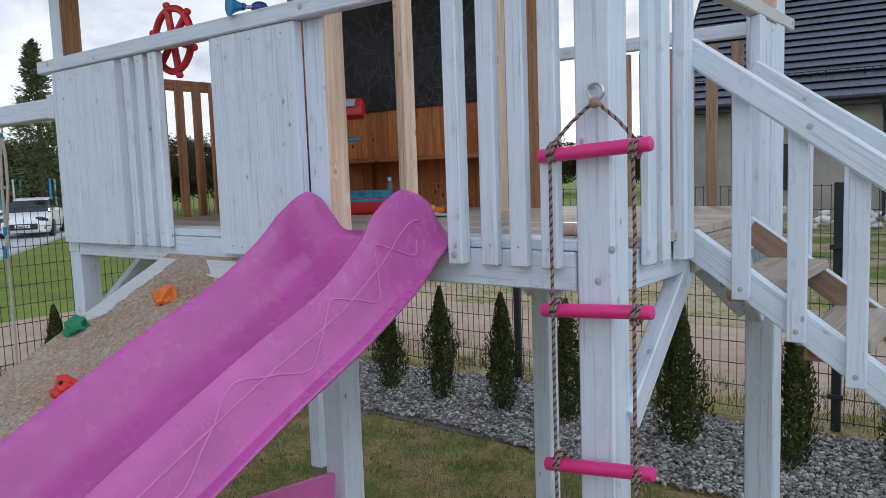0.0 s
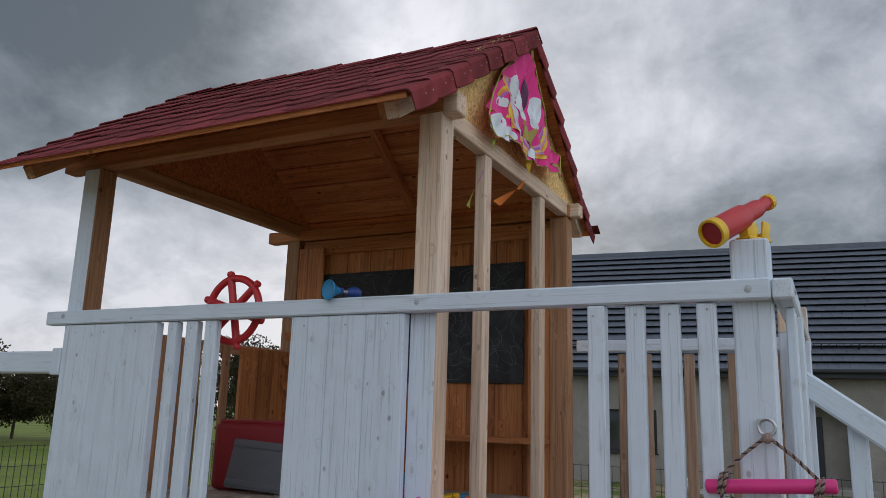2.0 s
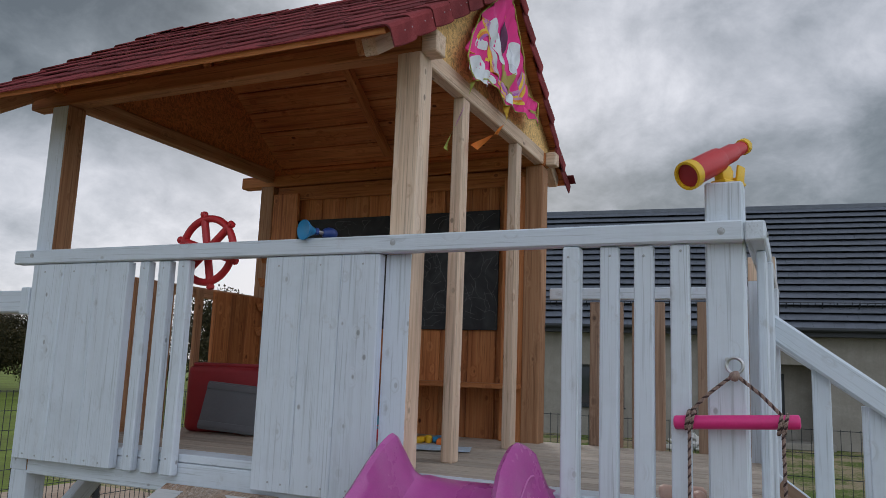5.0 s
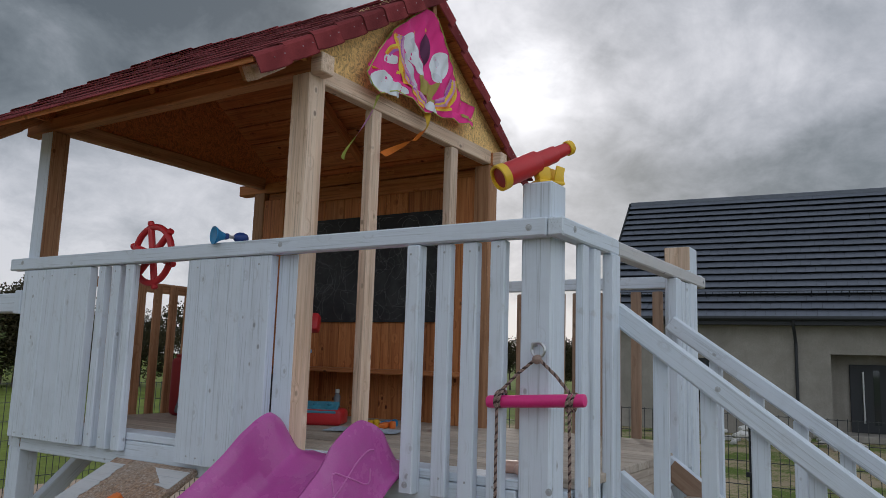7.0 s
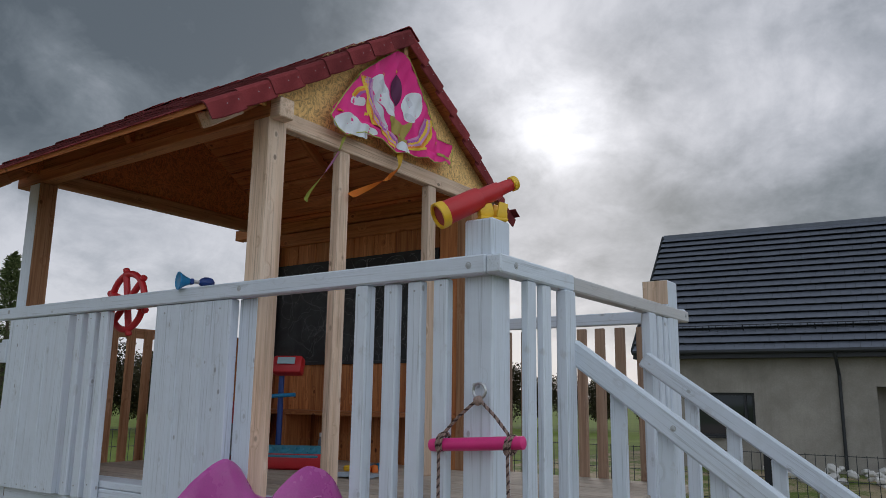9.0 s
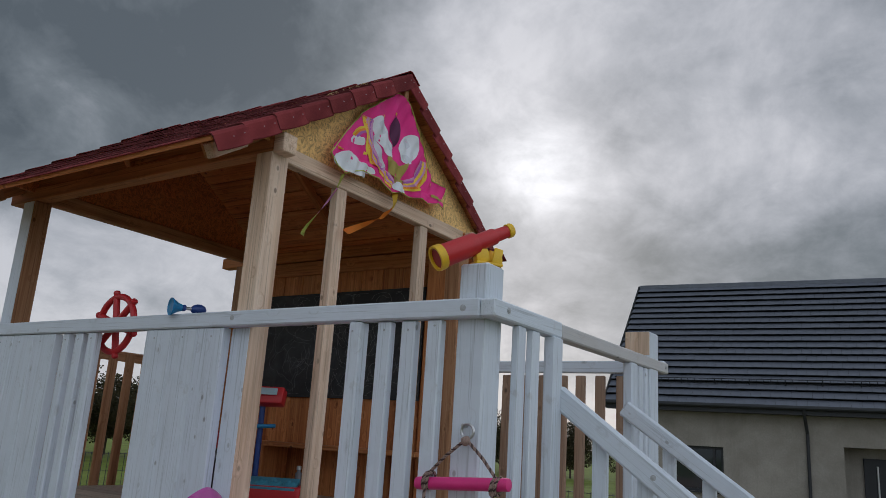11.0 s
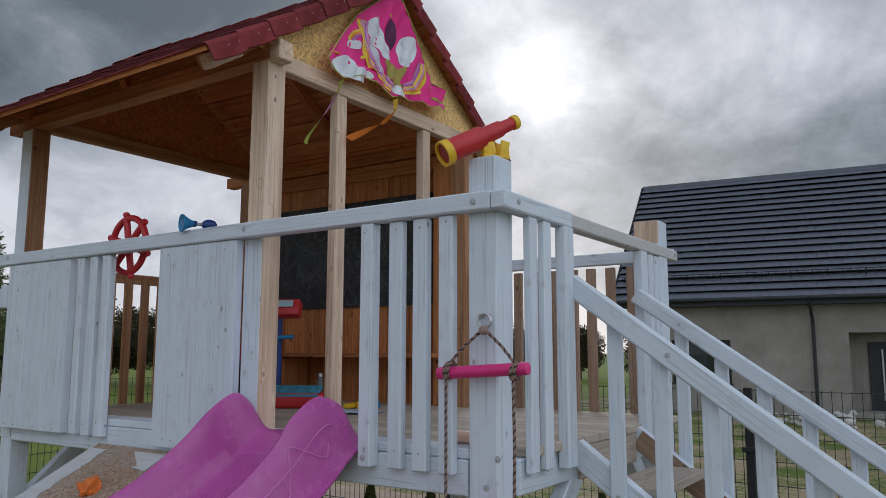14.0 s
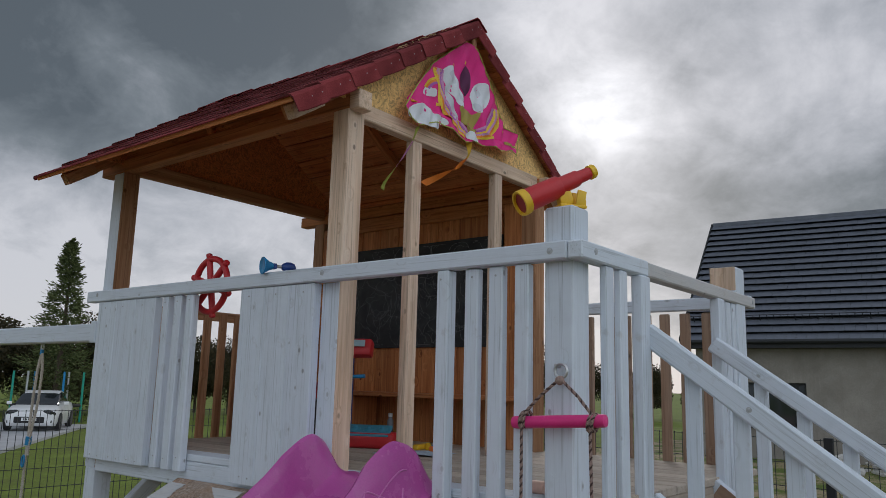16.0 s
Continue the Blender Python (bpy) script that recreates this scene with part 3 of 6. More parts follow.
# deck frame and floor
lying("fascia", -2.52, -0.977, 0.001, 0.046, 1.588, 1.690, WHITE, tower, "white-painted deck beam")
lying("fascia", -0.887, -0.021, -0.002, 0.044, 1.588, 1.690, WHITE, tower)
lying("fascia", 0.050, 0.098, 0.092, 1.288, 1.588, 1.690, WHITE, tower, axis="y")
lying("fascia", -2.52, 0.02, 1.472, 1.517, 1.588, 1.690, WHITE, tower)
for x in (-2.3, -1.75, -1.2, -0.6):
    lying("joist", x, x + 0.045, 0.05, 1.47, 1.59, 1.688, RAW, tower, axis="y")
n_boards = 12
for i in range(n_boards):
    y0 = 0.002 + i * 1.52 / n_boards
    x_end = -0.016 if y0 < 0.09 else 0.118
    lying("deck_board", -2.52, x_end, y0, y0 + 1.52 / n_boards - 0.006, 1.692, DECK_Z, WHITE if i == 0 else DECK, tower, "white-painted front board of the deck" if i == 0 else "", 0.003)
lying("riser", 0.0985, 0.116, 0.480, 0.988, 1.585, 1.690, DECK, tower, "bare weathered board under the deck edge", axis="y")
for a, b in (((0.075, 0.08, 1.25), (0.075, 0.50, 1.60)), ((-2.565, 0.09, 1.28), (-2.565, 0.44, 1.60)), ((-0.90, 1.42, 1.32), (-0.62, 1.42, 1.60)), ((-0.99, 1.42, 1.32), (-1.28, 1.42, 1.60)), ((0.075, 1.28, 1.32), (0.075, 1.02, 1.60)), ((0.02, 1.34, 1.32), (-0.28, 1.34, 1.60)), ((-1.0, 0.045, 1.28), (-1.32, 0.045, 1.60))):
    bar("brace", a, b, 0.05, 0.075, WHITE, tower, (0, 0, 1))

# front railing
lying("rail", -2.67, 0.084, -0.050, -0.002, RAIL_B, RAIL_T, WHITE, tower, "white-painted top rail", 0.005)
lying("rail", 0.086, 0.136, -0.050, 0.40, RAIL_B - 0.001, RAIL_T - 0.003, WHITE, tower, "", 0.005, "y")
lying("rail", 0.086, 0.136, 0.4005, 1.53, RAIL_B, RAIL_T - 0.007, HALF_WHITE, tower, "top rail with half-bare wood", 0.005, "y")
upright("painted_board", 0.024, 0.130, 1.2865, 1.2895, 2.455, 2.554, PALE, tower, "bare wood face of the post", 0.001)
for x0, x1, t in ((-0.391, -0.343, 0.045), (-0.289, -0.238, 0.030), (-0.196, -0.145, 0.032), (-0.101, -0.052, 0.033)):
    upright("slat", x0, x1, -0.003 - t, -0.003, LOW, RAIL_B - 0.002, WHITE, tower, "white-painted slat" if t > 0.04 else "")
for x0, x1 in ((-1.996, -1.948), (-1.905, -1.850), (-1.813, -1.760)):
    upright("slat", x0, x1, -0.036, -0.002, LOW, RAIL_B - 0.002, WHITE, tower)
for x0, x1 in ((-2.560, -2.390), (-2.388, -2.219), (-2.217, -2.048)):
    upright("board", x0, x1, -0.040, -0.002, LOW, RAIL_B - 0.002, WHITE, tower, "", 0.003)
for x0, x1 in ((-1.420, -1.268), (-1.2665, -1.123), (-1.1215, -0.981)):
    upright("board", x0, x1, -0.040, -0.002, LOW - 0.01, RAIL_B - 0.002, WHITE, tower, "", 0.003)
for x, z in ((0.03, 2.424), (-0.932, 2.428), (-2.565, 2.432)):
    bolt_at((x, -0.0505, z), tower)
for x, z in ((-0.367, 1.675), (0.045, 1.62), (0.082, 1.70)):
    bolt_at((x, -0.049 if x < 0 else -0.009, z), tower)
bolt_at((0.1365, 0.03, 2.425), tower, normal=(1, 0, 0))
bolt_at((0.1365, 1.49, 2.425), tower, normal=(1, 0, 0))
for x in (-2.5, -2.33, -2.17, -1.35, -1.20, -1.06):
    bolt_at((x, -0.0405, 1.668), tower, 0.0028)

for x0, x1, t in ((-0.391, -0.343, 0.045), (-0.289, -0.238, 0.030), (-0.196, -0.145, 0.032), (-0.101, -0.052, 0.033), (-1.996, -1.948, 0.033), (-1.905, -1.850, 0.033), (-1.813, -1.760, 0.033)):
    for z in (1.700, 2.372):
        bolt_at(((x0 + x1) / 2 + rng0.uniform(-0.008, 0.008), -0.0035 - t, z + rng0.uniform(-0.006, 0.006)), tower, 0.0028)
for x in (-2.48, -2.31, -2.15, -1.35, -1.20, -1.06):
    bolt_at((x + rng0.uniform(-0.02, 0.02), -0.0405, 2.365), tower, 0.0028)
    bolt_at((x + 0.05, -0.0405, 1.665), tower, 0.0028)

# side railing with the opening for the stairs
for y0, y1, mat_ in ((0.108, 0.158, WHITE), (0.202, 0.252, WHITE), (1.165, 1.215, WHITE), (1.235, 1.275, WHITE)):
    upright("slat", 0.106, 0.130, y0, y1, LOW, RAIL_B - 0.002, mat_, tower)
upright("newel", 0.104, 0.142, 0.330, 0.395, LOW - 0.01, RAIL_B - 0.002, WHITE, tower, "white-painted newel post of the stairs")
upright("newel", 0.104, 0.142, 1.045, 1.110, LOW - 0.01, RAIL_B - 0.002, WHITE, tower)

# back railing
lying("rail", -0.895, 0.120, 1.505, 1.545, 2.402, 2.457, WHITE, tower)
for x in (-0.778, -0.674, -0.563, -0.475, -0.372, -0.281, -0.183, -0.080, 0.012):
    upright("slat", x - 0.023, x + 0.023, 1.519, 1.541, DECK_Z - 0.09, 2.39, GREY_LARCH, tower, "bare larch slat")
# left side railing
lying("rail", -2.60, -2.55, 0.095, 1.378, 2.36, 2.41, RAW, tower, "bare larch rail", axis="y")
for i in range(8):
    y = 0.150 + i * 0.1015
    upright("slat", -2.548, -2.526, y, y + 0.046, 1.66, 2.40, RAW, tower)
for i in range(3):
    y = 0.990 + i * 0.13
    upright("board", -2.548, -2.526, y, y + 0.127, 1.70, 2.40, ORANGE_WOOD, tower)

# back wall of the house
for i in range(10):
    x = -2.51 + i * 0.152
    upright("wall_board", x, x + 0.1485, 1.44, 1.462, 1.60, 3.06, ORANGE_WOOD, tower, "", 0.003)
for x0, x1 in ((-2.51, -2.34), (-1.10, -0.99)):
    upright("wall_board", x0, x1, 1.385, 1.405, DECK_Z, 3.0, ORANGE_WOOD, tower, "", 0.003)
lying("batten", -2.50, -0.99, 1.41, 1.438, 2.965, 3.045, ORANGE_WOOD, tower)
lying("shelf", -2.50, -0.99, 1.22, 1.436, 1.964, 1.988, ORANGE_WOOD, tower, "low wooden shelf along the back wall")
upright("shelf_leg", -2.06, -2.02, 1.23, 1.43, DECK_Z, 1.964, ORANGE_WOOD, tower)

# top plates and gables
# plate coloured as shaded by the overhang; its outer end stays pale
lying("top_plate", -2.76, -0.892, 0.006, 0.072, 3.076, 3.142, SHADED_WOOD, tower, "bare sawn top plate with the eave's shade in its colour")
lying("eave_board", -2.70, -0.935, 0.022, 0.058, 3.1425, 3.200, SHADED_WOOD, tower, "bare board closing the eave")
lying("top_plate", -0.891, -0.834, 0.004, 0.074, 3.066, 3.142, PALE, tower, "pale end of the top plate")
lying("top_plate", -2.76, -0.895, 1.40, 1.465, 3.052, 3.118, ORANGE_WOOD, tower)
lying("top_plate", -0.894, -0.845, 1.40, 1.465, 3.052, 3.118, PALE, tower)
lying("tie_beam", -0.952, -0.902, 0.073, 1.398, 3.058, 3.126, PALE, tower, "bare gable tie beam", axis="y")
lying("tie_beam", -2.575, -2.522, 0.073, 1.398, 3.076, 3.146, RAW, tower, axis="y")
RIDGE_Y, RIDGE_Z, EAVE_F, EAVE_B = 0.752, 3.716, -0.318, 1.760
EAVE_Z = RIDGE_Z - (RIDGE_Y - EAVE_F) * 0.668
ROOF_L, ROOF_R = -2.785, -0.834
PITCH = math.atan2(RIDGE_Z - EAVE_Z, RIDGE_Y - EAVE_F)


def gable(x, material, label):
    z0 = 3.12
    half = (RIDGE_Z - 0.035 - z0) / math.tan(PITCH)
    bm = bmesh.new()
    v = [bm.verts.new((x + dx, y, z)) for dx in (0, 0.012) for y, z in ((RIDGE_Y - half, z0), (RIDGE_Y + half, z0), (RIDGE_Y, RIDGE_Z - 0.035))]
    bm.faces.new(v[:3])
    bm.faces.new(v[3:])
    for i in range(3):
        j = (i + 1) % 3
        bm.faces.new((v[i], v[j], v[3 + j], v[3 + i]))
    part("gable_panel", bm, material, tower, label)


gable(-0.925, OSB, "triangular strand-board gable")
# far gable, seen from inside, in the shade-darkened board
gable(-2.56, SHADED_OSB, "triangular strand-board gable")

# roof: planks, rafters, shingles
ridge = Vector((0, RIDGE_Y, RIDGE_Z))
roof = part("roof", bar_mesh("roof", ROOF_R - ROOF_L - 0.03, 0.03, 0.06, RAW, 0.003), RAW, tower, "gable roof of red bitumen shingles", along((ROOF_L + 0.015, RIDGE_Y, RIDGE_Z - 0.09), (ROOF_R - 0.015, RIDGE_Y, RIDGE_Z - 0.09)))
SLOPES = []


def skew(x, d, length, side=-1):
    """The ridge runs a little up and out towards the far gable, and the back verge a little inwards."""
    k = (ROOF_R - x) / (ROOF_R - ROOF_L) * max(0.0, 1 - d / length)
    back = 0.050 * d / length if side > 0 and x > -1.2 else 0.0
    return Vector((-0.085 * k - back, 0, 0.042 * k))


for side, ye in ((-1, EAVE_F), (1, EAVE_B)):
    down = Vector((0, ye - RIDGE_Y, -abs(ye - RIDGE_Y) * 0.668))
    length = down.length
    down.normalize()
    out = Vector((0, side * -down.z, side * down.y)) if side > 0 else Vector((0, down.z, -down.y))
    if out.z < 0:
        out = -out
    SLOPES.append((side, down, out, length))
    k = 9
    for i in range(k):
        c = ridge + down * (length * (i + 0.5) / k) - out * 0.0085
        if i == k - 1:
            c = c + down * 0.002 + out * 0.004
        far = Vector((ROOF_L + 0.012, c.y, c.z)) + skew(ROOF_L, length * (i + 0.5) / k, length)
        bar("plank", far, Vector((ROOF_R - 0.012, c.y, c.z)) + skew(ROOF_R, length * (i + 0.5) / k, length, side), length / k - (0.003 if i < k - 1 else 0.008), 0.013 if i < k - 1 else 0.020, CEILING_WOOD, roof, out, bevel=0.002)
    c = ridge + down * (length - 0.022) + out * 0.0085
    bar("starter_strip", (ROOF_L + 0.004, c.y, c.z), (ROOF_R - 0.006, c.y, c.z), 0.060, 0.005, RED_ROOF, roof, out, bevel=0.001)
    for x in (-2.645, -0.970):
        a = ridge + down * 0.05 - out * 0.046
        b = ridge + down * (length - 0.07) - out * 0.046
        bar("rafter", (x, a.y, a.z), (x, b.y, b.z), 0.045, 0.058, SHADED_WOOD, roof, out)
        a, b = ridge + down * (length - 0.22) - out * 0.050, ridge + down * (length - 0.052) - out * 0.050
        tx = x + 0.034 if x > -1 else x + 0.020
        bar("rafter_tail", (tx, a.y, a.z), (tx, b.y, b.z), 0.047, 0.056, PALE if x > -1 else RAW, roof, out, "pale sawn rafter end" if x > -1 else "")
    a = ridge + down * 0.06 - out * 0.05
    b = ridge + down * (length - 0.35) - out * 0.05
    bar("rafter", (-1.8, a.y, a.z), (-1.8, b.y, b.z), 0.04, 0.045, ORANGE_WOOD, roof, out)


def shingle_mesh(w, l, name):
    """One tab with a rounded lower edge, lying on its back; x across, y down the slope."""
    bm = bmesh.new()
    n = 8
    top, bot = [], []
    edge = [(-w / 2 + w * i / n, l - 0.042 * (abs(i / n - 0.5) * 2) ** 2.4) for i in range(n + 1)]
    ring = [(-w / 2, 0.0)] + edge + [(w / 2, 0.0)]
    for x, y in ring:
        lift = 0.0045 * y / l
        top.append(bm.verts.new((x, y, 0.0035 + lift)))
        bot.append(bm.verts.new((x, y, -0.001 + lift)))
    bm.faces.new(top)
    bm.faces.new(bot[::-1])
    for i in range(len(ring)):
        j = (i + 1) % len(ring)
        bm.faces.new((top[i], bot[i], bot[j], top[j])).material_index = 1
    me = mesh_of(name, bm, RED_ROOF)
    me.materials.append(BITUMEN_SHADOW)
    return me


ROWS_N, COLS = 9, 12
tab_w = (ROOF_R - ROOF_L) / COLS
tab = shingle_mesh(tab_w - 0.006, 0.190, "shingle")
top_tab = shingle_mesh(tab_w - 0.006, 0.125, "shingle")
rng = random.Random(4)
for side, down, out, length in SLOPES:
    step = (length + 0.015 - 0.02) / ROWS_N
    across = down.cross(out)
    for r in range(ROWS_N):
        shift = (r % 2) * 0.5
        for c in range(COLS + (r % 2)):
            x = ROOF_L + (c + 0.5 - shift) * tab_w
            x = min(max(x, ROOF_L + tab_w / 2), ROOF_R - tab_w / 2)
            o = ridge + down * (step * (r + 1) + 0.012 - (0.190 if r else 0.125)) + out * (0.001 + 0.002 * rng.random() + (0.001 if c % 2 else 0.0))
            m = Matrix((across, down, out)).transposed().to_4x4()
            m.translation = Vector((x, o.y, o.z)) + skew(x, step * (r + 0.4), length, side)
            m = m @ pose(0, 0, 0, rng.uniform(-0.4, 0.5), 0, rng.uniform(-0.8, 0.8))
            part("shingle", tab if r else top_tab, RED_ROOF, roof, "", m)


def cap_mesh(w, l, drop, round_):
    """A shingle bent over the verge: a flat top and a hanging flap with rounded corners."""
    bm = bmesh.new()
    rows = []
    n = 7
    for k in range(n + 1):
        u = k / n
        d = drop * (1 - round_ * max(0.0, (u - 0.55) / 0.45) ** 2.2 - 0.5 * round_ * max(0.0, (0.25 - u) / 0.25) ** 2)
        lift = 0.006 * u
        prof = [(-w, 0.0), (-0.012, 0.0), (0.0, -0.004), (0.004 + 0.003 * u, -0.014), (0.004 + 0.004 * u, -d)]
        inner = [(x - 0.004 if i > 1 else x, z - 0.004) for i, (x, z) in enumerate(prof)]
        rows.append([bm.verts.new((x, l * u, z + lift)) for x, z in prof + inner[::-1]])
    m = len(rows[0])
    for a, b in zip(rows, rows[1:]):
        for i in range(m):
            bm.faces.new((a[i], a[(i + 1) % m], b[(i + 1) % m], b[i]))
    bm.faces.new(rows[0][::-1]).material_index = 1
    bm.faces.new(rows[-1]).material_index = 1
    me = mesh_of("edge_shingle", bm, RED_ROOF)
    me.materials.append(BITUMEN_SHADOW)
    return me


cap_r, cap_l = cap_mesh(0.085, 0.172, 0.070, 0.08), cap_mesh(0.085, 0.165, 0.020, 0.1)
nail = mesh_of("nail", _lathe([(0.0022, 0.0), (0.0022, 0.001), (0.001, 0.0014)], 8), BOLT)
for side, down, out, length in SLOPES:
    k = 8
    for i in range(k):
        o = ridge + down * (length * i / k) + out * 0.0085
        for xe, sg, cap in ((ROOF_R + 0.004, 1, cap_r), (ROOF_L - 0.002, -1, cap_l)):
            m = Matrix((Vector((sg, 0, 0)), down, out)).transposed().to_4x4()
            m.translation = Vector((xe, o.y, o.z)) + skew(xe, length * (i + 0.5) / k, length, side)
            m = m @ pose(0, 0, 0, rng.uniform(-0.5, 1), rng.uniform(-1, 1), rng.uniform(-1.6, 1.6))
            e = part("edge_shingle", cap, RED_ROOF, roof, "", m)
            if sg > 0:
                for q in (0.03, 0.085):
                    part("nail", nail, BOLT, e, "", m @ pose(0.0085, q, -0.030, 0, 90, 0))


def ridge_cap():
    bm = bmesh.new()
    a = []
    for x in (0.0, 0.19):
        lift = 0.006 if x else 0.0
        for t in (0.004, 0.0):
            row = []
            for s in (-1, -0.12, 0.12, 1):
                d = abs(s) * 0.085
                row.append(bm.verts.new((x, s * 0.085 * math.cos(PITCH), -d * math.sin(PITCH) + t + lift * 0.6 + 0.011)))
            a.append(row)
    for i in range(3):
        bm.faces.new((a[0][i], a[0][i + 1], a[2][i + 1], a[2][i]))
        bm.faces.new((a[1][i], a[3][i], a[3][i + 1], a[1][i + 1]))
        bm.faces.new((a[0][i], a[1][i], a[1][i + 1], a[0][i + 1]))
        bm.faces.new((a[2][i], a[2][i + 1], a[3][i + 1], a[3][i]))
    bm.faces.new((a[0][0], a[2][0], a[3][0], a[1][0]))
    bm.faces.new((a[0][3], a[1][3], a[3][3], a[2][3]))
    return mesh_of("ridge_shingle", bm, RED_ROOF)


rc = ridge_cap()
for i in range(12):
    part("ridge_shingle", rc, RED_ROOF, roof, "", pose(ROOF_L - 0.088 + i * 0.1685, RIDGE_Y, RIDGE_Z + 0.042 * (1 - i / 11.6), rng.uniform(-1, 1), rng.uniform(-1, 0.5), rng.uniform(-1, 1)))

# ---- swing beam at the left ----
swing = thing("swing_beam", (-4.5, 0.02, 0), "white-painted swing beam fixed to the tower post", "swing")
lying("beam", -7.0, -2.612, -0.022, 0.06, 2.205, 2.295, WHITE, swing, "", 0.006)
upright("beam_end", -2.612, -2.562, -0.046, -0.002, 2.197, 2.305, WHITE, swing, "white cover board")
upright("leg", -7.0, -6.9, -0.02, 0.08, 0, 2.2, WHITE, swing)

# ---- staircase ----
stairs = thing("staircase", (1.3, 0.7, 0), "steep white-painted wooden staircase with handrails", "stairs")
SL = 0.725


def stair_z(x):
    return 1.655 - (x - 0.14) * SL


X_END = 0.14 + 1.655 / SL - 0.02
for y, mat_, lab in ((0.459, WHITE, "white-painted stringer"), (1.010, WHITE, "")):
    bar("stringer", (0.10, y, stair_z(0.10)), (X_END, y, 0.03), 0.036, 0.080, mat_, stairs, (0, 0, 1), lab)
bar("stringer_face", (0.12, 0.990, stair_z(0.12)), (X_END, 0.990, 0.03), 0.003, 0.074, GREY_LARCH, stairs, (0, 0, 1), "bare inner side of the stringer", 0.001)
for i in range(10):
    x0 = 0.185 + i * 0.205
    z = 1.578 - i * 0.149
    lying("tread", x0, x0 + 0.185, 0.480, 0.988, z - 0.032, z, DECK, stairs, "bare weathered tread" if i == 0 else "", 0.004, "y")
    bar("cleat", (x0 + 0.02, 0.490, z - 0.052), (x0 + 0.17, 0.490, z - 0.052), 0.02, 0.036, RAW, stairs)
for y, z0, ys, sl in ((0.400, 2.1995, 0.376, 0.732), (1.020, 2.200, 1.0385, 0.702)):
    bar("handrail", (0.118, y, z0 + 0.027 * sl), (2.25, y, z0 - 2.105 * sl), 0.034, 0.069 if y < 0.7 else 0.062, WHITE, stairs, (0, 0, 1), "white-painted handrail", 0.007)
    for i in range(14):
        x = (0.260 if y < 0.7 else 0.284) + i * 0.1435
        top = z0 - (x - 0.145) * sl + (0.02 if y < 0.7 else 0.0)
        bot = max(stair_z(x) - 0.045, 0.02)
        if y < 0.7:
            upright("baluster", x - 0.024, x + 0.024, 0.4185, 0.4395, bot, top - 0.045, WHITE, stairs, "", 0.003)
            bolt_at((x, 0.418, bot + 0.03), stairs, 0.006)
        else:
            upright("baluster", x - 0.024, x + 0.024, 1.0385, 1.060, bot, top - 0.03, WHITE, stairs, "", 0.003)
bolt_at((0.440, 0.3825, 1.985), stairs, 0.007)

# ---- slide ----
slide = thing("slide", (-0.675, -1.8, 0), "glossy magenta plastic wave slide hooked on the deck", "slide")
SLIDE = [(0.05, 1.724, 0.006), (0.015, 1.724, 0.020), (-0.015, 1.722, 0.072), (-0.045, 1.714, 0.130), (-0.07, 1.700, 0.168), (-0.10, 1.682, 0.180), (-0.14, 1.656, 0.174), (-0.18, 1.632, 0.160), (-0.25, 1.592, 0.142),
         (-0.40, 1.512, 0.125), (-0.62, 1.415, 0.125), (-0.84, 1.308, 0.125), (-1.05, 1.20, 0.125), (-1.5, 0.965, 0.125), (-2.0, 0.72, 0.125), (-2.5, 0.485, 0.12), (-3.0, 0.31, 0.115), (-3.3, 0.25, 0.11), (-3.6, 0.23, 0.08)]


def smooth_path(pts, n):
    """n points on a curve through pts (Catmull-Rom by arc index)."""
    p = np.array(pts, float)
    out = []
    for u in np.linspace(0, len(p) - 1.0001, n):
        i = int(u)
        t = u - i
        a, b, c, d = p[max(i - 1, 0)], p[i], p[min(i + 1, len(p) - 1)], p[min(i + 2, len(p) - 1)]
        out.append(0.5 * ((2 * b) + (c - a) * t + (2 * a - 5 * b + 4 * c - d) * t * t + (3 * b - a - 3 * c + d) * t ** 3))
    return np.array(out)


def slide_bm():
    bm = bmesh.new()
    prof = smooth_path(SLIDE, 90)
    half = [(-0.276, -0.034, 0), (-0.279, -0.029, 0), (-0.277, -0.022, 0), (-0.266, -0.017, 0), (-0.259, -0.008, 0.02), (-0.250, -0.004, 0.20), (-0.238, -0.003, 0.60), (-0.224, -0.002, 0.92), (-0.208, 0.0, 1.0), (-0.194, -0.003, 0.97), (-0.178, -0.004, 0.76),
            (-0.160, 0.0, 0.35), (-0.140, 0.004, 0.08), (-0.110, 0.0, 0.0), (-0.05, -0.003, 0.0)]
    cross = half + [(-x, o, k) for x, o, k in half[::-1]]
    rings = []
    for i, (y, z, h) in enumerate(prof):
        d = prof[min(i + 1, len(prof) - 1)] - prof[max(i - 1, 0)]
        nrm = np.array((-d[1], d[0]))
        nrm = nrm / np.linalg.norm(nrm)
        if nrm[1] < 0:
            nrm = -nrm
        if y > -0.16:
            w = min(1.0, max(0.0, (-y) / 0.16))
            nrm = nrm * w + np.array((0, 1.0)) * (1 - w)
        lean = 0.020 * min(1.0, max(0.0, (h - 0.125) / 0.05))
        lip = 0.014 * min(1.0, max(0.0, (-y - 0.09) / 0.12))
        rings.append([bm.verts.new((-0.680 + x - math.copysign(lean * k, x) + (math.copysign(lip, x) if o < -0.018 else 0.0), y + nrm[0] * (o + k * h), z + nrm[1] * (o + k * h))) for x, o, k in cross])
    for a, b in zip(rings, rings[1:]):
        for i in range(len(cross) - 1):
            bm.faces.new((a[i], b[i], b[i + 1], a[i + 1]))
    bmesh.ops.recalc_face_normals(bm, faces=bm.faces)
    bmesh.ops.solidify(bm, geom=bm.faces[:], thickness=0.006)
    return bm


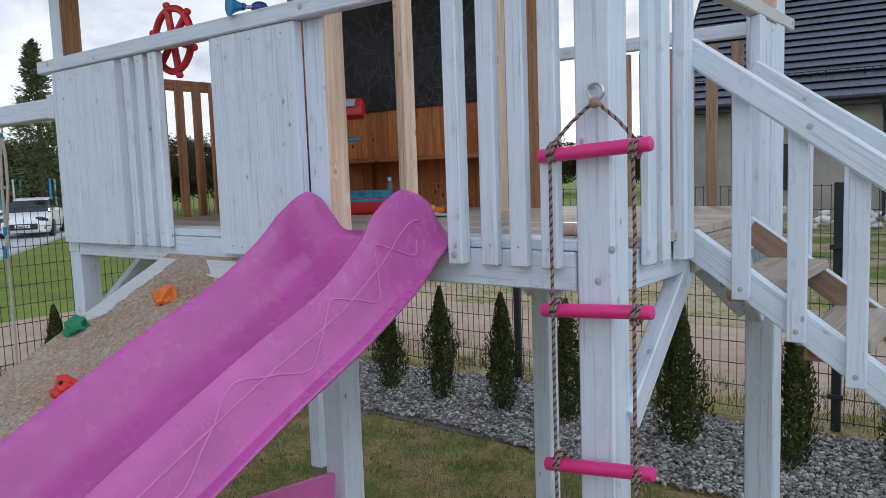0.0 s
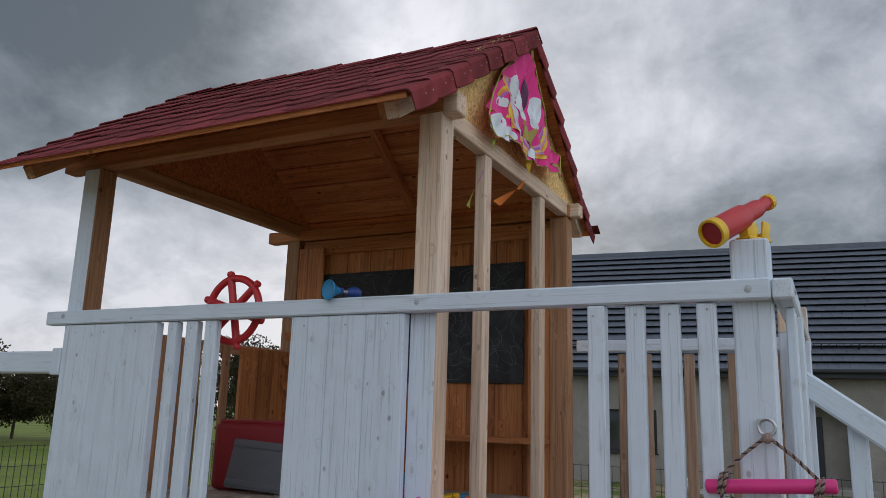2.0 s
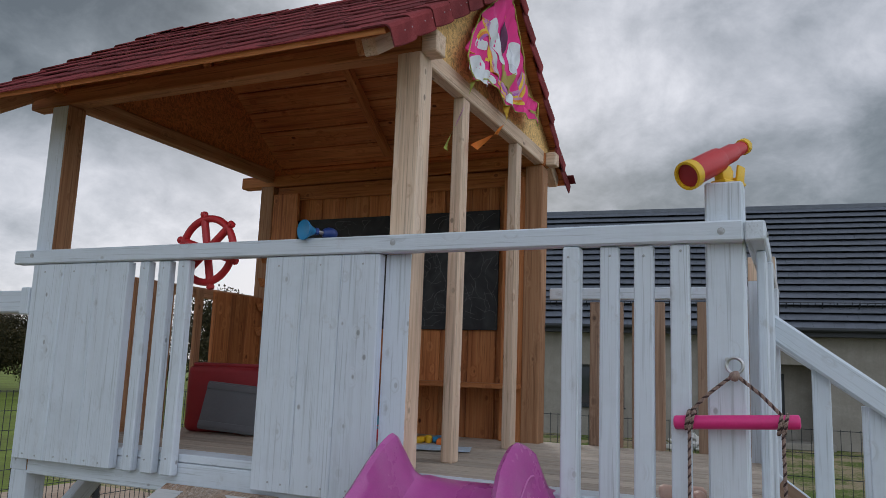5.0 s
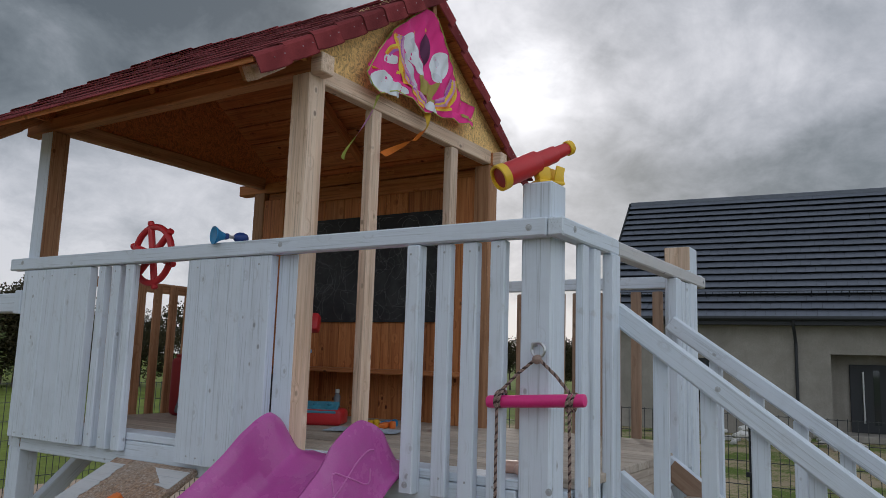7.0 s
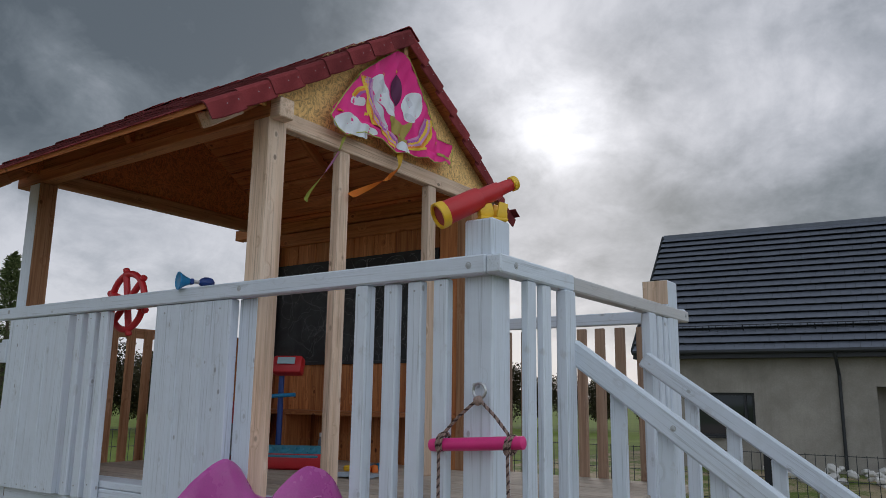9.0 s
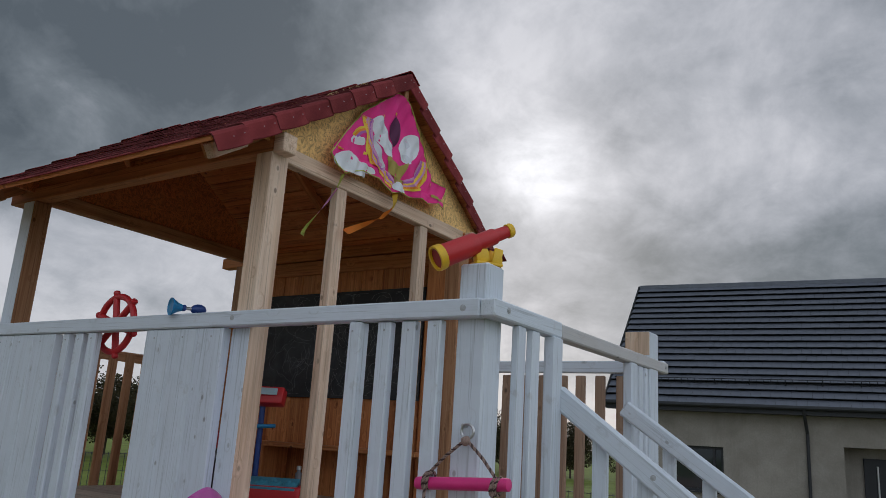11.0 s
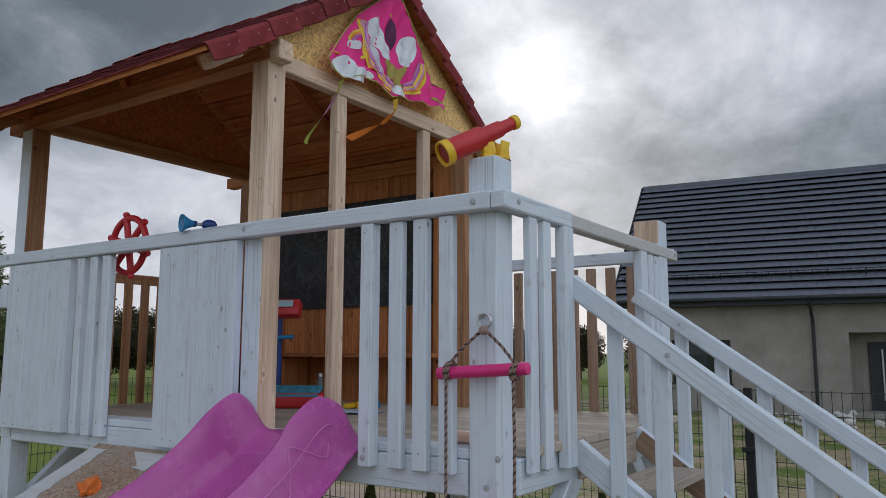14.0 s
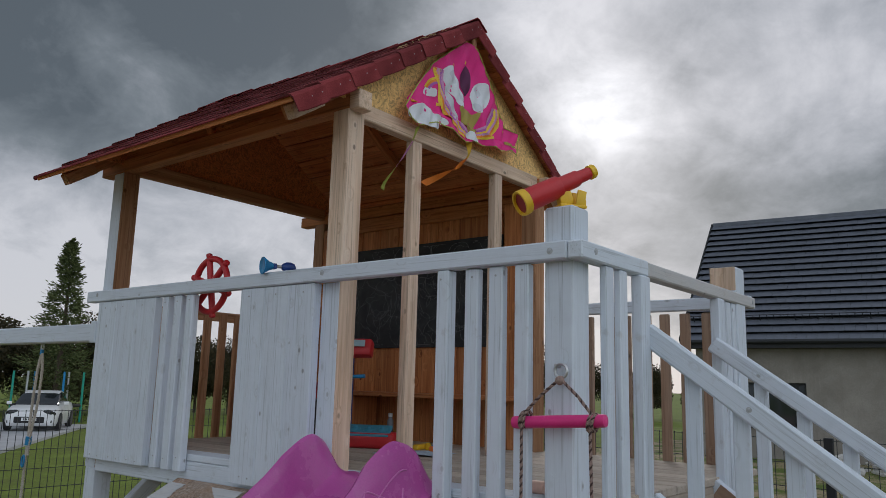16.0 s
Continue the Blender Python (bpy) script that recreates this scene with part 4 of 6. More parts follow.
part("chute", slide_bm(), MAGENTA, slide, "", None, True)


def relief_line(fn, a, b, n=170):
    """A raised moulded line on the outer side of the chute."""
    prof = smooth_path(SLIDE, 2400)
    fs, xs, os_, ks = (0, 0.12, 0.3, 0.66, 0.9, 1.0), (0.266, 0.259, 0.250, 0.238, 0.224, 0.208), (-0.017, -0.008, -0.004, -0.003, -0.002, 0), (0, 0.02, 0.20, 0.60, 0.92, 1.0)
    pts = []
    for s in np.linspace(a, b, n):
        i = int(np.argmin(abs(prof[:, 0] + s)))
        y, z, h = prof[i]
        d = prof[min(i + 1, len(prof) - 1)] - prof[max(i - 1, 0)]
        nrm = np.array((-d[1], d[0])) / np.hypot(d[0], d[1])
        nrm = nrm if nrm[1] > 0 else -nrm
        f = fn(s)
        up = np.interp(f, fs, os_) + np.interp(f, fs, ks) * h
        lean = 0.020 * min(1.0, max(0.0, (h - 0.125) / 0.05)) * np.interp(f, fs, ks)
        pts.append((-0.680 + np.interp(f, fs, xs) - lean + 0.0008, -s + nrm[0] * up, z + nrm[1] * up))
    return tube_bm(pts, 0.0026, 6)




WAVE_S = (0.09, 0.13, 0.17, 0.21, 0.25, 0.29, 0.34, 0.40, 0.47, 0.54, 0.62, 0.70, 0.80, 0.90, 1.00, 1.10, 1.25, 1.38, 1.50, 1.62, 1.80)
WAVE_F = (0.42, 0.26, 0.55, 0.82, 0.55, 0.24, 0.55, 0.82, 0.52, 0.22, 0.55, 0.82, 0.52, 0.22, 0.55, 0.82, 0.52, 0.22, 0.55, 0.82, 0.52)


def wave(q):
    """The snaking line, a smooth curve through its turning points."""
    i = min(max(int(np.searchsorted(WAVE_S, q)) - 1, 0), len(WAVE_S) - 2)
    u = min(max((q - WAVE_S[i]) / (WAVE_S[i + 1] - WAVE_S[i]), 0.0), 1.0)
    a, b, c, d = (WAVE_F[min(max(i + k, 0), len(WAVE_F) - 1)] for k in (-1, 0, 1, 2))
    return 0.5 * (2 * b + (c - a) * u + (2 * a - 5 * b + 4 * c - d) * u * u + (3 * b - a - 3 * c + d) * u ** 3)


for fn, a, b in ((lambda q: 0.60, 0.06, 1.9), (wave, 0.10, 1.78)):
    part("moulded_line", relief_line(fn, a, b), MAGENTA_LINE, slide, "paler raised wavy line", None, True)
bm = bmesh.new()
for sx in (-0.2, 0.2):
    tube_bm([(-0.680 + sx, -2.9, 0.32), (-0.680 + sx, -2.9, 0.0)], 0.02, 10, bm=bm)
part("support_leg", bm, STEEL, slide)

# ---- climbing wall ----
wall = thing("climbing_wall", (-1.56, -1.6, 0), "sloping gritty board climbing wall with coloured holds", "climbing wall")
WS = 0.525
top_p, foot_p = Vector((-1.56, -0.004, 1.612)), Vector((-1.56, -3.06, 0.02))
wall_up = Vector((0, -(top_p - foot_p).z, (top_p - foot_p).y)).normalized()
bar("board", foot_p, top_p, 0.474, 0.026, GRIT_BOARD, wall, wall_up, "", 0.004)


def ragged_paint(x0, x1, d0, d1, inner, seed):
    """A thin coat of worn paint on the board between x0..x1 and d0..d1 down the slope, ragged on its inner side."""
    bm = bmesh.new()
    down = (foot_p - top_p).normalized()
    prev = None
    for i in range(61):
        d = d0 + (d1 - d0) * i / 60
        w = 0.020 * noise.noise(Vector((d * 22, seed, 0))) + 0.012 * noise.noise(Vector((d * 80, seed, 3)))
        fade = min(1.0, (60 - i) / 12) if inner > 0 else 1.0
        xa, xb = (x0, x0 + max(0.004, (x1 - x0) * (0.35 + 0.65 * fade) + w)) if inner > 0 else (min(x1 - 0.004, x0 + 4 * w * i / 60 + (x1 - x0) * i / 75), x1)
        p = top_p + down * d + wall_up * 0.0138
        pair = [bm.verts.new((-1.56 + x, p.y + wall_up.y * k, p.z + wall_up.z * k)) for x in (xa, xb) for k in (0, 0.002)]
        if prev:
            bm.faces.new((prev[1], prev[3], pair[3], pair[1]))
            bm.faces.new((prev[0], pair[0], pair[2], prev[2]))
            bm.faces.new((prev[0], prev[1], pair[1], pair[0]))
            bm.faces.new((prev[2], pair[2], pair[3], prev[3]))
        prev = pair
    return bm


part("edge_paint", ragged_paint(-0.236, -0.125, 0.04, 0.47, 1, 1.3), WORN_WHITE, wall, "worn white paint along the edge")
part("edge_paint", ragged_paint(0.04, 0.236, 0.03, 0.13, -1, 5.1), WORN_WHITE, wall)
bar("frame_bar", foot_p + Vector((-0.18, 0, 0)) - wall_up * 0.035, top_p + Vector((-0.18, -0.05, 0)) - wall_up * 0.035, 0.045, 0.045, RAW, wall, wall_up)
bar("frame_bar", foot_p + Vector((0.18, 0, 0)) - wall_up * 0.035, top_p + Vector((0.18, -0.05, 0)) - wall_up * 0.035, 0.045, 0.045, RAW, wall, wall_up)


def hold(x, y, material, seed, size=0.05):
    r = random.Random(seed)
    bm = bmesh.new()
    bmesh.ops.create_icosphere(bm, subdivisions=3, radius=1.0)
    for v in bm.verts:
        d = v.co.normalized()
        k = 1.0 + 0.62 * noise.noise(d * 1.7 + Vector((seed * 3.1, 0, 0))) + 0.22 * noise.noise(d * 4.1 + Vector((0, seed, 0)))
        v.co = Vector((d.x * size * 1.05 * k, d.y * size * 0.80 * k, max(d.z, -0.05) * size * 0.85 * k * (1.0 - 0.35 * max(0, -d.y))))
    t = -y / 3.056
    p = top_p.lerp(foot_p, t) + wall_up * 0.013
    m = along((0, 0, 0), (1, 0, 0), wall_up)
    m.translation = (x, p.y, p.z)
    ob = part("hold", bm, material, wall, "", m @ pose(0, 0, 0, 0, 0, r.uniform(-40, 40)), True)
    mb = m @ pose(0, 0, size * 0.62)
    part("hold_bolt", _lathe([(0.007, 0), (0.007, 0.006), (0.005, 0.007), (0.004, 0.004), (0.001, 0.004)], 10), DARK_STEEL, ob, "", mb, True)
    return ob


tagged(hold(-1.465, -0.235, ORANGE, 1), "orange resin hold")
tagged(hold(-1.718, -0.425, GREEN, 2), "dark green resin hold")
tagged(hold(-1.380, -0.640, RED_HOLD, 3), "red resin hold")
tagged(hold(-1.630, -0.885, BLUE_HOLD, 4), "blue resin hold")

# ---- fence, hedge and gravel bed ----
rng = random.Random(11)


def wire_panel(width, height):
    """A welded mesh panel of dark wires with spikes along the top."""
    bm = bmesh.new()
    cell_w, cell_h = 0.064, 0.165
    n = int(width / cell_w)
    for i in range(n + 1):
        x = (i + 0.5) * (width / (n + 1))
        box_bm(0.0045, 0.0045, height - 0.02, 0, 1, bm, Matrix.Translation((x, 0, 0.04 + height / 2)))
    for i in range(int(height / cell_h) + 1):
        for dy in (-0.0055, 0.0055):
            box_bm(width, 0.0045, 0.0045, 0, 1, bm, Matrix.Translation((width / 2, dy, 0.07 + i * cell_h)))
    return mesh_of("mesh_panel", bm, FENCE_WIRE)


fence = thing("wire_fence", (-3, 4.05, 0), "dark welded wire mesh fence on slim steel posts", "fence")
panel = wire_panel(2.56, 1.70)
post_me = mesh_of("post", box_bm(0.06, 0.04, 1.74, 0.004, 1, None, Matrix.Translation((0, 0, 0.87))), DARK_STEEL)
clamp_me = mesh_of("clamp", box_bm(0.10, 0.03, 0.035, 0.004, 1), DARK_STEEL)
runs = [((-0.15 + 2.6 * k, 4.05), 0) for k in range(-2, 9)] + [((-5.95, 3.45 - 2.6 * k), 90) for k in range(1, 5)] + [((-5.95, 3.45), 90)]
for (x, y), turn in runs:
    m = pose(x, y, 0, 0, 0, turn)
    post = part("post", post_me, DARK_STEEL, fence, "", m)
    for z in (0.25, 1.3):
        part("clamp", clamp_me, DARK_STEEL, post, "", m @ pose(0, -0.03 if turn == 0 else 0.03, z))
    part("mesh_panel", panel, FENCE_WIRE, fence, "", m @ pose(0.02, 0, 0))
part("mesh_panel", wire_panel(0.72, 1.70), FENCE_WIRE, fence, "", pose(-5.95, 4.05, 0))


def thuja(seed, height, width):
    r = random.Random(seed)
    bm = bmesh.new()
    for i in range(6200):
        u = r.random() ** 0.8
        z = 0.03 + u * (height - 0.05)
        prof = min(1.0, (1 - u) * 1.7 + 0.05) * (0.60 + 0.40 * min(1, u * 5))
        a = r.random() * 2 * math.pi
        rad = width * prof * (0.86 + 0.62 * noise.noise(Vector((math.cos(a) * 1.6, math.sin(a) * 1.6, z * 5 + seed))) + 0.25 * noise.noise(Vector((math.cos(a) * 4, math.sin(a) * 4, z * 15 + seed)))) * (0.45 + 0.55 * math.sqrt(r.random())) * (1 + 0.22 * math.sin(a * 3 + z * 9 + seed))
        base = Vector((math.cos(a) * rad, math.sin(a) * rad, z))
        up = Vector((math.cos(a) * 0.38, math.sin(a) * 0.38, 1.0)).normalized()
        side = Vector((-math.sin(a), math.cos(a), r.uniform(-0.4, 0.4))).normalized()
        s = r.uniform(0.010, 0.026)
        # a flat spray of scale leaves: a forked fan
        tip = base + up * s * 1.25
        pts = [base - side * s * 0.10, base + side * s * 0.10]
        v = [bm.verts.new(q) for q in (pts[0], pts[1], base + side * s * 0.45 + up * s * 0.55, base + side * s * 0.30 + up * s * 1.0, base + up * s * 0.75, tip, base - side * s * 0.22 + up * s * 0.8, base - side * s * 0.48 + up * s * 0.95, base - side * s * 0.36 + up * s * 0.4)]
        bm.faces.new((v[0], v[1], v[2], v[3], v[4]))
        bm.faces.new((v[0], v[4], v[5], v[6]))
        bm.faces.new((v[0], v[6], v[7], v[8]))
    return bm


def plant_thuja(x, y, seed, h, w):
    t = thing("thuja", (x, y, 0), "young dark green columnar thuja in the gravel bed", "shrub", "thuja hedge row")
    key = ("thuja", seed % 6)
    if key not in BARS:
        BARS[key] = mesh_of("crown", thuja(seed, 1.0, 0.16), THUJA)
    crown = part("crown", BARS[key], THUJA, t)
    part("trunk", tube_bm([(0, 0, 0), (0.005, 0, h * 0.4), (0, 0, h * 0.8)], 0.012, 6, taper=[0.014, 0.010, 0.004]), BARK, t)
    for c in t.children:
        c.matrix_basis = pose(0, 0, 0, 0, 0, seed * 77.0)
    crown.scale = (w / 0.16, w / 0.16, h)


for i, (x, y, h, w) in enumerate(((-3.55, 3.2, 0.80, 0.155), (-2.97, 3.2, 0.97, 0.150), (-2.38, 3.22, 0.95, 0.150), (-1.80, 3.2, 0.95, 0.16), (-0.93, 3.16, 1.05, 0.185), (-0.22, 3.18, 1.0, 0.16), (0.42, 3.2, 1.0, 0.17), (1.05, 3.2, 0.95, 0.16),
                                  (1.7, 3.2, 0.95, 0.16), (2.35, 3.2, 0.95, 0.16), (-4.15, 3.2, 0.9, 0.15), (-4.75, 3.1, 0.9, 0.15), (-5.35, 2.0, 0.9, 0.15), (-5.5, 1.25, 0.92, 0.15), (-5.4, 0.6, 0.9, 0.15), (-5.4, 0.0, 0.9, 0.15))):
    plant_thuja(x, y, 20 + i, h, w)

# gravel: stones of many sizes on a dark bed
sheet("gravel_bed", -5.8, 4.5, 2.62, 3.95, 0.002, plain("dark_soil", (0.11, 0.105, 0.10), 0.95), "strip of gravel between lawn and fence")


def gravel(x0, x1, y0, y1, count, seed):
    r = np.random.RandomState(seed)
    base = bmesh.new()
    bmesh.ops.create_icosphere(base, subdivisions=1, radius=1.0)
    bv = np.array([v.co[:] for v in base.verts])
    bf = np.array([[v.index for v in f.verts] for f in base.faces])
    base.free()
    verts, faces = [], []
    for i in range(count):
        s = 0.007 + 0.015 * r.rand() ** 1.6
        k = bv * (1 + 0.28 * r.randn(len(bv), 1) * 0.6) * np.array((1.0, 0.6 + 0.4 * r.rand(), 0.5 + 0.3 * r.rand())) * s
        a = r.rand() * 6.283
        rot = np.array(((math.cos(a), -math.sin(a), 0), (math.sin(a), math.cos(a), 0), (0, 0, 1)))
        x = x0 + (x1 - x0) * r.rand()
        y = y0 + (y1 - y0) * r.rand() + 0.10 * math.sin(x * 1.7)
        verts.append(k @ rot.T + np.array((x, y, 0.008 + 0.022 * r.rand())))
        faces.append(bf + i * len(bv))
    me = bpy.data.meshes.new("gravel")
    me.from_pydata(np.concatenate(verts).tolist(), [], np.concatenate(faces).tolist())
    me.materials.append(STONE)
    return me


tagged(part("gravel", gravel(-5.4, 4.4, 2.60, 3.9, 42000, 3), STONE), "loose light and dark grey gravel", "gravel", kind="stuff")


def grass(count, area, seed, hmin, hmax):
    """Single bent blades scattered in tufts."""
    r = np.random.RandomState(seed)
    x0, x1, y0, y1 = area
    n_t = count // 12
    tx, ty = x0 + (x1 - x0) * r.rand(n_t), y0 + (y1 - y0) * r.rand(n_t)
    verts, faces = [], []
    for i in range(count):
        k = r.randint(n_t)
        x, y = tx[k] + 0.05 * r.randn(), ty[k] + 0.05 * r.randn()
        h, a, b = hmin + (hmax - hmin) * r.rand(), r.rand() * 6.283, 0.3 + 0.5 * r.rand()
        dx, dy = math.cos(a), math.sin(a)
        w = 0.003
        o = len(verts)
        verts += [(x - dy * w, y + dx * w, -0.004), (x + dy * w, y - dx * w, -0.004), (x + dx * h * b * 0.4 + dy * w * 0.7, y + dy * h * b * 0.4 - dx * w * 0.7, h * 0.6), (x + dx * h * b * 0.4 - dy * w * 0.7, y + dy * h * b * 0.4 + dx * w * 0.7, h * 0.6), (x + dx * h * b, y + dy * h * b, h)]
        faces += [(o, o + 1, o + 2, o + 3), (o + 3, o + 2, o + 4)]
    me = bpy.data.meshes.new("grass")
    me.from_pydata(verts, [], faces)
    me.materials.append(GRASS_BLADE)
    return me


tagged(part("grass", grass(24000, (-4.6, 1.8, 0.3, 2.7), 5, 0.010, 0.034), GRASS_BLADE), "short sparse lawn grass with bare patches", "grass", kind="stuff")
tagged(part("dry_grass", grass(9000, (-6.5, 5.0, 4.0, 5.0), 6, 0.03, 0.09), GRASS_BLADE), "longer dry grass along the fence", "grass", kind="stuff")

# ---- neighbouring house ----
HU = Matrix.Translation((-9.44, 29.0, 0)) @ pose(0, 0, 0, 0, 0, 6.5)
house = thing("house", (-9.44, 29.0, 0), "unpainted grey rendered house with an anthracite tiled roof", "house")
H_LEN, WALL_D, EAVE_D, EAVE_H, RIDGE_H = 24.0, 4.9, 5.45, 3.70, 8.74
WIN, WIN_SPLIT, DOOR, DOOR_LEAF, PIPE = (1.85, 3.75, 0.98, 2.40), 3.45, (7.23, 9.7, 0.0, 2.61), 7.75, 6.2


def hpart(name, bm, material, label="", parent=None, smooth=False):
    return part(name, bm, material, parent or house, label, HU, smooth)


def wall_bm():
    """Front wall with through openings for a window and the door recess."""
    bm = bmesh.new()
    xs = [0.35, WIN[0], WIN[1], DOOR[0], DOOR[1], H_LEN - 0.35]
    zs = [0.0, WIN[2], WIN[3], DOOR[3], EAVE_H]
    zs = sorted(set(zs))
    for i in range(len(xs) - 1):
        for j in range(len(zs) - 1):
            xm, zm = (xs[i] + xs[i + 1]) / 2, (zs[j] + zs[j + 1]) / 2
            if WIN[0] < xm < WIN[1] and WIN[2] < zm < WIN[3]:
                continue
            if DOOR[0] < xm < DOOR[1] and zm < DOOR[3]:
                continue
            box_bm(xs[i + 1] - xs[i], 0.3, zs[j + 1] - zs[j], 0, 1, bm, Matrix.Translation((xm, -WALL_D + 0.15, zm)))
    bmesh.ops.remove_doubles(bm, verts=bm.verts, dist=0.0005)
    return bm


hpart("wall", wall_bm(), PLASTER, "bare grey rendered wall")
hpart("wall", box_bm(H_LEN - 0.7, 0.3, EAVE_H, 0, 1, None, Matrix.Translation((H_LEN / 2, WALL_D, EAVE_H / 2))), PLASTER)
for x in (0.5, H_LEN - 0.5):
    bm = bmesh.new()
    vs = [bm.verts.new((x + d, y, z)) for d in (-0.15, 0.15) for y, z in ((-WALL_D + 0.3, 0), (WALL_D - 0.15, 0), (WALL_D - 0.15, EAVE_H), (0, RIDGE_H - 0.3), (-WALL_D + 0.3, EAVE_H))]
    bm.faces.new(vs[:5])
    bm.faces.new(vs[5:])
    for i in range(5):
        bm.faces.new((vs[i], vs[(i + 1) % 5], vs[5 + (i + 1) % 5], vs[5 + i]))
    hpart("gable_wall", bm, PLASTER)
hpart("door_recess", box_bm(DOOR[1] - DOOR[0], 0.2, DOOR[3], 0, 1, None, Matrix.Translation(((DOOR[0] + DOOR[1]) / 2, -WALL_D + 1.1, DOOR[3] / 2))), PLASTER)
for x in (DOOR[0] - 0.05, DOOR[1] + 0.05):
    hpart("door_reveal", box_bm(0.1, 0.7, DOOR[3], 0, 1, None, Matrix.Translation((x, -WALL_D + 0.66, DOOR[3] / 2))), PLASTER)
hpart("door_lintel", box_bm(DOOR[1] - DOOR[0], 0.7, 0.1, 0, 1, None, Matrix.Translation(((DOOR[0] + DOOR[1]) / 2, -WALL_D + 0.66, DOOR[3] + 0.05))), PLASTER)
dx = DOOR_LEAF
door = hpart("door", box_bm(1.1, 0.08, 2.12, 0.01, 1, None, Matrix.Translation((dx + 0.55, -WALL_D + 0.95, 0.2 + 1.06))), DARK_STEEL, "anthracite front door with a long steel handle")
hpart("door_handle", tube_bm([(dx + 0.38, -WALL_D + 0.87, 0.5), (dx + 0.38, -WALL_D + 0.87, 2.1)], 0.03, 8), STEEL, "long bright handle", door)
hpart("door_glass", box_bm(0.18, 0.02, 1.7, 0, 1, None, Matrix.Translation((dx + 0.75, -WALL_D + 0.9, 1.3))), GLASS, "", door)
hpart("doorstep", box_bm(DOOR[1] - DOOR[0] + 0.8, 1.6, 0.2, 0.02, 1, None, Matrix.Translation(((DOOR[0] + DOOR[1]) / 2, -WALL_D + 0.1, 0.1))), PLASTER, "grey concrete doorstep")
win = hpart("window", box_bm(WIN[1] - WIN[0], 0.04, WIN[3] - WIN[2], 0, 1, None, Matrix.Translation(((WIN[0] + WIN[1]) / 2, -WALL_D + 0.20, (WIN[2] + WIN[3]) / 2))), GLASS, "dark window with anthracite frame")
for x in (WIN[0] + 0.04, WIN_SPLIT, WIN[1] - 0.04):
    hpart("frame", box_bm(0.08, 0.09, WIN[3] - WIN[2], 0.006, 1, None, Matrix.Translation((x, -WALL_D + 0.16, (WIN[2] + WIN[3]) / 2))), DARK_STEEL, "", win)
for z in (WIN[2] + 0.04, WIN[3] - 0.04):
    hpart("frame", box_bm(WIN[1] - WIN[0] - 0.16, 0.085, 0.08, 0.006, 1, None, Matrix.Translation(((WIN[0] + WIN[1]) / 2, -WALL_D + 0.16, z))), DARK_STEEL, "", win)
hpart("sill", box_bm(WIN[1] - WIN[0] + 0.1, 0.16, 0.04, 0.004, 1, None, Matrix.Translation(((WIN[0] + WIN[1]) / 2, -WALL_D - 0.03, WIN[2] - 0.02))), DARK_STEEL, "", win)

slope = Vector((0, -EAVE_D, EAVE_H - RIDGE_H))
s_len = slope.length
slope.normalize()
s_out = Vector((0, slope.z, -slope.y))
s_out = s_out if s_out.z > 0 else -s_out


TILE_ROWS, TILE_COLS = 19, 80


def single_tile(i, j):
    """True for the courses and columns of the front slope that are laid tile by tile."""
    return i >= 9 and 1 <= j <= 30


def roof_tiles(front):
    """Flat interlocking tiles in straight courses, each tile a slightly tilted slab."""
    r = np.random.RandomState(8)
    rows, cols = 19, 80
    tw, step = H_LEN / cols, s_len / rows
    sy = 1 if front else -1
    bv = np.array([(x, y, z) for z in (0, 1) for x, y in ((0, 0), (1, 0), (1, 1), (0, 1))], float)
    bf = np.array([(0, 3, 2, 1), (4, 5, 6, 7), (0, 1, 5, 4), (1, 2, 6, 5), (2, 3, 7, 6), (3, 0, 4, 7)])
    d, o = np.array((0, slope.y * sy, slope.z)), np.array((0, s_out.y * sy, s_out.z))
    verts, faces = [], []
    for i in range(rows):
        for j in range(cols + 1):
            if front and single_tile(i, j):
                continue
            x = (j - 0.5 * (i % 2)) * tw
            a, b = max(x, 0) + 0.003, min(x + tw, H_LEN) - 0.003
            if b - a < 0.02:
                continue
            lift = 0.095 + 0.012 * r.rand()
            top = ((bv[:, 0] * (b - a) + a)[:, None] * np.array((1, 0, 0)) + ((bv[:, 1] * (step + 0.03) + i * step)[:, None]) * d
                   + ((bv[:, 2] * 0.012 + bv[:, 1] * lift)[:, None]) * o + np.array((0, 0, RIDGE_H)))
            verts.append(top)
            faces.append(bf + len(bv) * len(faces))
    me = bpy.data.meshes.new("roof_tiles")
    me.from_pydata(np.concatenate(verts).tolist(), [], np.concatenate(faces).tolist())
    me.materials.append(ROOF_TILE)
    return me


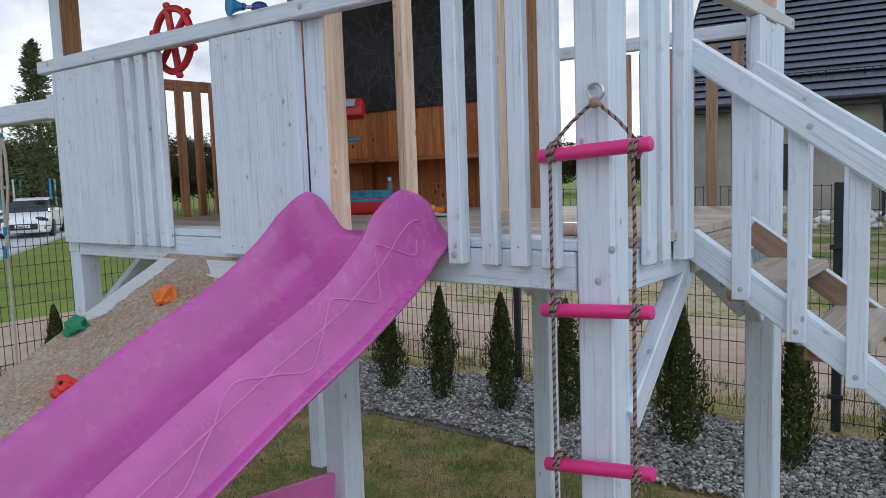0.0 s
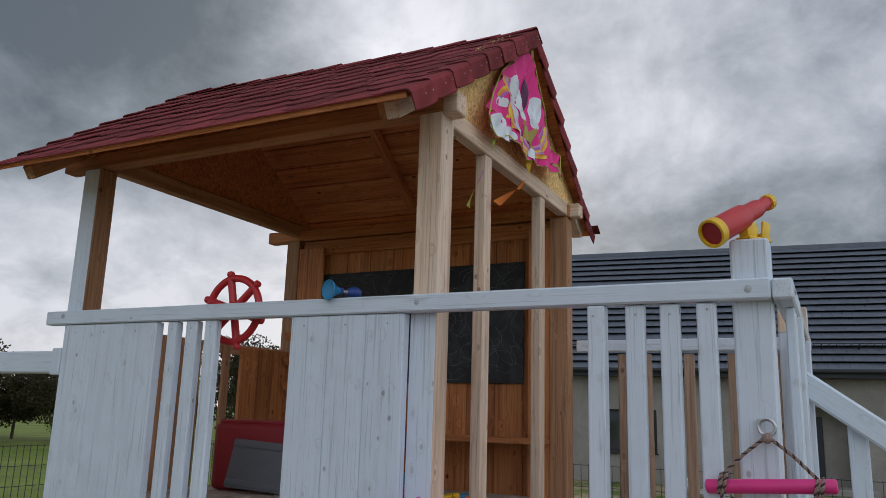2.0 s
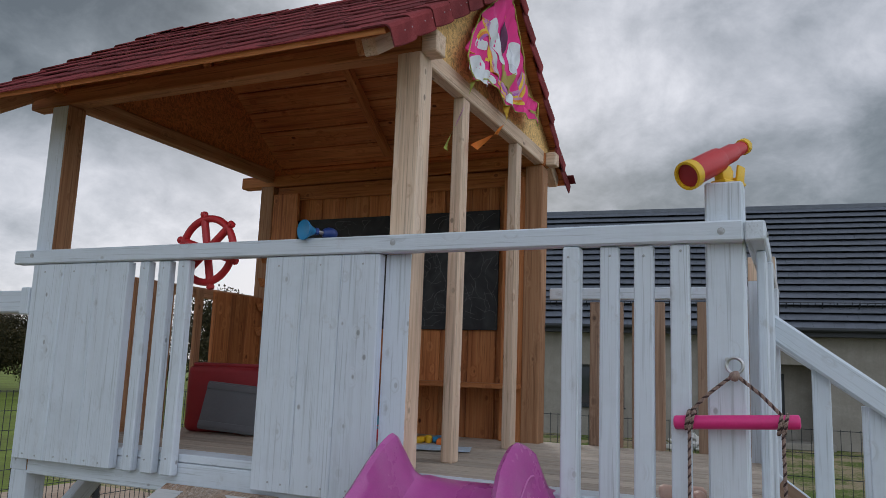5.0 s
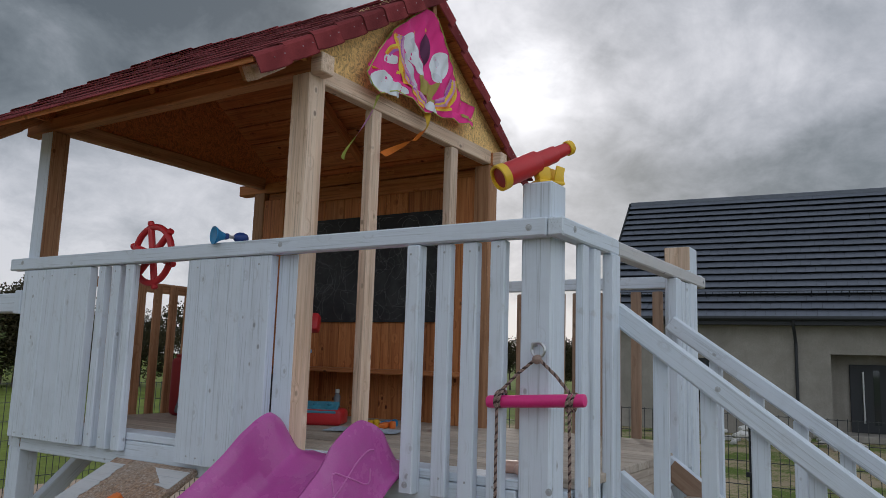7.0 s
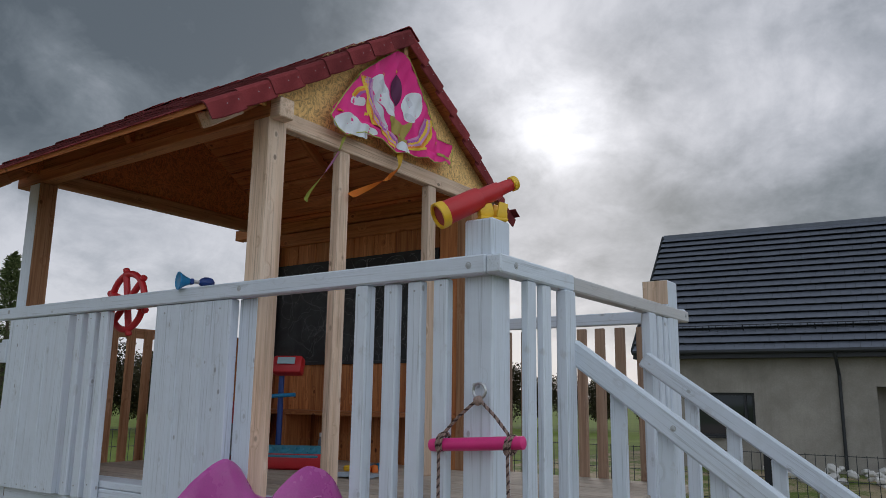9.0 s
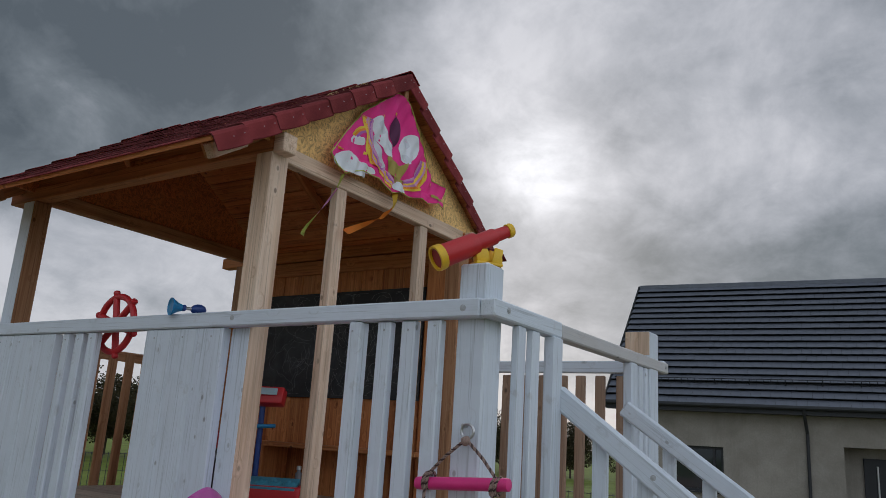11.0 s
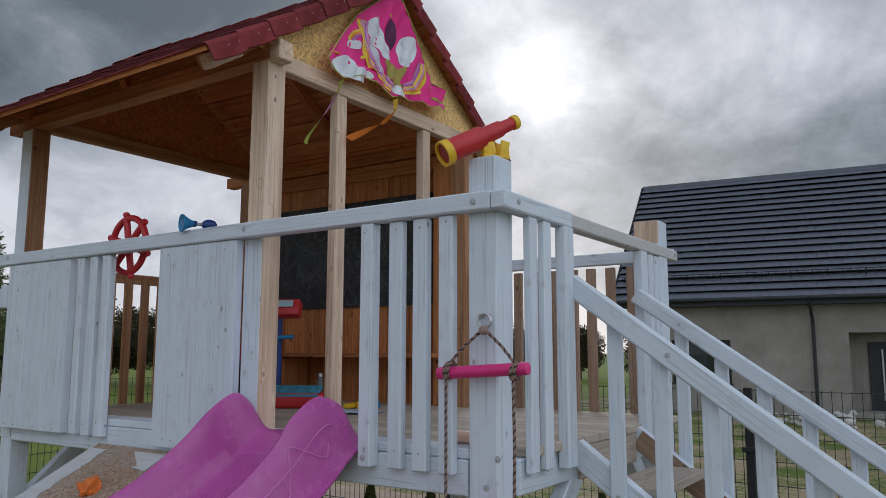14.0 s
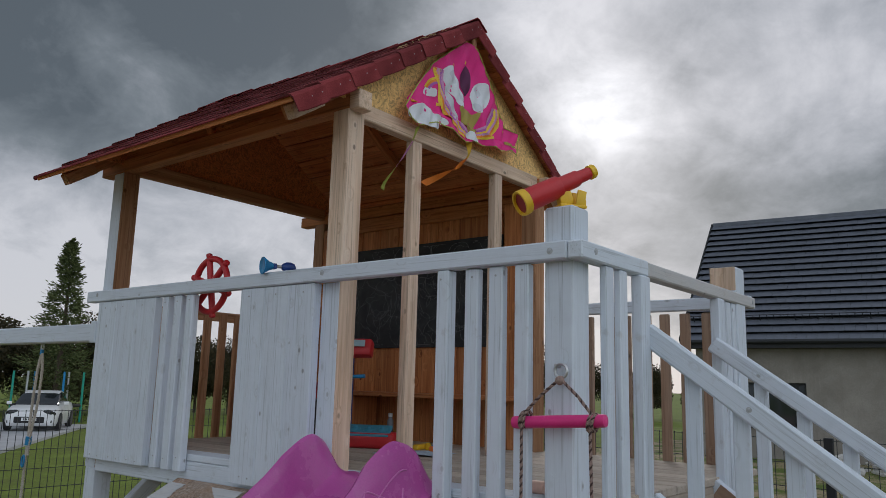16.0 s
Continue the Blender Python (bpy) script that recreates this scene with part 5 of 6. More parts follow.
hroof = hpart("roof", box_bm(H_LEN, 0.2, 0.2, 0.03, 2, None, Matrix.Translation((H_LEN / 2, 0, RIDGE_H + 0.03))), ROOF_TILE, "anthracite flat-tiled gable roof")
for f in (True, False):
    part("roof_tiles", roof_tiles(f), ROOF_TILE, hroof, "", HU, kind="stuff")
    sy = 1 if f else -1
    bm = bmesh.new()
    a, b = Vector((0, 0, RIDGE_H - 0.10)), Vector((0, slope.y * s_len * sy, RIDGE_H - 0.10 + slope.z * s_len))
    vs = [bm.verts.new(Vector((x, 0, 0)) + p + Vector((0, 0, dz))) for x in (0.02, H_LEN - 0.02) for p in (a, b) for dz in (0, 0.07)]
    for q in ((0, 1, 3, 2), (4, 6, 7, 5), (0, 2, 6, 4), (1, 5, 7, 3), (0, 4, 5, 1), (2, 3, 7, 6)):
        bm.faces.new([vs[k] for k in q])
    hpart("roof_deck", bm, DARK_STEEL, "", hroof)
    for x in (-0.03, H_LEN + 0.03):
        m = HU @ along((x, 0, RIDGE_H + 0.02), (x, b.y, b.z + 0.12), (0, s_out.y * sy, s_out.z))
        part("verge_board", bar_mesh("verge_board", s_len, 0.05, 0.22, DARK_STEEL, 0.005), DARK_STEEL, hroof, "", m)
TW, TSTEP = H_LEN / TILE_COLS, s_len / TILE_ROWS
bm = bmesh.new()
vs = [bm.verts.new((x, y, z * 0.012 + (0.10 if y else 0.0))) for z in (0, 1) for x, y in ((0.003, 0), (TW - 0.003, 0), (TW - 0.003, TSTEP + 0.03), (0.003, TSTEP + 0.03))]
for q in ((0, 3, 2, 1), (4, 5, 6, 7), (0, 1, 5, 4), (1, 2, 6, 5), (2, 3, 7, 6), (3, 0, 4, 7)):
    bm.faces.new([vs[k] for k in q])
tile_me = mesh_of("roof_tile", bm, ROOF_TILE)
tr = random.Random(5)
for i in range(9, TILE_ROWS):
    for j in range(1, 31):
        m = Matrix((Vector((1, 0, 0)), slope, s_out)).transposed().to_4x4()
        m.translation = Vector(((j - 0.5 * (i % 2)) * TW, 0, RIDGE_H)) + slope * (i * TSTEP) + s_out * tr.uniform(-0.004, 0.006)
        part("roof_tile", tile_me, ROOF_TILE, hroof, "", HU @ m)
gy, gz = -EAVE_D - 0.06, EAVE_H + 0.0
hpart("gutter", tube_bm([(0, gy, gz), (H_LEN, gy, gz)], 0.075, 10), DARK_STEEL, "anthracite gutter")
hpart("eave_board", box_bm(H_LEN, 0.05, 0.24, 0, 1, None, Matrix.Translation((H_LEN / 2, -EAVE_D + 0.05, EAVE_H - 0.08))), DARK_STEEL)
hpart("soffit", box_bm(H_LEN, EAVE_D - WALL_D, 0.03, 0, 1, None, Matrix.Translation((H_LEN / 2, -(EAVE_D + WALL_D) / 2, EAVE_H - 0.19))), DARK_STEEL)
hpart("downpipe", tube_bm([(PIPE, gy, gz - 0.05), (PIPE, gy + 0.05, gz - 0.2), (PIPE + 0.05, -WALL_D - 0.1, gz - 0.75), (PIPE + 0.05, -WALL_D - 0.1, 0.1)], 0.05, 10), DARK_STEEL, "anthracite downpipe")
# snow guard: a low grid along the eaves
g0 = Vector((0, 0, RIDGE_H)) + slope * (s_len * 0.86)
bm = bmesh.new()
for k in (0.10, 0.19, 0.28):
    tube_bm([(0.2, (g0 + s_out * k).y, (g0 + s_out * k).z), (H_LEN - 0.2, (g0 + s_out * k).y, (g0 + s_out * k).z)], 0.014, 5, bm=bm)
for i in range(110):
    x = 0.3 + i * 0.215
    a, b = g0 + s_out * (0.08 if i % 5 else -0.02), g0 + s_out * 0.29
    tube_bm([(x, a.y, a.z), (x, b.y, b.z)], 0.012 if i % 5 else 0.022, 4, bm=bm)
hpart("snow_guard", bm, DARK_STEEL, "dark snow guard rail", hroof)

# a heap of pale building rubble by the house
r = random.Random(3)
heap = bmesh.new()
for i in range(60):
    s = r.uniform(0.05, 0.22)
    box_bm(s * 1.4, s, s * 0.7, s * 0.15, 1, heap, pose(-2.6 + r.gauss(0, 0.9), 21.6 + r.gauss(0, 0.5), 0.04 + 0.35 * r.random() ** 2, r.uniform(-30, 30), r.uniform(-30, 30), r.uniform(0, 180)))
tagged(part("rubble_heap", heap, plain("pale_rubble", (0.55, 0.54, 0.52), 0.9)), "heap of pale broken building blocks", "rubble", kind="stuff")

# ---- far trees ----


def crown_mesh(seed, h, w, count, leaf, conifer):
    r = random.Random(seed)
    bm = bmesh.new()
    lobes = [(Vector((r.gauss(0, w * 0.35), r.gauss(0, w * 0.35), h * r.uniform(0.35, 0.85))), r.uniform(0.28, 0.5) * w) for _ in range(11)]
    limbs = []
    for i in range(150):
        u = 0.06 + 0.93 * (i + r.random()) / 150
        limbs.append((u, i * 2.4 + r.uniform(-0.5, 0.5), w * (1.02 - u) ** 1.05 * r.uniform(0.55, 1.1), r.uniform(-0.25, 0.25)))
    for i in range(count):
        if conifer:
            bu, ba, breach, bend = limbs[int(r.random() ** 0.9 * len(limbs))]
            k = r.random() ** 0.65
            rad = breach * k + 0.02
            a = ba + bend * k
            rise = -0.30 * rad + 0.34 * rad * k * k
            soft = 0.05 + 0.07 * breach
            p = Vector((math.cos(a) * rad, math.sin(a) * rad, h * bu + rise)) + Vector((r.gauss(0, 1), r.gauss(0, 1), r.gauss(0, 0.7) - 0.4)) * soft
            d = Vector((math.cos(a + r.uniform(-0.8, 0.8)), math.sin(a + r.uniform(-0.8, 0.8)), r.uniform(-0.5, 0.9))).normalized()
        else:
            c, s = lobes[r.randrange(len(lobes))]
            d = Vector((r.gauss(0, 1), r.gauss(0, 1), r.gauss(0, 1))).normalized()
            p = c + d * s * (0.55 + 0.5 * r.random())
            d = (d + Vector((r.gauss(0, 1), r.gauss(0, 1), r.gauss(0, 1))) * 0.7).normalized()
        q = d.cross(Vector((r.gauss(0, 1), r.gauss(0, 1), r.gauss(0, 1)))).normalized()
        s = leaf * r.uniform(0.6, 1.3)
        q = q * (0.34 if conifer else 1.0)
        v = [bm.verts.new(p + k) for k in (-q * s * 0.35, d * s * 0.6 - q * s * 0.5, d * s * 1.3, d * s * 0.6 + q * s * 0.5, q * s * 0.35)]
        bm.faces.new(v)
    return bm


def trunk_bm(h, r0, seed, limbs=5):
    r = random.Random(seed)
    bm = tube_bm([(0, 0, 0), (0.1, 0, h * 0.35), (0.0, 0.1, h * 0.8)], r0, 7, taper=[r0, r0 * 0.75, r0 * 0.25])
    for i in range(limbs):
        a, z = r.random() * 6.28, h * r.uniform(0.25, 0.55)
        tube_bm([(0.05, 0, z), (math.cos(a) * h * 0.15, math.sin(a) * h * 0.15, z + h * 0.16), (math.cos(a) * h * 0.22, math.sin(a) * h * 0.22, z + h * 0.3)], r0, 5, bm=bm, taper=[r0 * 0.45, r0 * 0.25, r0 * 0.08])
    return bm


def tree(x, y, h, w, seed, count, leaf, mat_, conifer, label, group=""):
    t = thing("tree", (x, y, 0), label, "tree", group)
    part("trunk", trunk_bm(h, 0.02 * h, seed, 0 if conifer else 6), BARK, t)
    part("crown", crown_mesh(seed, h, w, count, leaf, conifer), mat_, t)
    for c in t.children:
        c.matrix_basis = Matrix()
    return t


tree(-35.4, 15.2, 8.5, 2.7, 1, 11500, 0.15, SPRUCE, True, "tall dark spruce beyond the driveway")
row = [tree(-39, 20.0, 5.4, 3.0, 5, 15000, 0.10, FOLIAGE, False, "dark brownish broadleaf tree in a far hedgerow", "far hedgerow"),
       tree(-41, 13.0, 4.8, 3.2, 6, 15000, 0.10, FOLIAGE, False, "dark brownish broadleaf tree in a far hedgerow", "far hedgerow"),
       tree(-43, 7.0, 5.0, 3.1, 7, 15000, 0.10, FOLIAGE, False, "dark brownish broadleaf tree in a far hedgerow", "far hedgerow")]
r = random.Random(9)
spots = [(-42 + r.uniform(-1.5, 1.5) - abs(k) * 0.1, -10 + k * 2.6) for k in range(14)] + [(-41 + k * 2.9, 26 + k * 1.5 + r.uniform(-1, 1)) for k in range(6)] + [(-14 + k * 3.5 - 3, 70 + r.uniform(-3, 3)) for k in range(6)] + [(-46 + k * 4, 52 + r.uniform(-3, 3)) for k in range(8)]
for i, (x, y) in enumerate(spots):
    s = r.uniform(0.75, 1.05) * (0.5 if y > 60 else 1.0)
    copy_thing(row[i % 3], pose(x, y, 0, 0, 0, r.uniform(0, 360)) @ Matrix.Scale(s, 4))

# ---- parked car ----


def car():
    c = thing("car", (-30.0, 12.2, 0.004), "white two-door coupe parked on the paved driveway", "car")
    base = Matrix.Translation((-30.0, 12.2, 0.004)) @ pose(0, 0, 0, 0, 0, -34)

    def loft(rows, mat_, name, label="", parent=None):
        """rows of (x, half width, z low, z high) along the car."""
        bm = bmesh.new()
        rings = []
        for x, w, z0, z1 in rows:
            h = z1 - z0
            rings.append([bm.verts.new(base @ Vector((x, y * w, z0 + k * h))) for y, k in ((-0.92, 0), (-1, 0.25), (-1, 0.7), (-0.93, 0.93), (-0.75, 1), (0.75, 1), (0.93, 0.93), (1, 0.7), (1, 0.25), (0.92, 0))])
        for a, b in zip(rings, rings[1:]):
            for i in range(10):
                bm.faces.new((a[i], a[(i + 1) % 10], b[(i + 1) % 10], b[i]))
        bm.faces.new(rings[0])
        bm.faces.new(rings[-1][::-1])
        bmesh.ops.transform(bm, matrix=PLACE[c.name].inverted(), verts=bm.verts)
        return part(name, bm, mat_, parent or c, label, PLACE[c.name], True)

    body = loft([(2.15, 0.60, 0.30, 0.62), (2.05, 0.78, 0.20, 0.70), (1.7, 0.88, 0.18, 0.82), (1.0, 0.90, 0.18, 0.93), (0.2, 0.90, 0.18, 0.96), (-1.0, 0.90, 0.18, 1.0), (-1.8, 0.86, 0.2, 1.0), (-2.1, 0.75, 0.3, 0.95)], CAR_PAINT, "body", "glossy white body")
    loft([(1.05, 0.76, 0.88, 0.94), (0.35, 0.70, 0.9, 1.33), (-0.3, 0.66, 0.9, 1.42), (-1.1, 0.64, 0.9, 1.36), (-1.75, 0.66, 0.9, 1.02)], GLASS, "cabin_glass", "dark windscreen and windows", body)
    loft([(0.22, 0.60, 1.30, 1.36), (-0.3, 0.60, 1.38, 1.445), (-1.1, 0.58, 1.33, 1.39), (-1.45, 0.56, 1.2, 1.25)], CAR_PAINT, "roof", "", body)

    def put(name, bm, mat_, m, label="", parent=None, smooth=False):
        return part(name, bm, mat_, parent or c, label, base @ m, smooth)

    for x in (1.32, -1.3):
        for y in (-0.84, 0.84):
            w = put("wheel", _lathe([(0.2, -0.1), (0.315, -0.1), (0.325, -0.06), (0.325, 0.06), (0.315, 0.1), (0.2, 0.1)], 20), BLACK, pose(x, y, 0.325, 90), "black tyre", None, True)
            put("rim", _lathe([(0.02, -0.108), (0.2, -0.104), (0.2, 0.104), (0.02, 0.108)], 14), DARK_STEEL, pose(x, y, 0.325, 90), "", w)
    put("grille", box_bm(0.10, 1.0, 0.22, 0.03, 2), BLACK, pose(2.13, 0, 0.42), "black lower grille")
    plate = put("number_plate", box_bm(0.02, 0.50, 0.11, 0.004, 1), CAR_PAINT, pose(2.19, 0, 0.44), "white plate with plain dark bars")
    for k in range(5):
        put("plate_bar", box_bm(0.006, 0.045, 0.07, 0, 1), BAR_GREY, pose(2.203, -0.16 + k * 0.08, 0.44), "", plate)
    for y in (-0.62, 0.62):
        put("headlight", box_bm(0.36, 0.32, 0.15, 0.05, 2), GLASS, pose(1.95, y, 0.66, 0, -18, -30 if y > 0 else 30), "dark glazed headlight")
        put("fog_light", box_bm(0.08, 0.26, 0.12, 0.03, 2), BLACK, pose(2.03, y * 1.0, 0.36, 0, 0, -14 if y > 0 else 14))
        put("mirror", box_bm(0.10, 0.18, 0.12, 0.03, 2), CAR_PAINT, pose(0.75, y * 1.58, 0.98))
    return c


car()

# ---- trampoline far behind ----
tramp = thing("trampoline", (-34.0, 14.2, 0), "garden trampoline with coloured pole sleeves and black net", "trampoline")
for k in range(6):
    a = k * math.pi / 3
    x, y = -34.0 + 1.4 * math.cos(a), 14.2 + 1.4 * math.sin(a)
    part("pole", tube_bm([(x, y, 0), (x, y, 2.2)], 0.05, 8), (BLUE, plain("green_foam", (0.03, 0.35, 0.25), 0.8), STEEL)[k % 3], tramp)
part("mat", _lathe([(0.01, 0.70), (1.3, 0.70), (1.3, 0.73), (0.01, 0.73)], 28), BLACK, tramp, "", pose(-34.0, 14.2, 0))
part("edge_pad", tube_bm([(-34 + 1.35 * math.cos(t), 14.2 + 1.35 * math.sin(t), 0.74) for t in np.linspace(0, 2 * math.pi, 28, endpoint=False)], 0.07, 6, True), BLACK, tramp)

# ---- rope ladder on the corner post ----
ladder = thing("rope_ladder", (0.055, -0.05, 0), "rope ladder with pink plastic rungs hung from a steel ring", "ladder")


def twisted(points, r, step=0.005):
    """A three-strand rope along points, joined in one mesh."""
    pts = [Vector(p) for p in points]
    dense = []
    for a, b in zip(pts, pts[1:]):
        n = max(2, int((b - a).length / step))
        dense += [a.lerp(b, i / n) for i in range(n)]
    dense.append(pts[-1])
    bm = bmesh.new()
    for s in range(3):
        line = []
        for i, p in enumerate(dense):
            d = (dense[min(i + 1, len(dense) - 1)] - dense[max(i - 1, 0)]).normalized()
            u = d.orthogonal().normalized() if i == 0 else (u - d * u.dot(d)).normalized()
            v = d.cross(u)
            t = i * 1.45 + s * 2.094
            line.append(p + (u * math.cos(t) + v * math.sin(t)) * r * 0.52)
        before = len(bm.faces)
        tube_bm(line, r * 0.56, 5, bm=bm)
        bm.faces.ensure_lookup_table()
        for f in bm.faces[before:]:
            f.material_index = 1 if s == 0 else 0
    return bm


part("ring", tube_bm([(0.055 + 0.0195 * math.cos(t), -0.030, 2.081 + 0.0195 * math.sin(t)) for t in np.linspace(0, 2 * math.pi, 28, endpoint=False)], 0.0042, 8, True), STEEL, ladder, "galvanised steel ring", None, True)
part("eye_bolt", tube_bm([(0.038, -0.03, 2.096), (0.038, -0.009, 2.096)], 0.006, 8), STEEL, ladder, "", None, True)
RUNGS = [(1.942, 0.009), (1.553, 0.009), (1.156, 0.017), (0.76, 0.008), (0.37, 0.008)]
XL, XR, YR = -0.052, 0.163, -0.047
for i, (z, tilt) in enumerate(RUNGS):
    bm = _lathe([(0.010, -0.148), (0.0165, -0.145), (0.0175, -0.14), (0.0175, 0.14), (0.0165, 0.145), (0.010, 0.148)], 20)
    m = along((-0.093, YR, z - tilt), (0.203, YR, z + tilt))
    part("rung", bm, PINK, ladder, "ribbed pink plastic rung" if i == 0 else "", m @ pose(0, 0, 0, 0, 90, 0), True)
for x, sgn in ((XL, -1), (XR, 1)):
    pts = [(0.055, -0.034, 2.060), (0.055 + (x - 0.055) * 0.55, -0.042, 2.012), (x, YR - 0.002, 1.962)]
    part("rope", twisted(pts, 0.0049), ROPE, ladder, "brown twisted rope", None, True).data.materials.append(ROPE_DARK)
    line = [(x, YR - 0.019, 1.955), (x + 0.002 * sgn, YR - 0.016, 1.75), (x, YR - 0.019, 1.56), (x - 0.002, YR - 0.016, 1.36), (x, YR - 0.019, 1.16), (x, YR - 0.017, 0.96), (x, YR - 0.019, 0.77), (x, YR - 0.018, 0.37), (x, YR - 0.018, 0.12)]
    part("rope", twisted(line, 0.0049), ROPE, ladder, "", None, True).data.materials.append(ROPE_DARK)
    for z, _ in RUNGS:
        for dx, dz in ((-0.006, 0.0), (0.007, 0.002)):
            loop = [(x + dx + 0.004 * math.sin(t), YR + 0.0215 * math.cos(t), z + dz + 0.0225 * math.sin(t)) for t in np.linspace(0, 2 * math.pi, 16, endpoint=False)]
            part("knot", twisted(loop + loop[:1], 0.0050), ROPE, ladder, "", None, True).data.materials.append(ROPE_DARK)
bm = bmesh.new()
bmesh.ops.create_icosphere(bm, subdivisions=2, radius=0.0135)
for v in bm.verts:
    v.co *= 1 + 0.25 * noise.noise(v.co * 130)
part("top_knot", bm, ROPE, ladder, "", Matrix.Translation((0.055, -0.036, 2.055)), True)

# ---- telescope on the corner post ----
scope = thing("toy_telescope", (0.043, 0.049, 2.566), "red and yellow plastic toy telescope on the corner post", "telescope")
s0, s1 = Vector((-0.046, -0.089, 2.567)), Vector((0.086, 0.118, 2.696))
L = (s1 - s0).length
sm = (s1 - s0).to_track_quat("Z", "Y").to_matrix().to_4x4()
sm.translation = s0
part("tube", _lathe([(0.034, 0.006), (0.0355, 0.012), (0.0345, L * 0.48), (0.0335, L * 0.50), (0.0290, L * 0.502), (0.0290, L * 0.52), (0.0265, L * 0.525), (0.0255, L * 0.74), (0.0245, L * 0.76), (0.0205, L * 0.762), (0.0185, L * 0.95)], 28), RED, scope, "three-stage red plastic tube", sm, True)
part("front_ring", _lathe([(0.031, 0.010), (0.032, -0.004), (0.0385, -0.004), (0.0395, 0.004), (0.0385, 0.020), (0.034, 0.021)], 28), YELLOW, scope, "yellow ring", sm, True)
part("lens", _lathe([(0.001, 0.003), (0.031, 0.004), (0.031, 0.008), (0.001, 0.008)], 28), DARK_RED, scope, "dark red lens", sm, True)
part("eyepiece", _lathe([(0.0195, L * 0.93), (0.0225, L * 0.935), (0.0225, L * 0.985), (0.020, L), (0.012, L), (0.012, L * 0.97)], 24), YELLOW, scope, "yellow eyepiece", sm, True)
bm = box_bm(0.050, 0.088, 0.010, 0.004, 2)
box_bm(0.034, 0.046, 0.044, 0.009, 2, bm, pose(0, -0.020, 0.024, 14))
for sx in (-0.019, 0.019):
    box_bm(0.009, 0.030, 0.050, 0.004, 2, bm, pose(sx, 0.026, 0.026, -10))
box_bm(0.040, 0.012, 0.022, 0.004, 2, bm, pose(0, 0.038, 0.014))
part("bracket", bm, YELLOW, scope, "yellow mounting bracket", pose(0.043, 0.049, 2.572, 0, 0, -34), True)

# ---- steering wheel ----
wheel = thing("toy_steering_wheel", (-1.755, 0.045, 2.30), "red plastic ship's steering wheel on the railing", "steering wheel")
WC, WR, WY = Vector((-1.755, 0.045, 2.443)), 0.118, 0.045
part("rim", tube_bm([(WC.x + WR * math.cos(t), WY, WC.z + WR * math.sin(t)) for t in np.linspace(0, 2 * math.pi, 40, endpoint=False)], 0.0138, 10, True), RED, wheel, "", None, True)
for k in range(6):
    a = radians(-12 + 60 * k)
    d = Vector((math.sin(a), 0, math.cos(a)))
    part("spoke", tube_bm([WC + d * 0.012, WC + d * WR], 0.0142, 10), RED, wheel, "", None, True)
    m = d.to_track_quat("Z", "Y").to_matrix().to_4x4()
    m.translation = WC + d * (WR + 0.004)
    part("knob", _lathe([(0.010, 0), (0.0115, 0.006), (0.014, 0.012), (0.0145, 0.018), (0.012, 0.024), (0.005, 0.027)], 14), RED, wheel, "", m, True)
part("hub", _lathe([(0.030, -0.012), (0.030, 0.012), (0.018, 0.018), (0.004, 0.018)], 20), RED, wheel, "", Matrix.Translation(WC) @ pose(0, 0, 0, 90), True)
part("axle", tube_bm([WC, WC + Vector((0, -0.045, -0.01))], 0.012, 10), STEEL, wheel)

# ---- bicycle horn on the rail ----
horn = thing("toy_horn", (-1.225, -0.03, RAIL_T), "blue plastic bulb horn clamped on the rail", "horn")
hm = (Vector((0.32, 0.945, 0.02))).to_track_quat("Z", "Y").to_matrix().to_4x4()
hm.translation = (-1.255, -0.072, 2.478)
part("bell", _lathe([(0.026, 0.004), (0.0335, 0.0), (0.0345, 0.004), (0.027, 0.014), (0.018, 0.028), (0.013, 0.042), (0.009, 0.050)], 24), BLUE, horn, "flared light blue bell", hm, True)
part("bell_mouth", _lathe([(0.001, 0.016), (0.024, 0.008), (0.0325, 0.002), (0.031, 0.006), (0.001, 0.020)], 24), NAVY, horn, "", hm, True)
part("stem", _lathe([(0.008, 0.048), (0.008, 0.056), (0.006, 0.058), (0.006, 0.082), (0.009, 0.084)], 14), STEEL, horn, "", hm, True)
part("bulb", _lathe([(0.008, 0.080), (0.016, 0.088), (0.021, 0.100), (0.0215, 0.115), (0.017, 0.130), (0.006, 0.138)], 18), NAVY, horn, "dark blue rubber bulb", hm, True)
part("clamp", box_bm(0.016, 0.022, 0.030, 0.004, 1), NAVY, horn, "", hm @ pose(0, 0, 0.05) @ pose(0, 0, 0, 0, 90, 0) @ pose(0, 0, 0))

# ---- kite on the gable ----
kite = thing("kite", (-0.868, 0.70, 3.12), "pink fabric kite with rainbow stripes pinned to the gable", "kite")
KX = -0.8905


def kite_point(y, z):
    """A place on the slack cloth, which bulges off the gable."""
    b = 0.018 * (1 + noise.noise(Vector((y * 9, z * 9, 0.3)))) + 0.008 * math.sin(y * 40 + z * 25) + 0.004 * math.sin(y * 95 - z * 40)
    if z < 3.20:
        b += 0.02
    return Vector((KX + 0.006 + b, y, z))


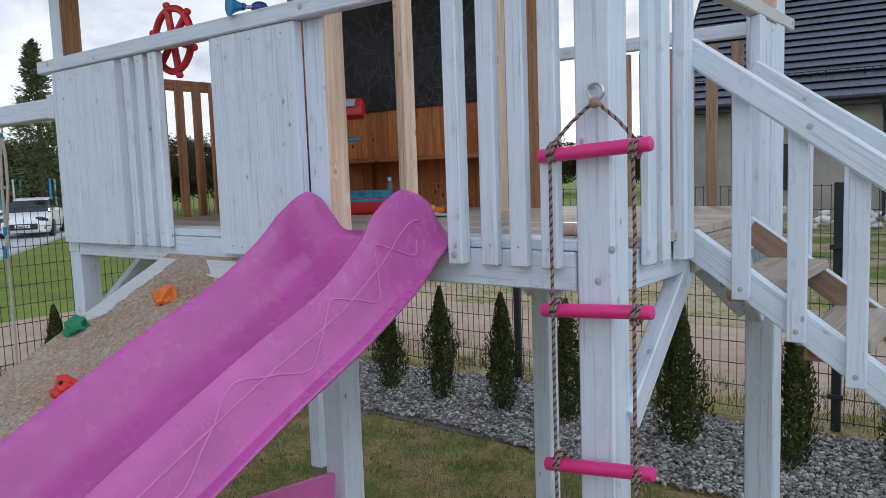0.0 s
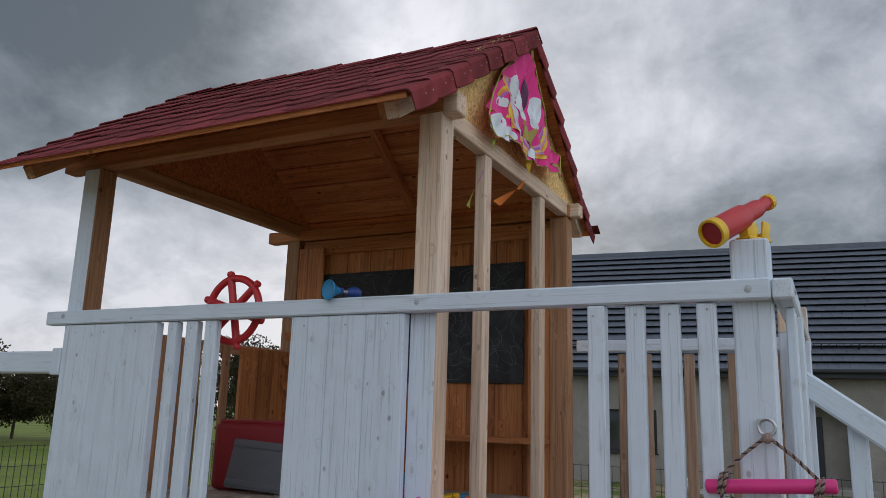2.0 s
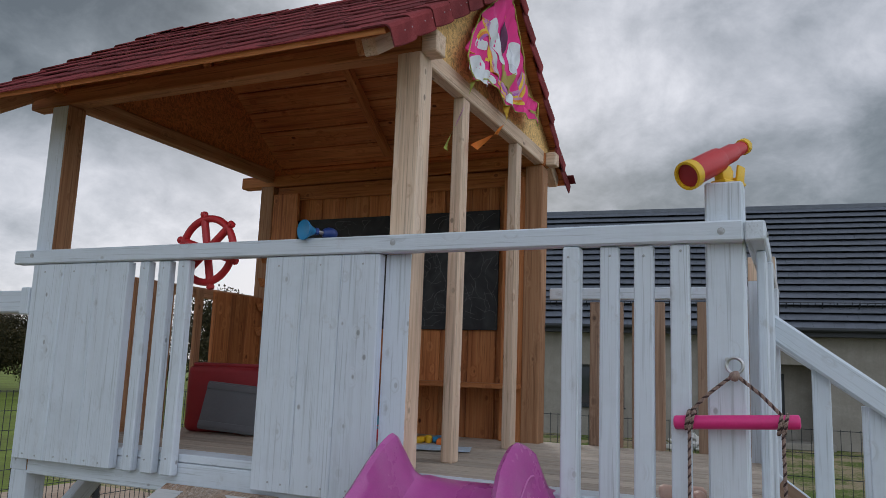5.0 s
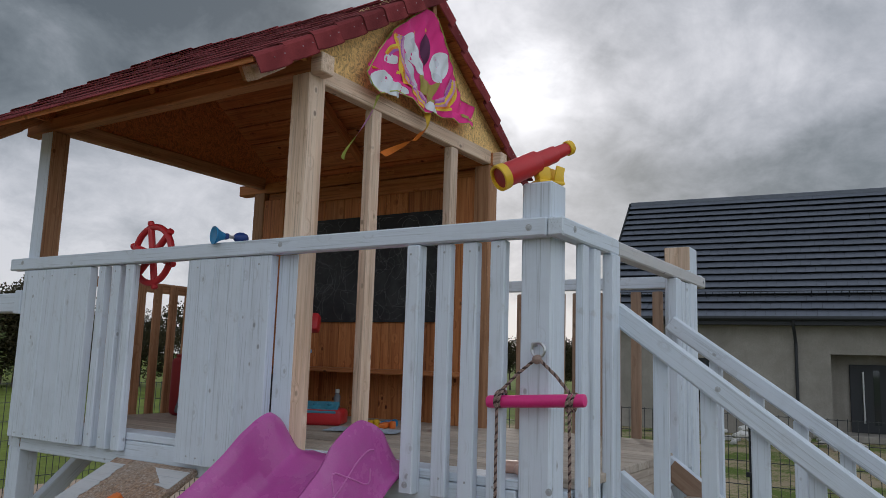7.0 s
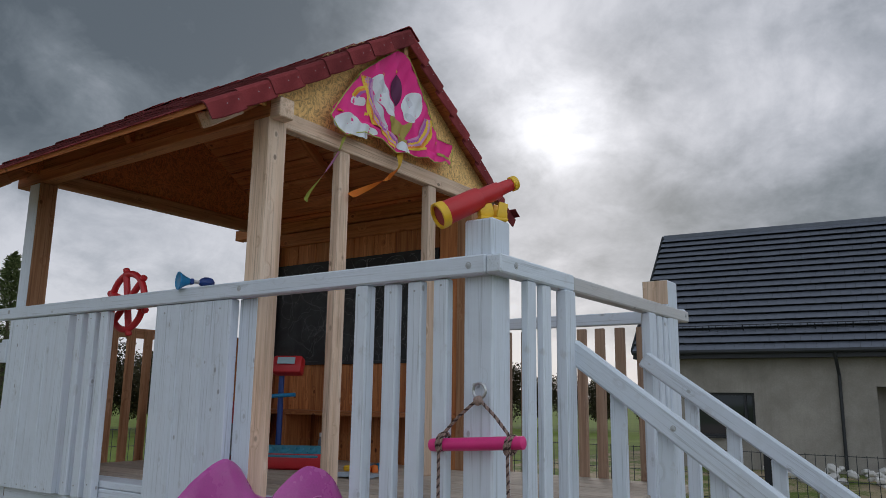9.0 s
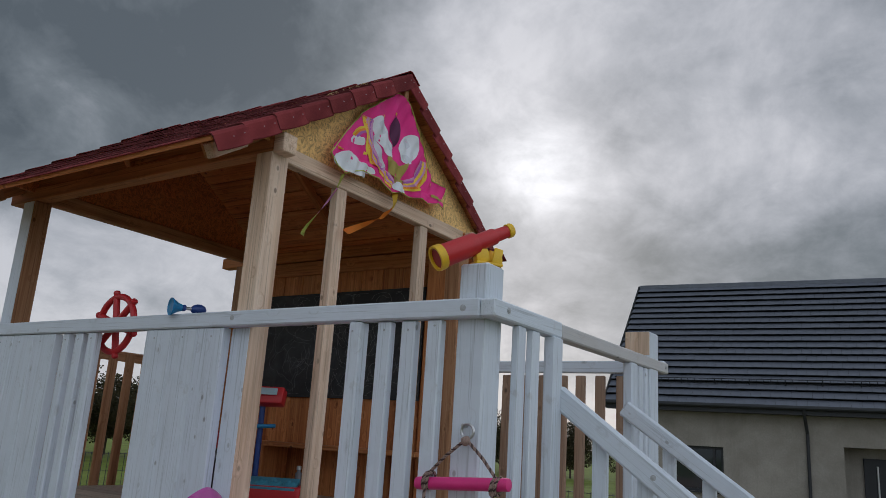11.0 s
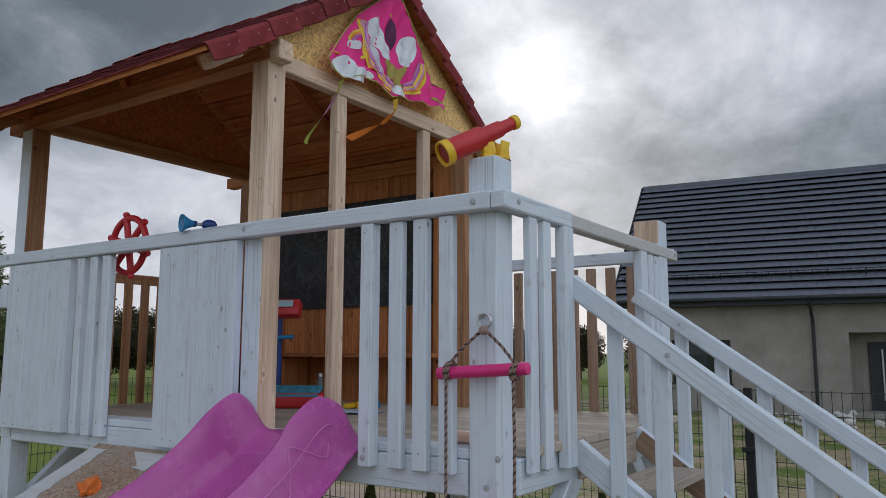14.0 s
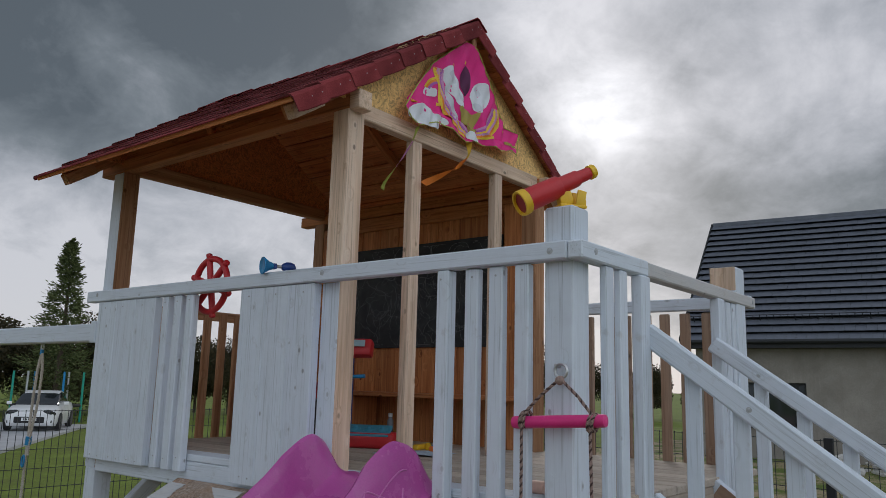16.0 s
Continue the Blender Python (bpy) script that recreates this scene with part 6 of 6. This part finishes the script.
def cloth(outline, lift, step=0.02):
    """A patch of cloth cut to an outline in the gable's plane, following the cloth's folds."""
    bm = bmesh.new()
    ys, zs = [p[0] for p in outline], [p[1] for p in outline]
    f = bm.faces.new([bm.verts.new((0, y, z)) for y, z in outline])
    bmesh.ops.triangulate(bm, faces=[f])
    for k in range(int((max(ys) - min(ys)) / step) + 1):
        geom = bm.verts[:] + bm.edges[:] + bm.faces[:]
        bmesh.ops.bisect_plane(bm, geom=geom, plane_co=(0, min(ys) + k * step, 0), plane_no=(0, 1, 0))
    for k in range(int((max(zs) - min(zs)) / step) + 1):
        geom = bm.verts[:] + bm.edges[:] + bm.faces[:]
        bmesh.ops.bisect_plane(bm, geom=geom, plane_co=(0, 0, min(zs) + k * step), plane_no=(0, 0, 1))
    for v in bm.verts:
        v.co = kite_point(v.co.y, v.co.z) + Vector((lift, 0, 0))
    return bm


def cloth_mat(name, col):
    m = plain(name, col, 0.55, 0, 20, 0.08, 0.1, 0.3)
    return m


K_PINK = cloth_mat("pink_cloth", (0.80, 0.03, 0.26))
K_WHITE = cloth_mat("white_cloth", (0.72, 0.75, 0.80))
K_YELLOW = cloth_mat("yellow_cloth", (0.80, 0.55, 0.05))
K_ORANGE = cloth_mat("orange_cloth", (0.80, 0.26, 0.03))
K_PURPLE = cloth_mat("purple_cloth", (0.42, 0.12, 0.45))
K_LIME = cloth_mat("lime_binding", (0.45, 0.50, 0.10))
K_OLIVE = cloth_mat("olive_cloth", (0.38, 0.30, 0.07))
K_DARK = cloth_mat("dark_cloth", (0.10, 0.015, 0.07))
K_GREY = cloth_mat("grey_cloth", (0.60, 0.62, 0.68))
K_MAUVE = cloth_mat("mauve_cloth", (0.62, 0.30, 0.52))
OUT = [(0.704, 3.608), (0.592, 3.518), (0.483, 3.424), (0.368, 3.281), (0.267, 3.154), (0.320, 3.118), (0.376, 3.104), (0.430, 3.128), (0.487, 3.150), (0.540, 3.146), (0.586, 3.148), (0.650, 3.128), (0.704, 3.120), (0.770, 3.138), (0.844, 3.140), (0.920, 3.155), (0.984, 3.150), (1.050, 3.168), (1.107, 3.156), (1.141, 3.277), (1.030, 3.282), (0.979, 3.346), (0.920, 3.414), (0.832, 3.542), (0.776, 3.592)]
part("sail", cloth(OUT, 0.0), K_PINK, kite, "slack pink cloth", None, True)
binding = [kite_point(y, z) + Vector((0.003, 0, 0)) for y, z in OUT]
part("binding", tube_bm(binding, 0.0026, 6, True), K_LIME, kite, "lime green edge binding", None, True)


def blob(y, z, w, h, turn, n=20, wob=0.0, seed=0):
    out = []
    for i in range(n):
        t = 2 * math.pi * i / n
        k = 1 + wob * math.sin(t * 4 + seed)
        a, b = math.cos(t) * w * k, math.sin(t) * h * k
        out.append((y + a * math.cos(turn) - b * math.sin(turn), z + a * math.sin(turn) + b * math.cos(turn)))
    return out


def band(pts, w0, w1):
    """An outline round a bent stripe."""
    p = smooth_path(pts, 14)
    lft, rgt = [], []
    for i in range(len(p)):
        d = p[min(i + 1, len(p) - 1)] - p[max(i - 1, 0)]
        nrm = np.array((-d[1], d[0])) / np.linalg.norm(d)
        w = w0 + (w1 - w0) * i / (len(p) - 1)
        lft.append(tuple(p[i] + nrm * w))
        rgt.append(tuple(p[i] - nrm * w))
    return lft + rgt[::-1]


def cloud(y, z, w, h):
    """A puffy flat-bottomed outline."""
    return [(y + w * math.cos(t), z + (h * (0.75 + 0.25 * abs(math.sin(t * 2.5))) * math.sin(t) if t < math.pi else 0.35 * h * math.sin(t))) for t in np.linspace(0, 2 * math.pi, 40, endpoint=False)]


patches = [
    (cloud(0.405, 3.135, 0.110, 0.066), K_WHITE, 0.0016), (cloud(0.335, 3.132, 0.050, 0.040), K_WHITE, 0.0018), (cloud(0.500, 3.158, 0.055, 0.030), K_WHITE, 0.0019),
    (cloud(0.452, 3.272, 0.034, 0.034), K_WHITE, 0.0016), (cloud(1.04, 3.190, 0.045, 0.020), K_OLIVE, 0.0020), (cloud(0.745, 3.146, 0.050, 0.034), K_WHITE, 0.0030),
    ([(0.530, 3.390), (0.560, 3.432), (0.612, 3.452), (0.650, 3.405), (0.676, 3.372), (0.716, 3.330), (0.712, 3.296), (0.672, 3.276), (0.640, 3.282), (0.600, 3.318), (0.566, 3.345)], K_WHITE, 0.0018),
    ([(0.560, 3.345), (0.600, 3.312), (0.625, 3.262), (0.652, 3.215), (0.640, 3.205), (0.590, 3.270)], K_GREY, 0.0024),
    ([(0.575, 3.405), (0.610, 3.430), (0.632, 3.385), (0.605, 3.370)], K_GREY, 0.0024), ([(0.655, 3.345), (0.700, 3.322), (0.690, 3.296), (0.655, 3.312)], K_GREY, 0.0024),
    ([(0.745, 3.352), (0.768, 3.400), (0.822, 3.445), (0.868, 3.452), (0.895, 3.412), (0.880, 3.350), (0.840, 3.312), (0.800, 3.286), (0.760, 3.300)], K_WHITE, 0.0018),
    ([(0.775, 3.392), (0.815, 3.425), (0.838, 3.392), (0.800, 3.368)], K_GREY, 0.0024), ([(0.760, 3.318), (0.800, 3.330), (0.815, 3.305), (0.785, 3.290)], K_GREY, 0.0024),
    ([(0.690, 3.478), (0.735, 3.486), (0.748, 3.420), (0.728, 3.360), (0.706, 3.350), (0.668, 3.420)], K_DARK, 0.0040),
    ([(0.648, 3.268), (0.700, 3.282), (0.760, 3.268), (0.800, 3.292), (0.785, 3.225), (0.750, 3.165), (0.722, 3.150), (0.690, 3.190)], K_OLIVE, 0.0016),
]
for k, mat_ in enumerate((K_YELLOW, K_ORANGE, K_MAUVE, K_YELLOW, K_PURPLE, K_MAUVE)):
    # the two striped swags, stripe beside stripe
    d = 0.0155 * k
    patches.append((band([(0.497 + d * 0.55, 3.418 - d * 0.1), (0.487 + d * 0.8, 3.345), (0.515 + d * 0.9, 3.232 + d * 0.4), (0.600 + d * 0.5, 3.178 + d * 0.55), (0.688 + d * 0.2, 3.136 + d * 0.3)], 0.0078, 0.0050), mat_, 0.0025))
    patches.append((band([(0.962 - d * 0.6, 3.352 - d * 0.1), (0.968 - d * 0.9, 3.285), (0.925 - d * 0.6, 3.212 + d * 0.6), (0.860 - d * 0.3, 3.178 + d * 0.6), (0.778, 3.160 + d * 0.45)], 0.0082, 0.005), mat_, 0.0025))
for k, mat_ in enumerate((K_YELLOW, K_ORANGE, K_PURPLE)):
    d = 0.011 * k
    patches.append((band([(0.425 + d, 3.295), (0.445 + d, 3.330 - d * 0.4), (0.485 + d * 0.4, 3.352 - d)], 0.0055, 0.005), mat_, 0.0018))
for y, z in ((0.345, 3.205), (0.50, 3.235), (0.70, 3.50), (1.00, 3.25), (0.62, 3.46)):
    patches.append((blob(y, z, 0.008, 0.008, 0.3, 10, 0.4), K_YELLOW, 0.0018))
for outline, mat_, lift in patches:
    if len(outline) < 13:
        outline = [tuple(q) for q in smooth_path(outline[-1:] + outline + outline[:1], 44)[4:-4]]
    part("printed_patch", cloth(outline, lift, 0.014), mat_, kite, "", None, True)


def ribbon(pts, w, mats):
    """A fluttering two-coloured tail."""
    p = smooth_path(pts, 26)
    cuts = len(mats)
    for c, mat_ in enumerate(mats):
        bm = bmesh.new()
        prev = None
        for i in range(c * 25 // cuts, (c + 1) * 25 // cuts + 1):
            a = i * 0.35
            off = Vector((math.cos(a) * 0.5, math.sin(a * 0.7), math.sin(a) * 0.5)).normalized() * w
            q = Vector(p[i])
            pair = (bm.verts.new(q - off), bm.verts.new(q + off))
            if prev:
                bm.faces.new((prev[0], prev[1], pair[1], pair[0]))
            prev = pair
        bmesh.ops.solidify(bm, geom=bm.faces[:], thickness=0.0015)
        part("tail", bm, mat_, kite, "", None, True)


ribbon([(-0.86, 0.735, 3.13), (-0.855, 0.728, 3.065), (-0.865, 0.674, 3.005), (-0.872, 0.594, 2.953), (-0.875, 0.440, 2.868)], 0.015, [K_YELLOW, K_ORANGE, K_ORANGE])
ribbon([(-0.86, 0.377, 3.10), (-0.865, 0.365, 3.06), (-0.872, 0.345, 3.01), (-0.875, 0.279, 2.916), (-0.875, 0.21, 2.829), (-0.876, 0.192, 2.79)], 0.009, [K_LIME, K_MAUVE, K_LIME])

# ---- chalkboard ----
board = thing("chalkboard", (-1.73, 1.40, 2.24), "black chalkboard with faint white scribbles on the wooden wall", "chalkboard")
part("panel", box_bm(1.232, 0.010, 0.605, 0.002, 1), CHALK, board, "", pose(-1.752, 1.430, 2.5455))
r = random.Random(21)
for i in range(150):
    x, z, a = r.uniform(-2.25, -1.16), r.uniform(2.27, 2.82), r.random() * 6.28
    pts = []
    for k in range(r.randint(4, 10)):
        a += r.uniform(-0.9, 0.9)
        x, z = min(max(x + 0.028 * math.cos(a), -2.31), -1.14), min(max(z + 0.028 * math.sin(a), 2.26), 2.83)
        pts.append((x, 1.4245, z))
    part("chalk_stroke", tube_bm(pts, 0.0009, 4), CHALK_LINE, board)

# ---- toys on the deck ----
chest = thing("toy_chest", (-2.14, 0.72, DECK_Z), "dark red plastic toy bench with a leaning grey lid", "toy chest")
cm = Matrix.Translation((-2.14, 0.76, DECK_Z)) @ pose(0, 0, 0, 0, 0, 14)
part("body", box_bm(0.50, 0.14, 0.30, 0.03, 3), DARK_RED, chest, "", cm @ pose(0, 0.03, 0.15), True)
part("top_ledge", box_bm(0.46, 0.10, 0.02, 0.008, 2), DARK_RED, chest, "", cm @ pose(0.0, 0.03, 0.305), True)
lidm = cm @ pose(0.08, -0.105, 0.115, -14, 4, 0)
lid = part("lid", box_bm(0.40, 0.016, 0.215, 0.006, 2), GREY_PLASTIC, chest, "ribbed grey plastic lid", lidm, True)
for z in (-0.085, 0.085):
    part("lid_rib", box_bm(0.40, 0.024, 0.030, 0.006, 2), GREY_PLASTIC, lid, "", lidm @ pose(0, 0, z), True)
part("side_pocket", box_bm(0.12, 0.10, 0.22, 0.02, 2), BLACK, chest, "", cm @ pose(0.30, -0.0, 0.12), True)

console = thing("toy_console", (-1.62, 0.98, DECK_Z), "red and blue plastic play console with a small screen", "toy")
km = Matrix.Translation((-1.60, 0.90, DECK_Z)) @ pose(0, 0, 0, 0, 0, 28)
part("base", box_bm(0.34, 0.18, 0.075, 0.018, 3), RED, console, "red plastic base", km @ pose(0, 0, 0.0375), True)
top = part("control_panel", box_bm(0.29, 0.10, 0.018, 0.005, 2), TEAL, console, "teal control panel with four knobs", km @ pose(0, -0.045, 0.080, 28), True)
for i in range(4):
    part("knob", _lathe([(0.028, 0), (0.026, 0.006), (0.012, 0.010), (0.009, 0.018), (0.002, 0.019)], 16), TEAL, top, "", km @ pose(-0.105 + i * 0.070, -0.05, 0.088, 28), True)
part("pole", tube_bm([(-0.10, 0.05, 0.07), (-0.10, 0.05, 0.50)], 0.014, 12), NAVY, console, "dark blue pole", km, True)
part("cross_bar", tube_bm([(-0.16, 0.03, 0.34), (-0.02, 0.03, 0.35)], 0.010, 10), BLUE, console, "", km, True)
part("head", box_bm(0.15, 0.07, 0.09, 0.014, 2), RED, console, "red plastic head", km @ pose(-0.06, 0.03, 0.49, -18), True)
part("screen", box_bm(0.09, 0.006, 0.035, 0.002, 1), plain("pale_blue_screen", (0.35, 0.50, 0.55), 0.3), console, "pale blue screen", km @ pose(-0.06, -0.012, 0.515, -18))
bottle = thing("toy_bottle", (-1.52, 1.03, DECK_Z + 0.075), "small grey plastic bottle standing on the play console", "bottle")
part("flask", _lathe([(0.012, 0), (0.016, 0.003), (0.016, 0.055), (0.010, 0.065), (0.010, 0.075)], 16), GREY_PLASTIC, bottle, "", pose(-1.52, 1.00, DECK_Z + 0.0765), True)
part("cap", _lathe([(0.012, 0.0), (0.012, 0.016), (0.010, 0.018)], 14), STEEL, bottle, "", pose(-1.52, 1.00, DECK_Z + 0.150), True)
for (x, y, mat_, label) in ((-1.33, 1.02, YELLOW, "yellow plastic toy block on the deck"), (-1.28, 1.10, BLUE, "blue plastic toy piece on the deck"), (-1.22, 1.00, ORANGE, "orange plastic toy tool on the deck")):
    t = thing("toy_piece", (x, y, DECK_Z), label, "toy", "loose toys on the deck")
    part("block", box_bm(0.11, 0.035, 0.026, 0.008, 2), mat_, t, "", pose(x, y, DECK_Z + 0.014, 0, 0, 40 + x * 90), True)
    part("grip", _lathe([(0.014, 0), (0.016, 0.01), (0.014, 0.03), (0.008, 0.034)], 12), mat_, t, "", pose(x + 0.03, y + 0.02, DECK_Z + 0.0), True)
PEACH = plain("peach_plastic", (0.72, 0.46, 0.36), 0.45, 0, 30, 0.1)
t = thing("toy_piece", (-0.085, 0.115, DECK_Z), "peach-coloured plastic toy piece lying beside the corner post", "toy", "loose toys on the deck")
part("block", box_bm(0.125, 0.050, 0.036, 0.014, 3), PEACH, t, "", pose(-0.095, 0.12, DECK_Z + 0.018, 0, 0, 12), True)
part("grip", _lathe([(0.010, 0), (0.016, 0.008), (0.017, 0.020), (0.012, 0.034), (0.004, 0.038)], 14), PEACH, t, "", pose(-0.052, 0.085, DECK_Z + 0.016, 80, 0, 20), True)
sheet_toy = thing("play_mat", (-1.2, 0.86, DECK_Z), "small pale blue printed sheet lying on the deck", "mat")
bm = bmesh.new()
bmesh.ops.create_grid(bm, x_segments=12, y_segments=8, size=0.5, matrix=Matrix.Diagonal((0.34, 0.20, 1, 1)))
for v in bm.verts:
    v.co.z = 0.004 + 0.004 * noise.noise(v.co * 14)
bmesh.ops.solidify(bm, geom=bm.faces[:], thickness=0.001)
part("sheet", bm, plain("pale_blue_print", (0.42, 0.52, 0.62), 0.7, 0, 40, 0.35), sheet_toy, "", pose(-1.18, 0.80, DECK_Z + 0.003, 0, 0, 20), True)
for x, y, z in ((-2.505, 1.36, 2.64), (-2.505, 1.36, 2.505), (-2.505, 1.36, 2.37), (-2.505, 1.36, 2.235)):
    st = thing("corner_step", (x, y, z), "small wooden corner peg on the house post", "peg", "corner pegs")
    bm = bmesh.new()
    v = [bm.verts.new(p) for p in ((0, 0.02, 0), (0.09, 0.02, 0), (0, -0.07, 0), (0, 0.02, -0.045), (0.06, 0.02, -0.045), (0, -0.04, -0.045))]
    for q in ((0, 1, 2), (3, 5, 4), (0, 3, 4, 1), (1, 4, 5, 2), (2, 5, 3, 0)):
        bm.faces.new([v[k] for k in q])
    part("wedge", bm, ORANGE_WOOD, st, "", Matrix.Translation((x, y, z)))

# ---- swing rope ----
RX = -3.25
rope = thing("swing_rope", (RX, 0.02, 0.9), "pale twisted swing rope with blue clips under the beam", "rope")
part("hook", tube_bm([(RX + 0.016 * math.cos(t), 0.02, 2.188 + 0.018 * math.sin(t)) for t in np.linspace(0, 2 * math.pi, 20, endpoint=False)], 0.004, 8, True), STEEL, rope, "steel hook", None, True)
part("binding", tube_bm([(RX, 0.02, 2.172), (RX - 0.002, 0.02, 2.145)], 0.010, 10), BLUE, rope, "blue binding", None, True)
part("strand", twisted([(RX - 0.005, 0.02, 2.15), (RX - 0.030, 0.02, 2.06), (RX - 0.045, 0.02, 1.90), (RX - 0.050, 0.02, 1.60), (RX - 0.055, 0.02, 1.20), (RX - 0.07, 0.02, 0.6)], 0.008), PALE_ROPE, rope, "", None, True)
part("strand", twisted([(RX + 0.005, 0.02, 2.15), (RX + 0.026, 0.02, 2.06), (RX + 0.022, 0.02, 1.90), (RX - 0.028, 0.02, 1.70), (RX - 0.034, 0.02, 1.60)], 0.008), PALE_ROPE, rope, "", None, True)
part("binding", tube_bm([(RX - 0.038, 0.02, 1.70), (RX - 0.042, 0.02, 1.655)], 0.017, 10), BLUE, rope, "", None, True)
part("clip", tube_bm([(RX - 0.042 + 0.014 * math.cos(t), 0.004, 1.57 + 0.030 * math.sin(t)) for t in np.linspace(0, 2 * math.pi, 20, endpoint=False)], 0.005, 8, True), BLUE, rope, "", None, True)

# ---- pink plank beside the slide ----
pink = thing("pink_plank", (-0.95, -0.3, 0), "pink-painted plank fixed to the tower leg under the slide", "plank")
bar("plank", (-0.948, -0.005, 0.800), (-0.948, -0.75, 0.875), 0.024, 0.22, PINK_PAINT, pink)
upright("plank_leg", -0.975, -0.935, -0.79, -0.75, 0, 0.92, WHITE, pink)
bm = bmesh.new()
bmesh.ops.create_icosphere(bm, subdivisions=3, radius=0.05)
for v in bm.verts:
    v.co *= 1 + 0.3 * noise.noise(v.co * 30)
knob = part("hold", bm, BLUE_HOLD, pink, "blue resin hold", Matrix.Translation((-0.925, -0.36, 0.845)), True)
part("hold_bolt", _lathe([(0.012, 0), (0.012, 0.006), (0.004, 0.008)], 10), STEEL, knob, "", pose(-0.878, -0.37, 0.86, 0, 90, 0), True)

# ---- straw caught on the roof edge ----
straw = thing("straw_tuft", (-0.90, 0.30, 3.42), "wisp of dry straw caught on the roof edge", "straw")
bm = bmesh.new()
r = random.Random(6)
sd = SLOPES[0]
for i in range(14):
    t = r.uniform(0.42, 0.78)
    p = ridge + sd[1] * (sd[3] * (1 - t) * 0.75) + sd[2] * 0.016
    a = r.uniform(-1.0, 1.0)
    q = Vector((ROOF_R - 0.03 - r.random() * 0.05, p.y, p.z))
    d = sd[1] * math.cos(a) + Vector((math.sin(a), 0, 0)) + sd[2] * 0.12
    k = r.uniform(0.012, 0.03)
    tube_bm([q - d * k, q + sd[2] * 0.008, q + d * k], 0.0009, 4, bm=bm)
part("stalks", bm, plain("dry_straw", (0.55, 0.42, 0.20), 0.8), straw)
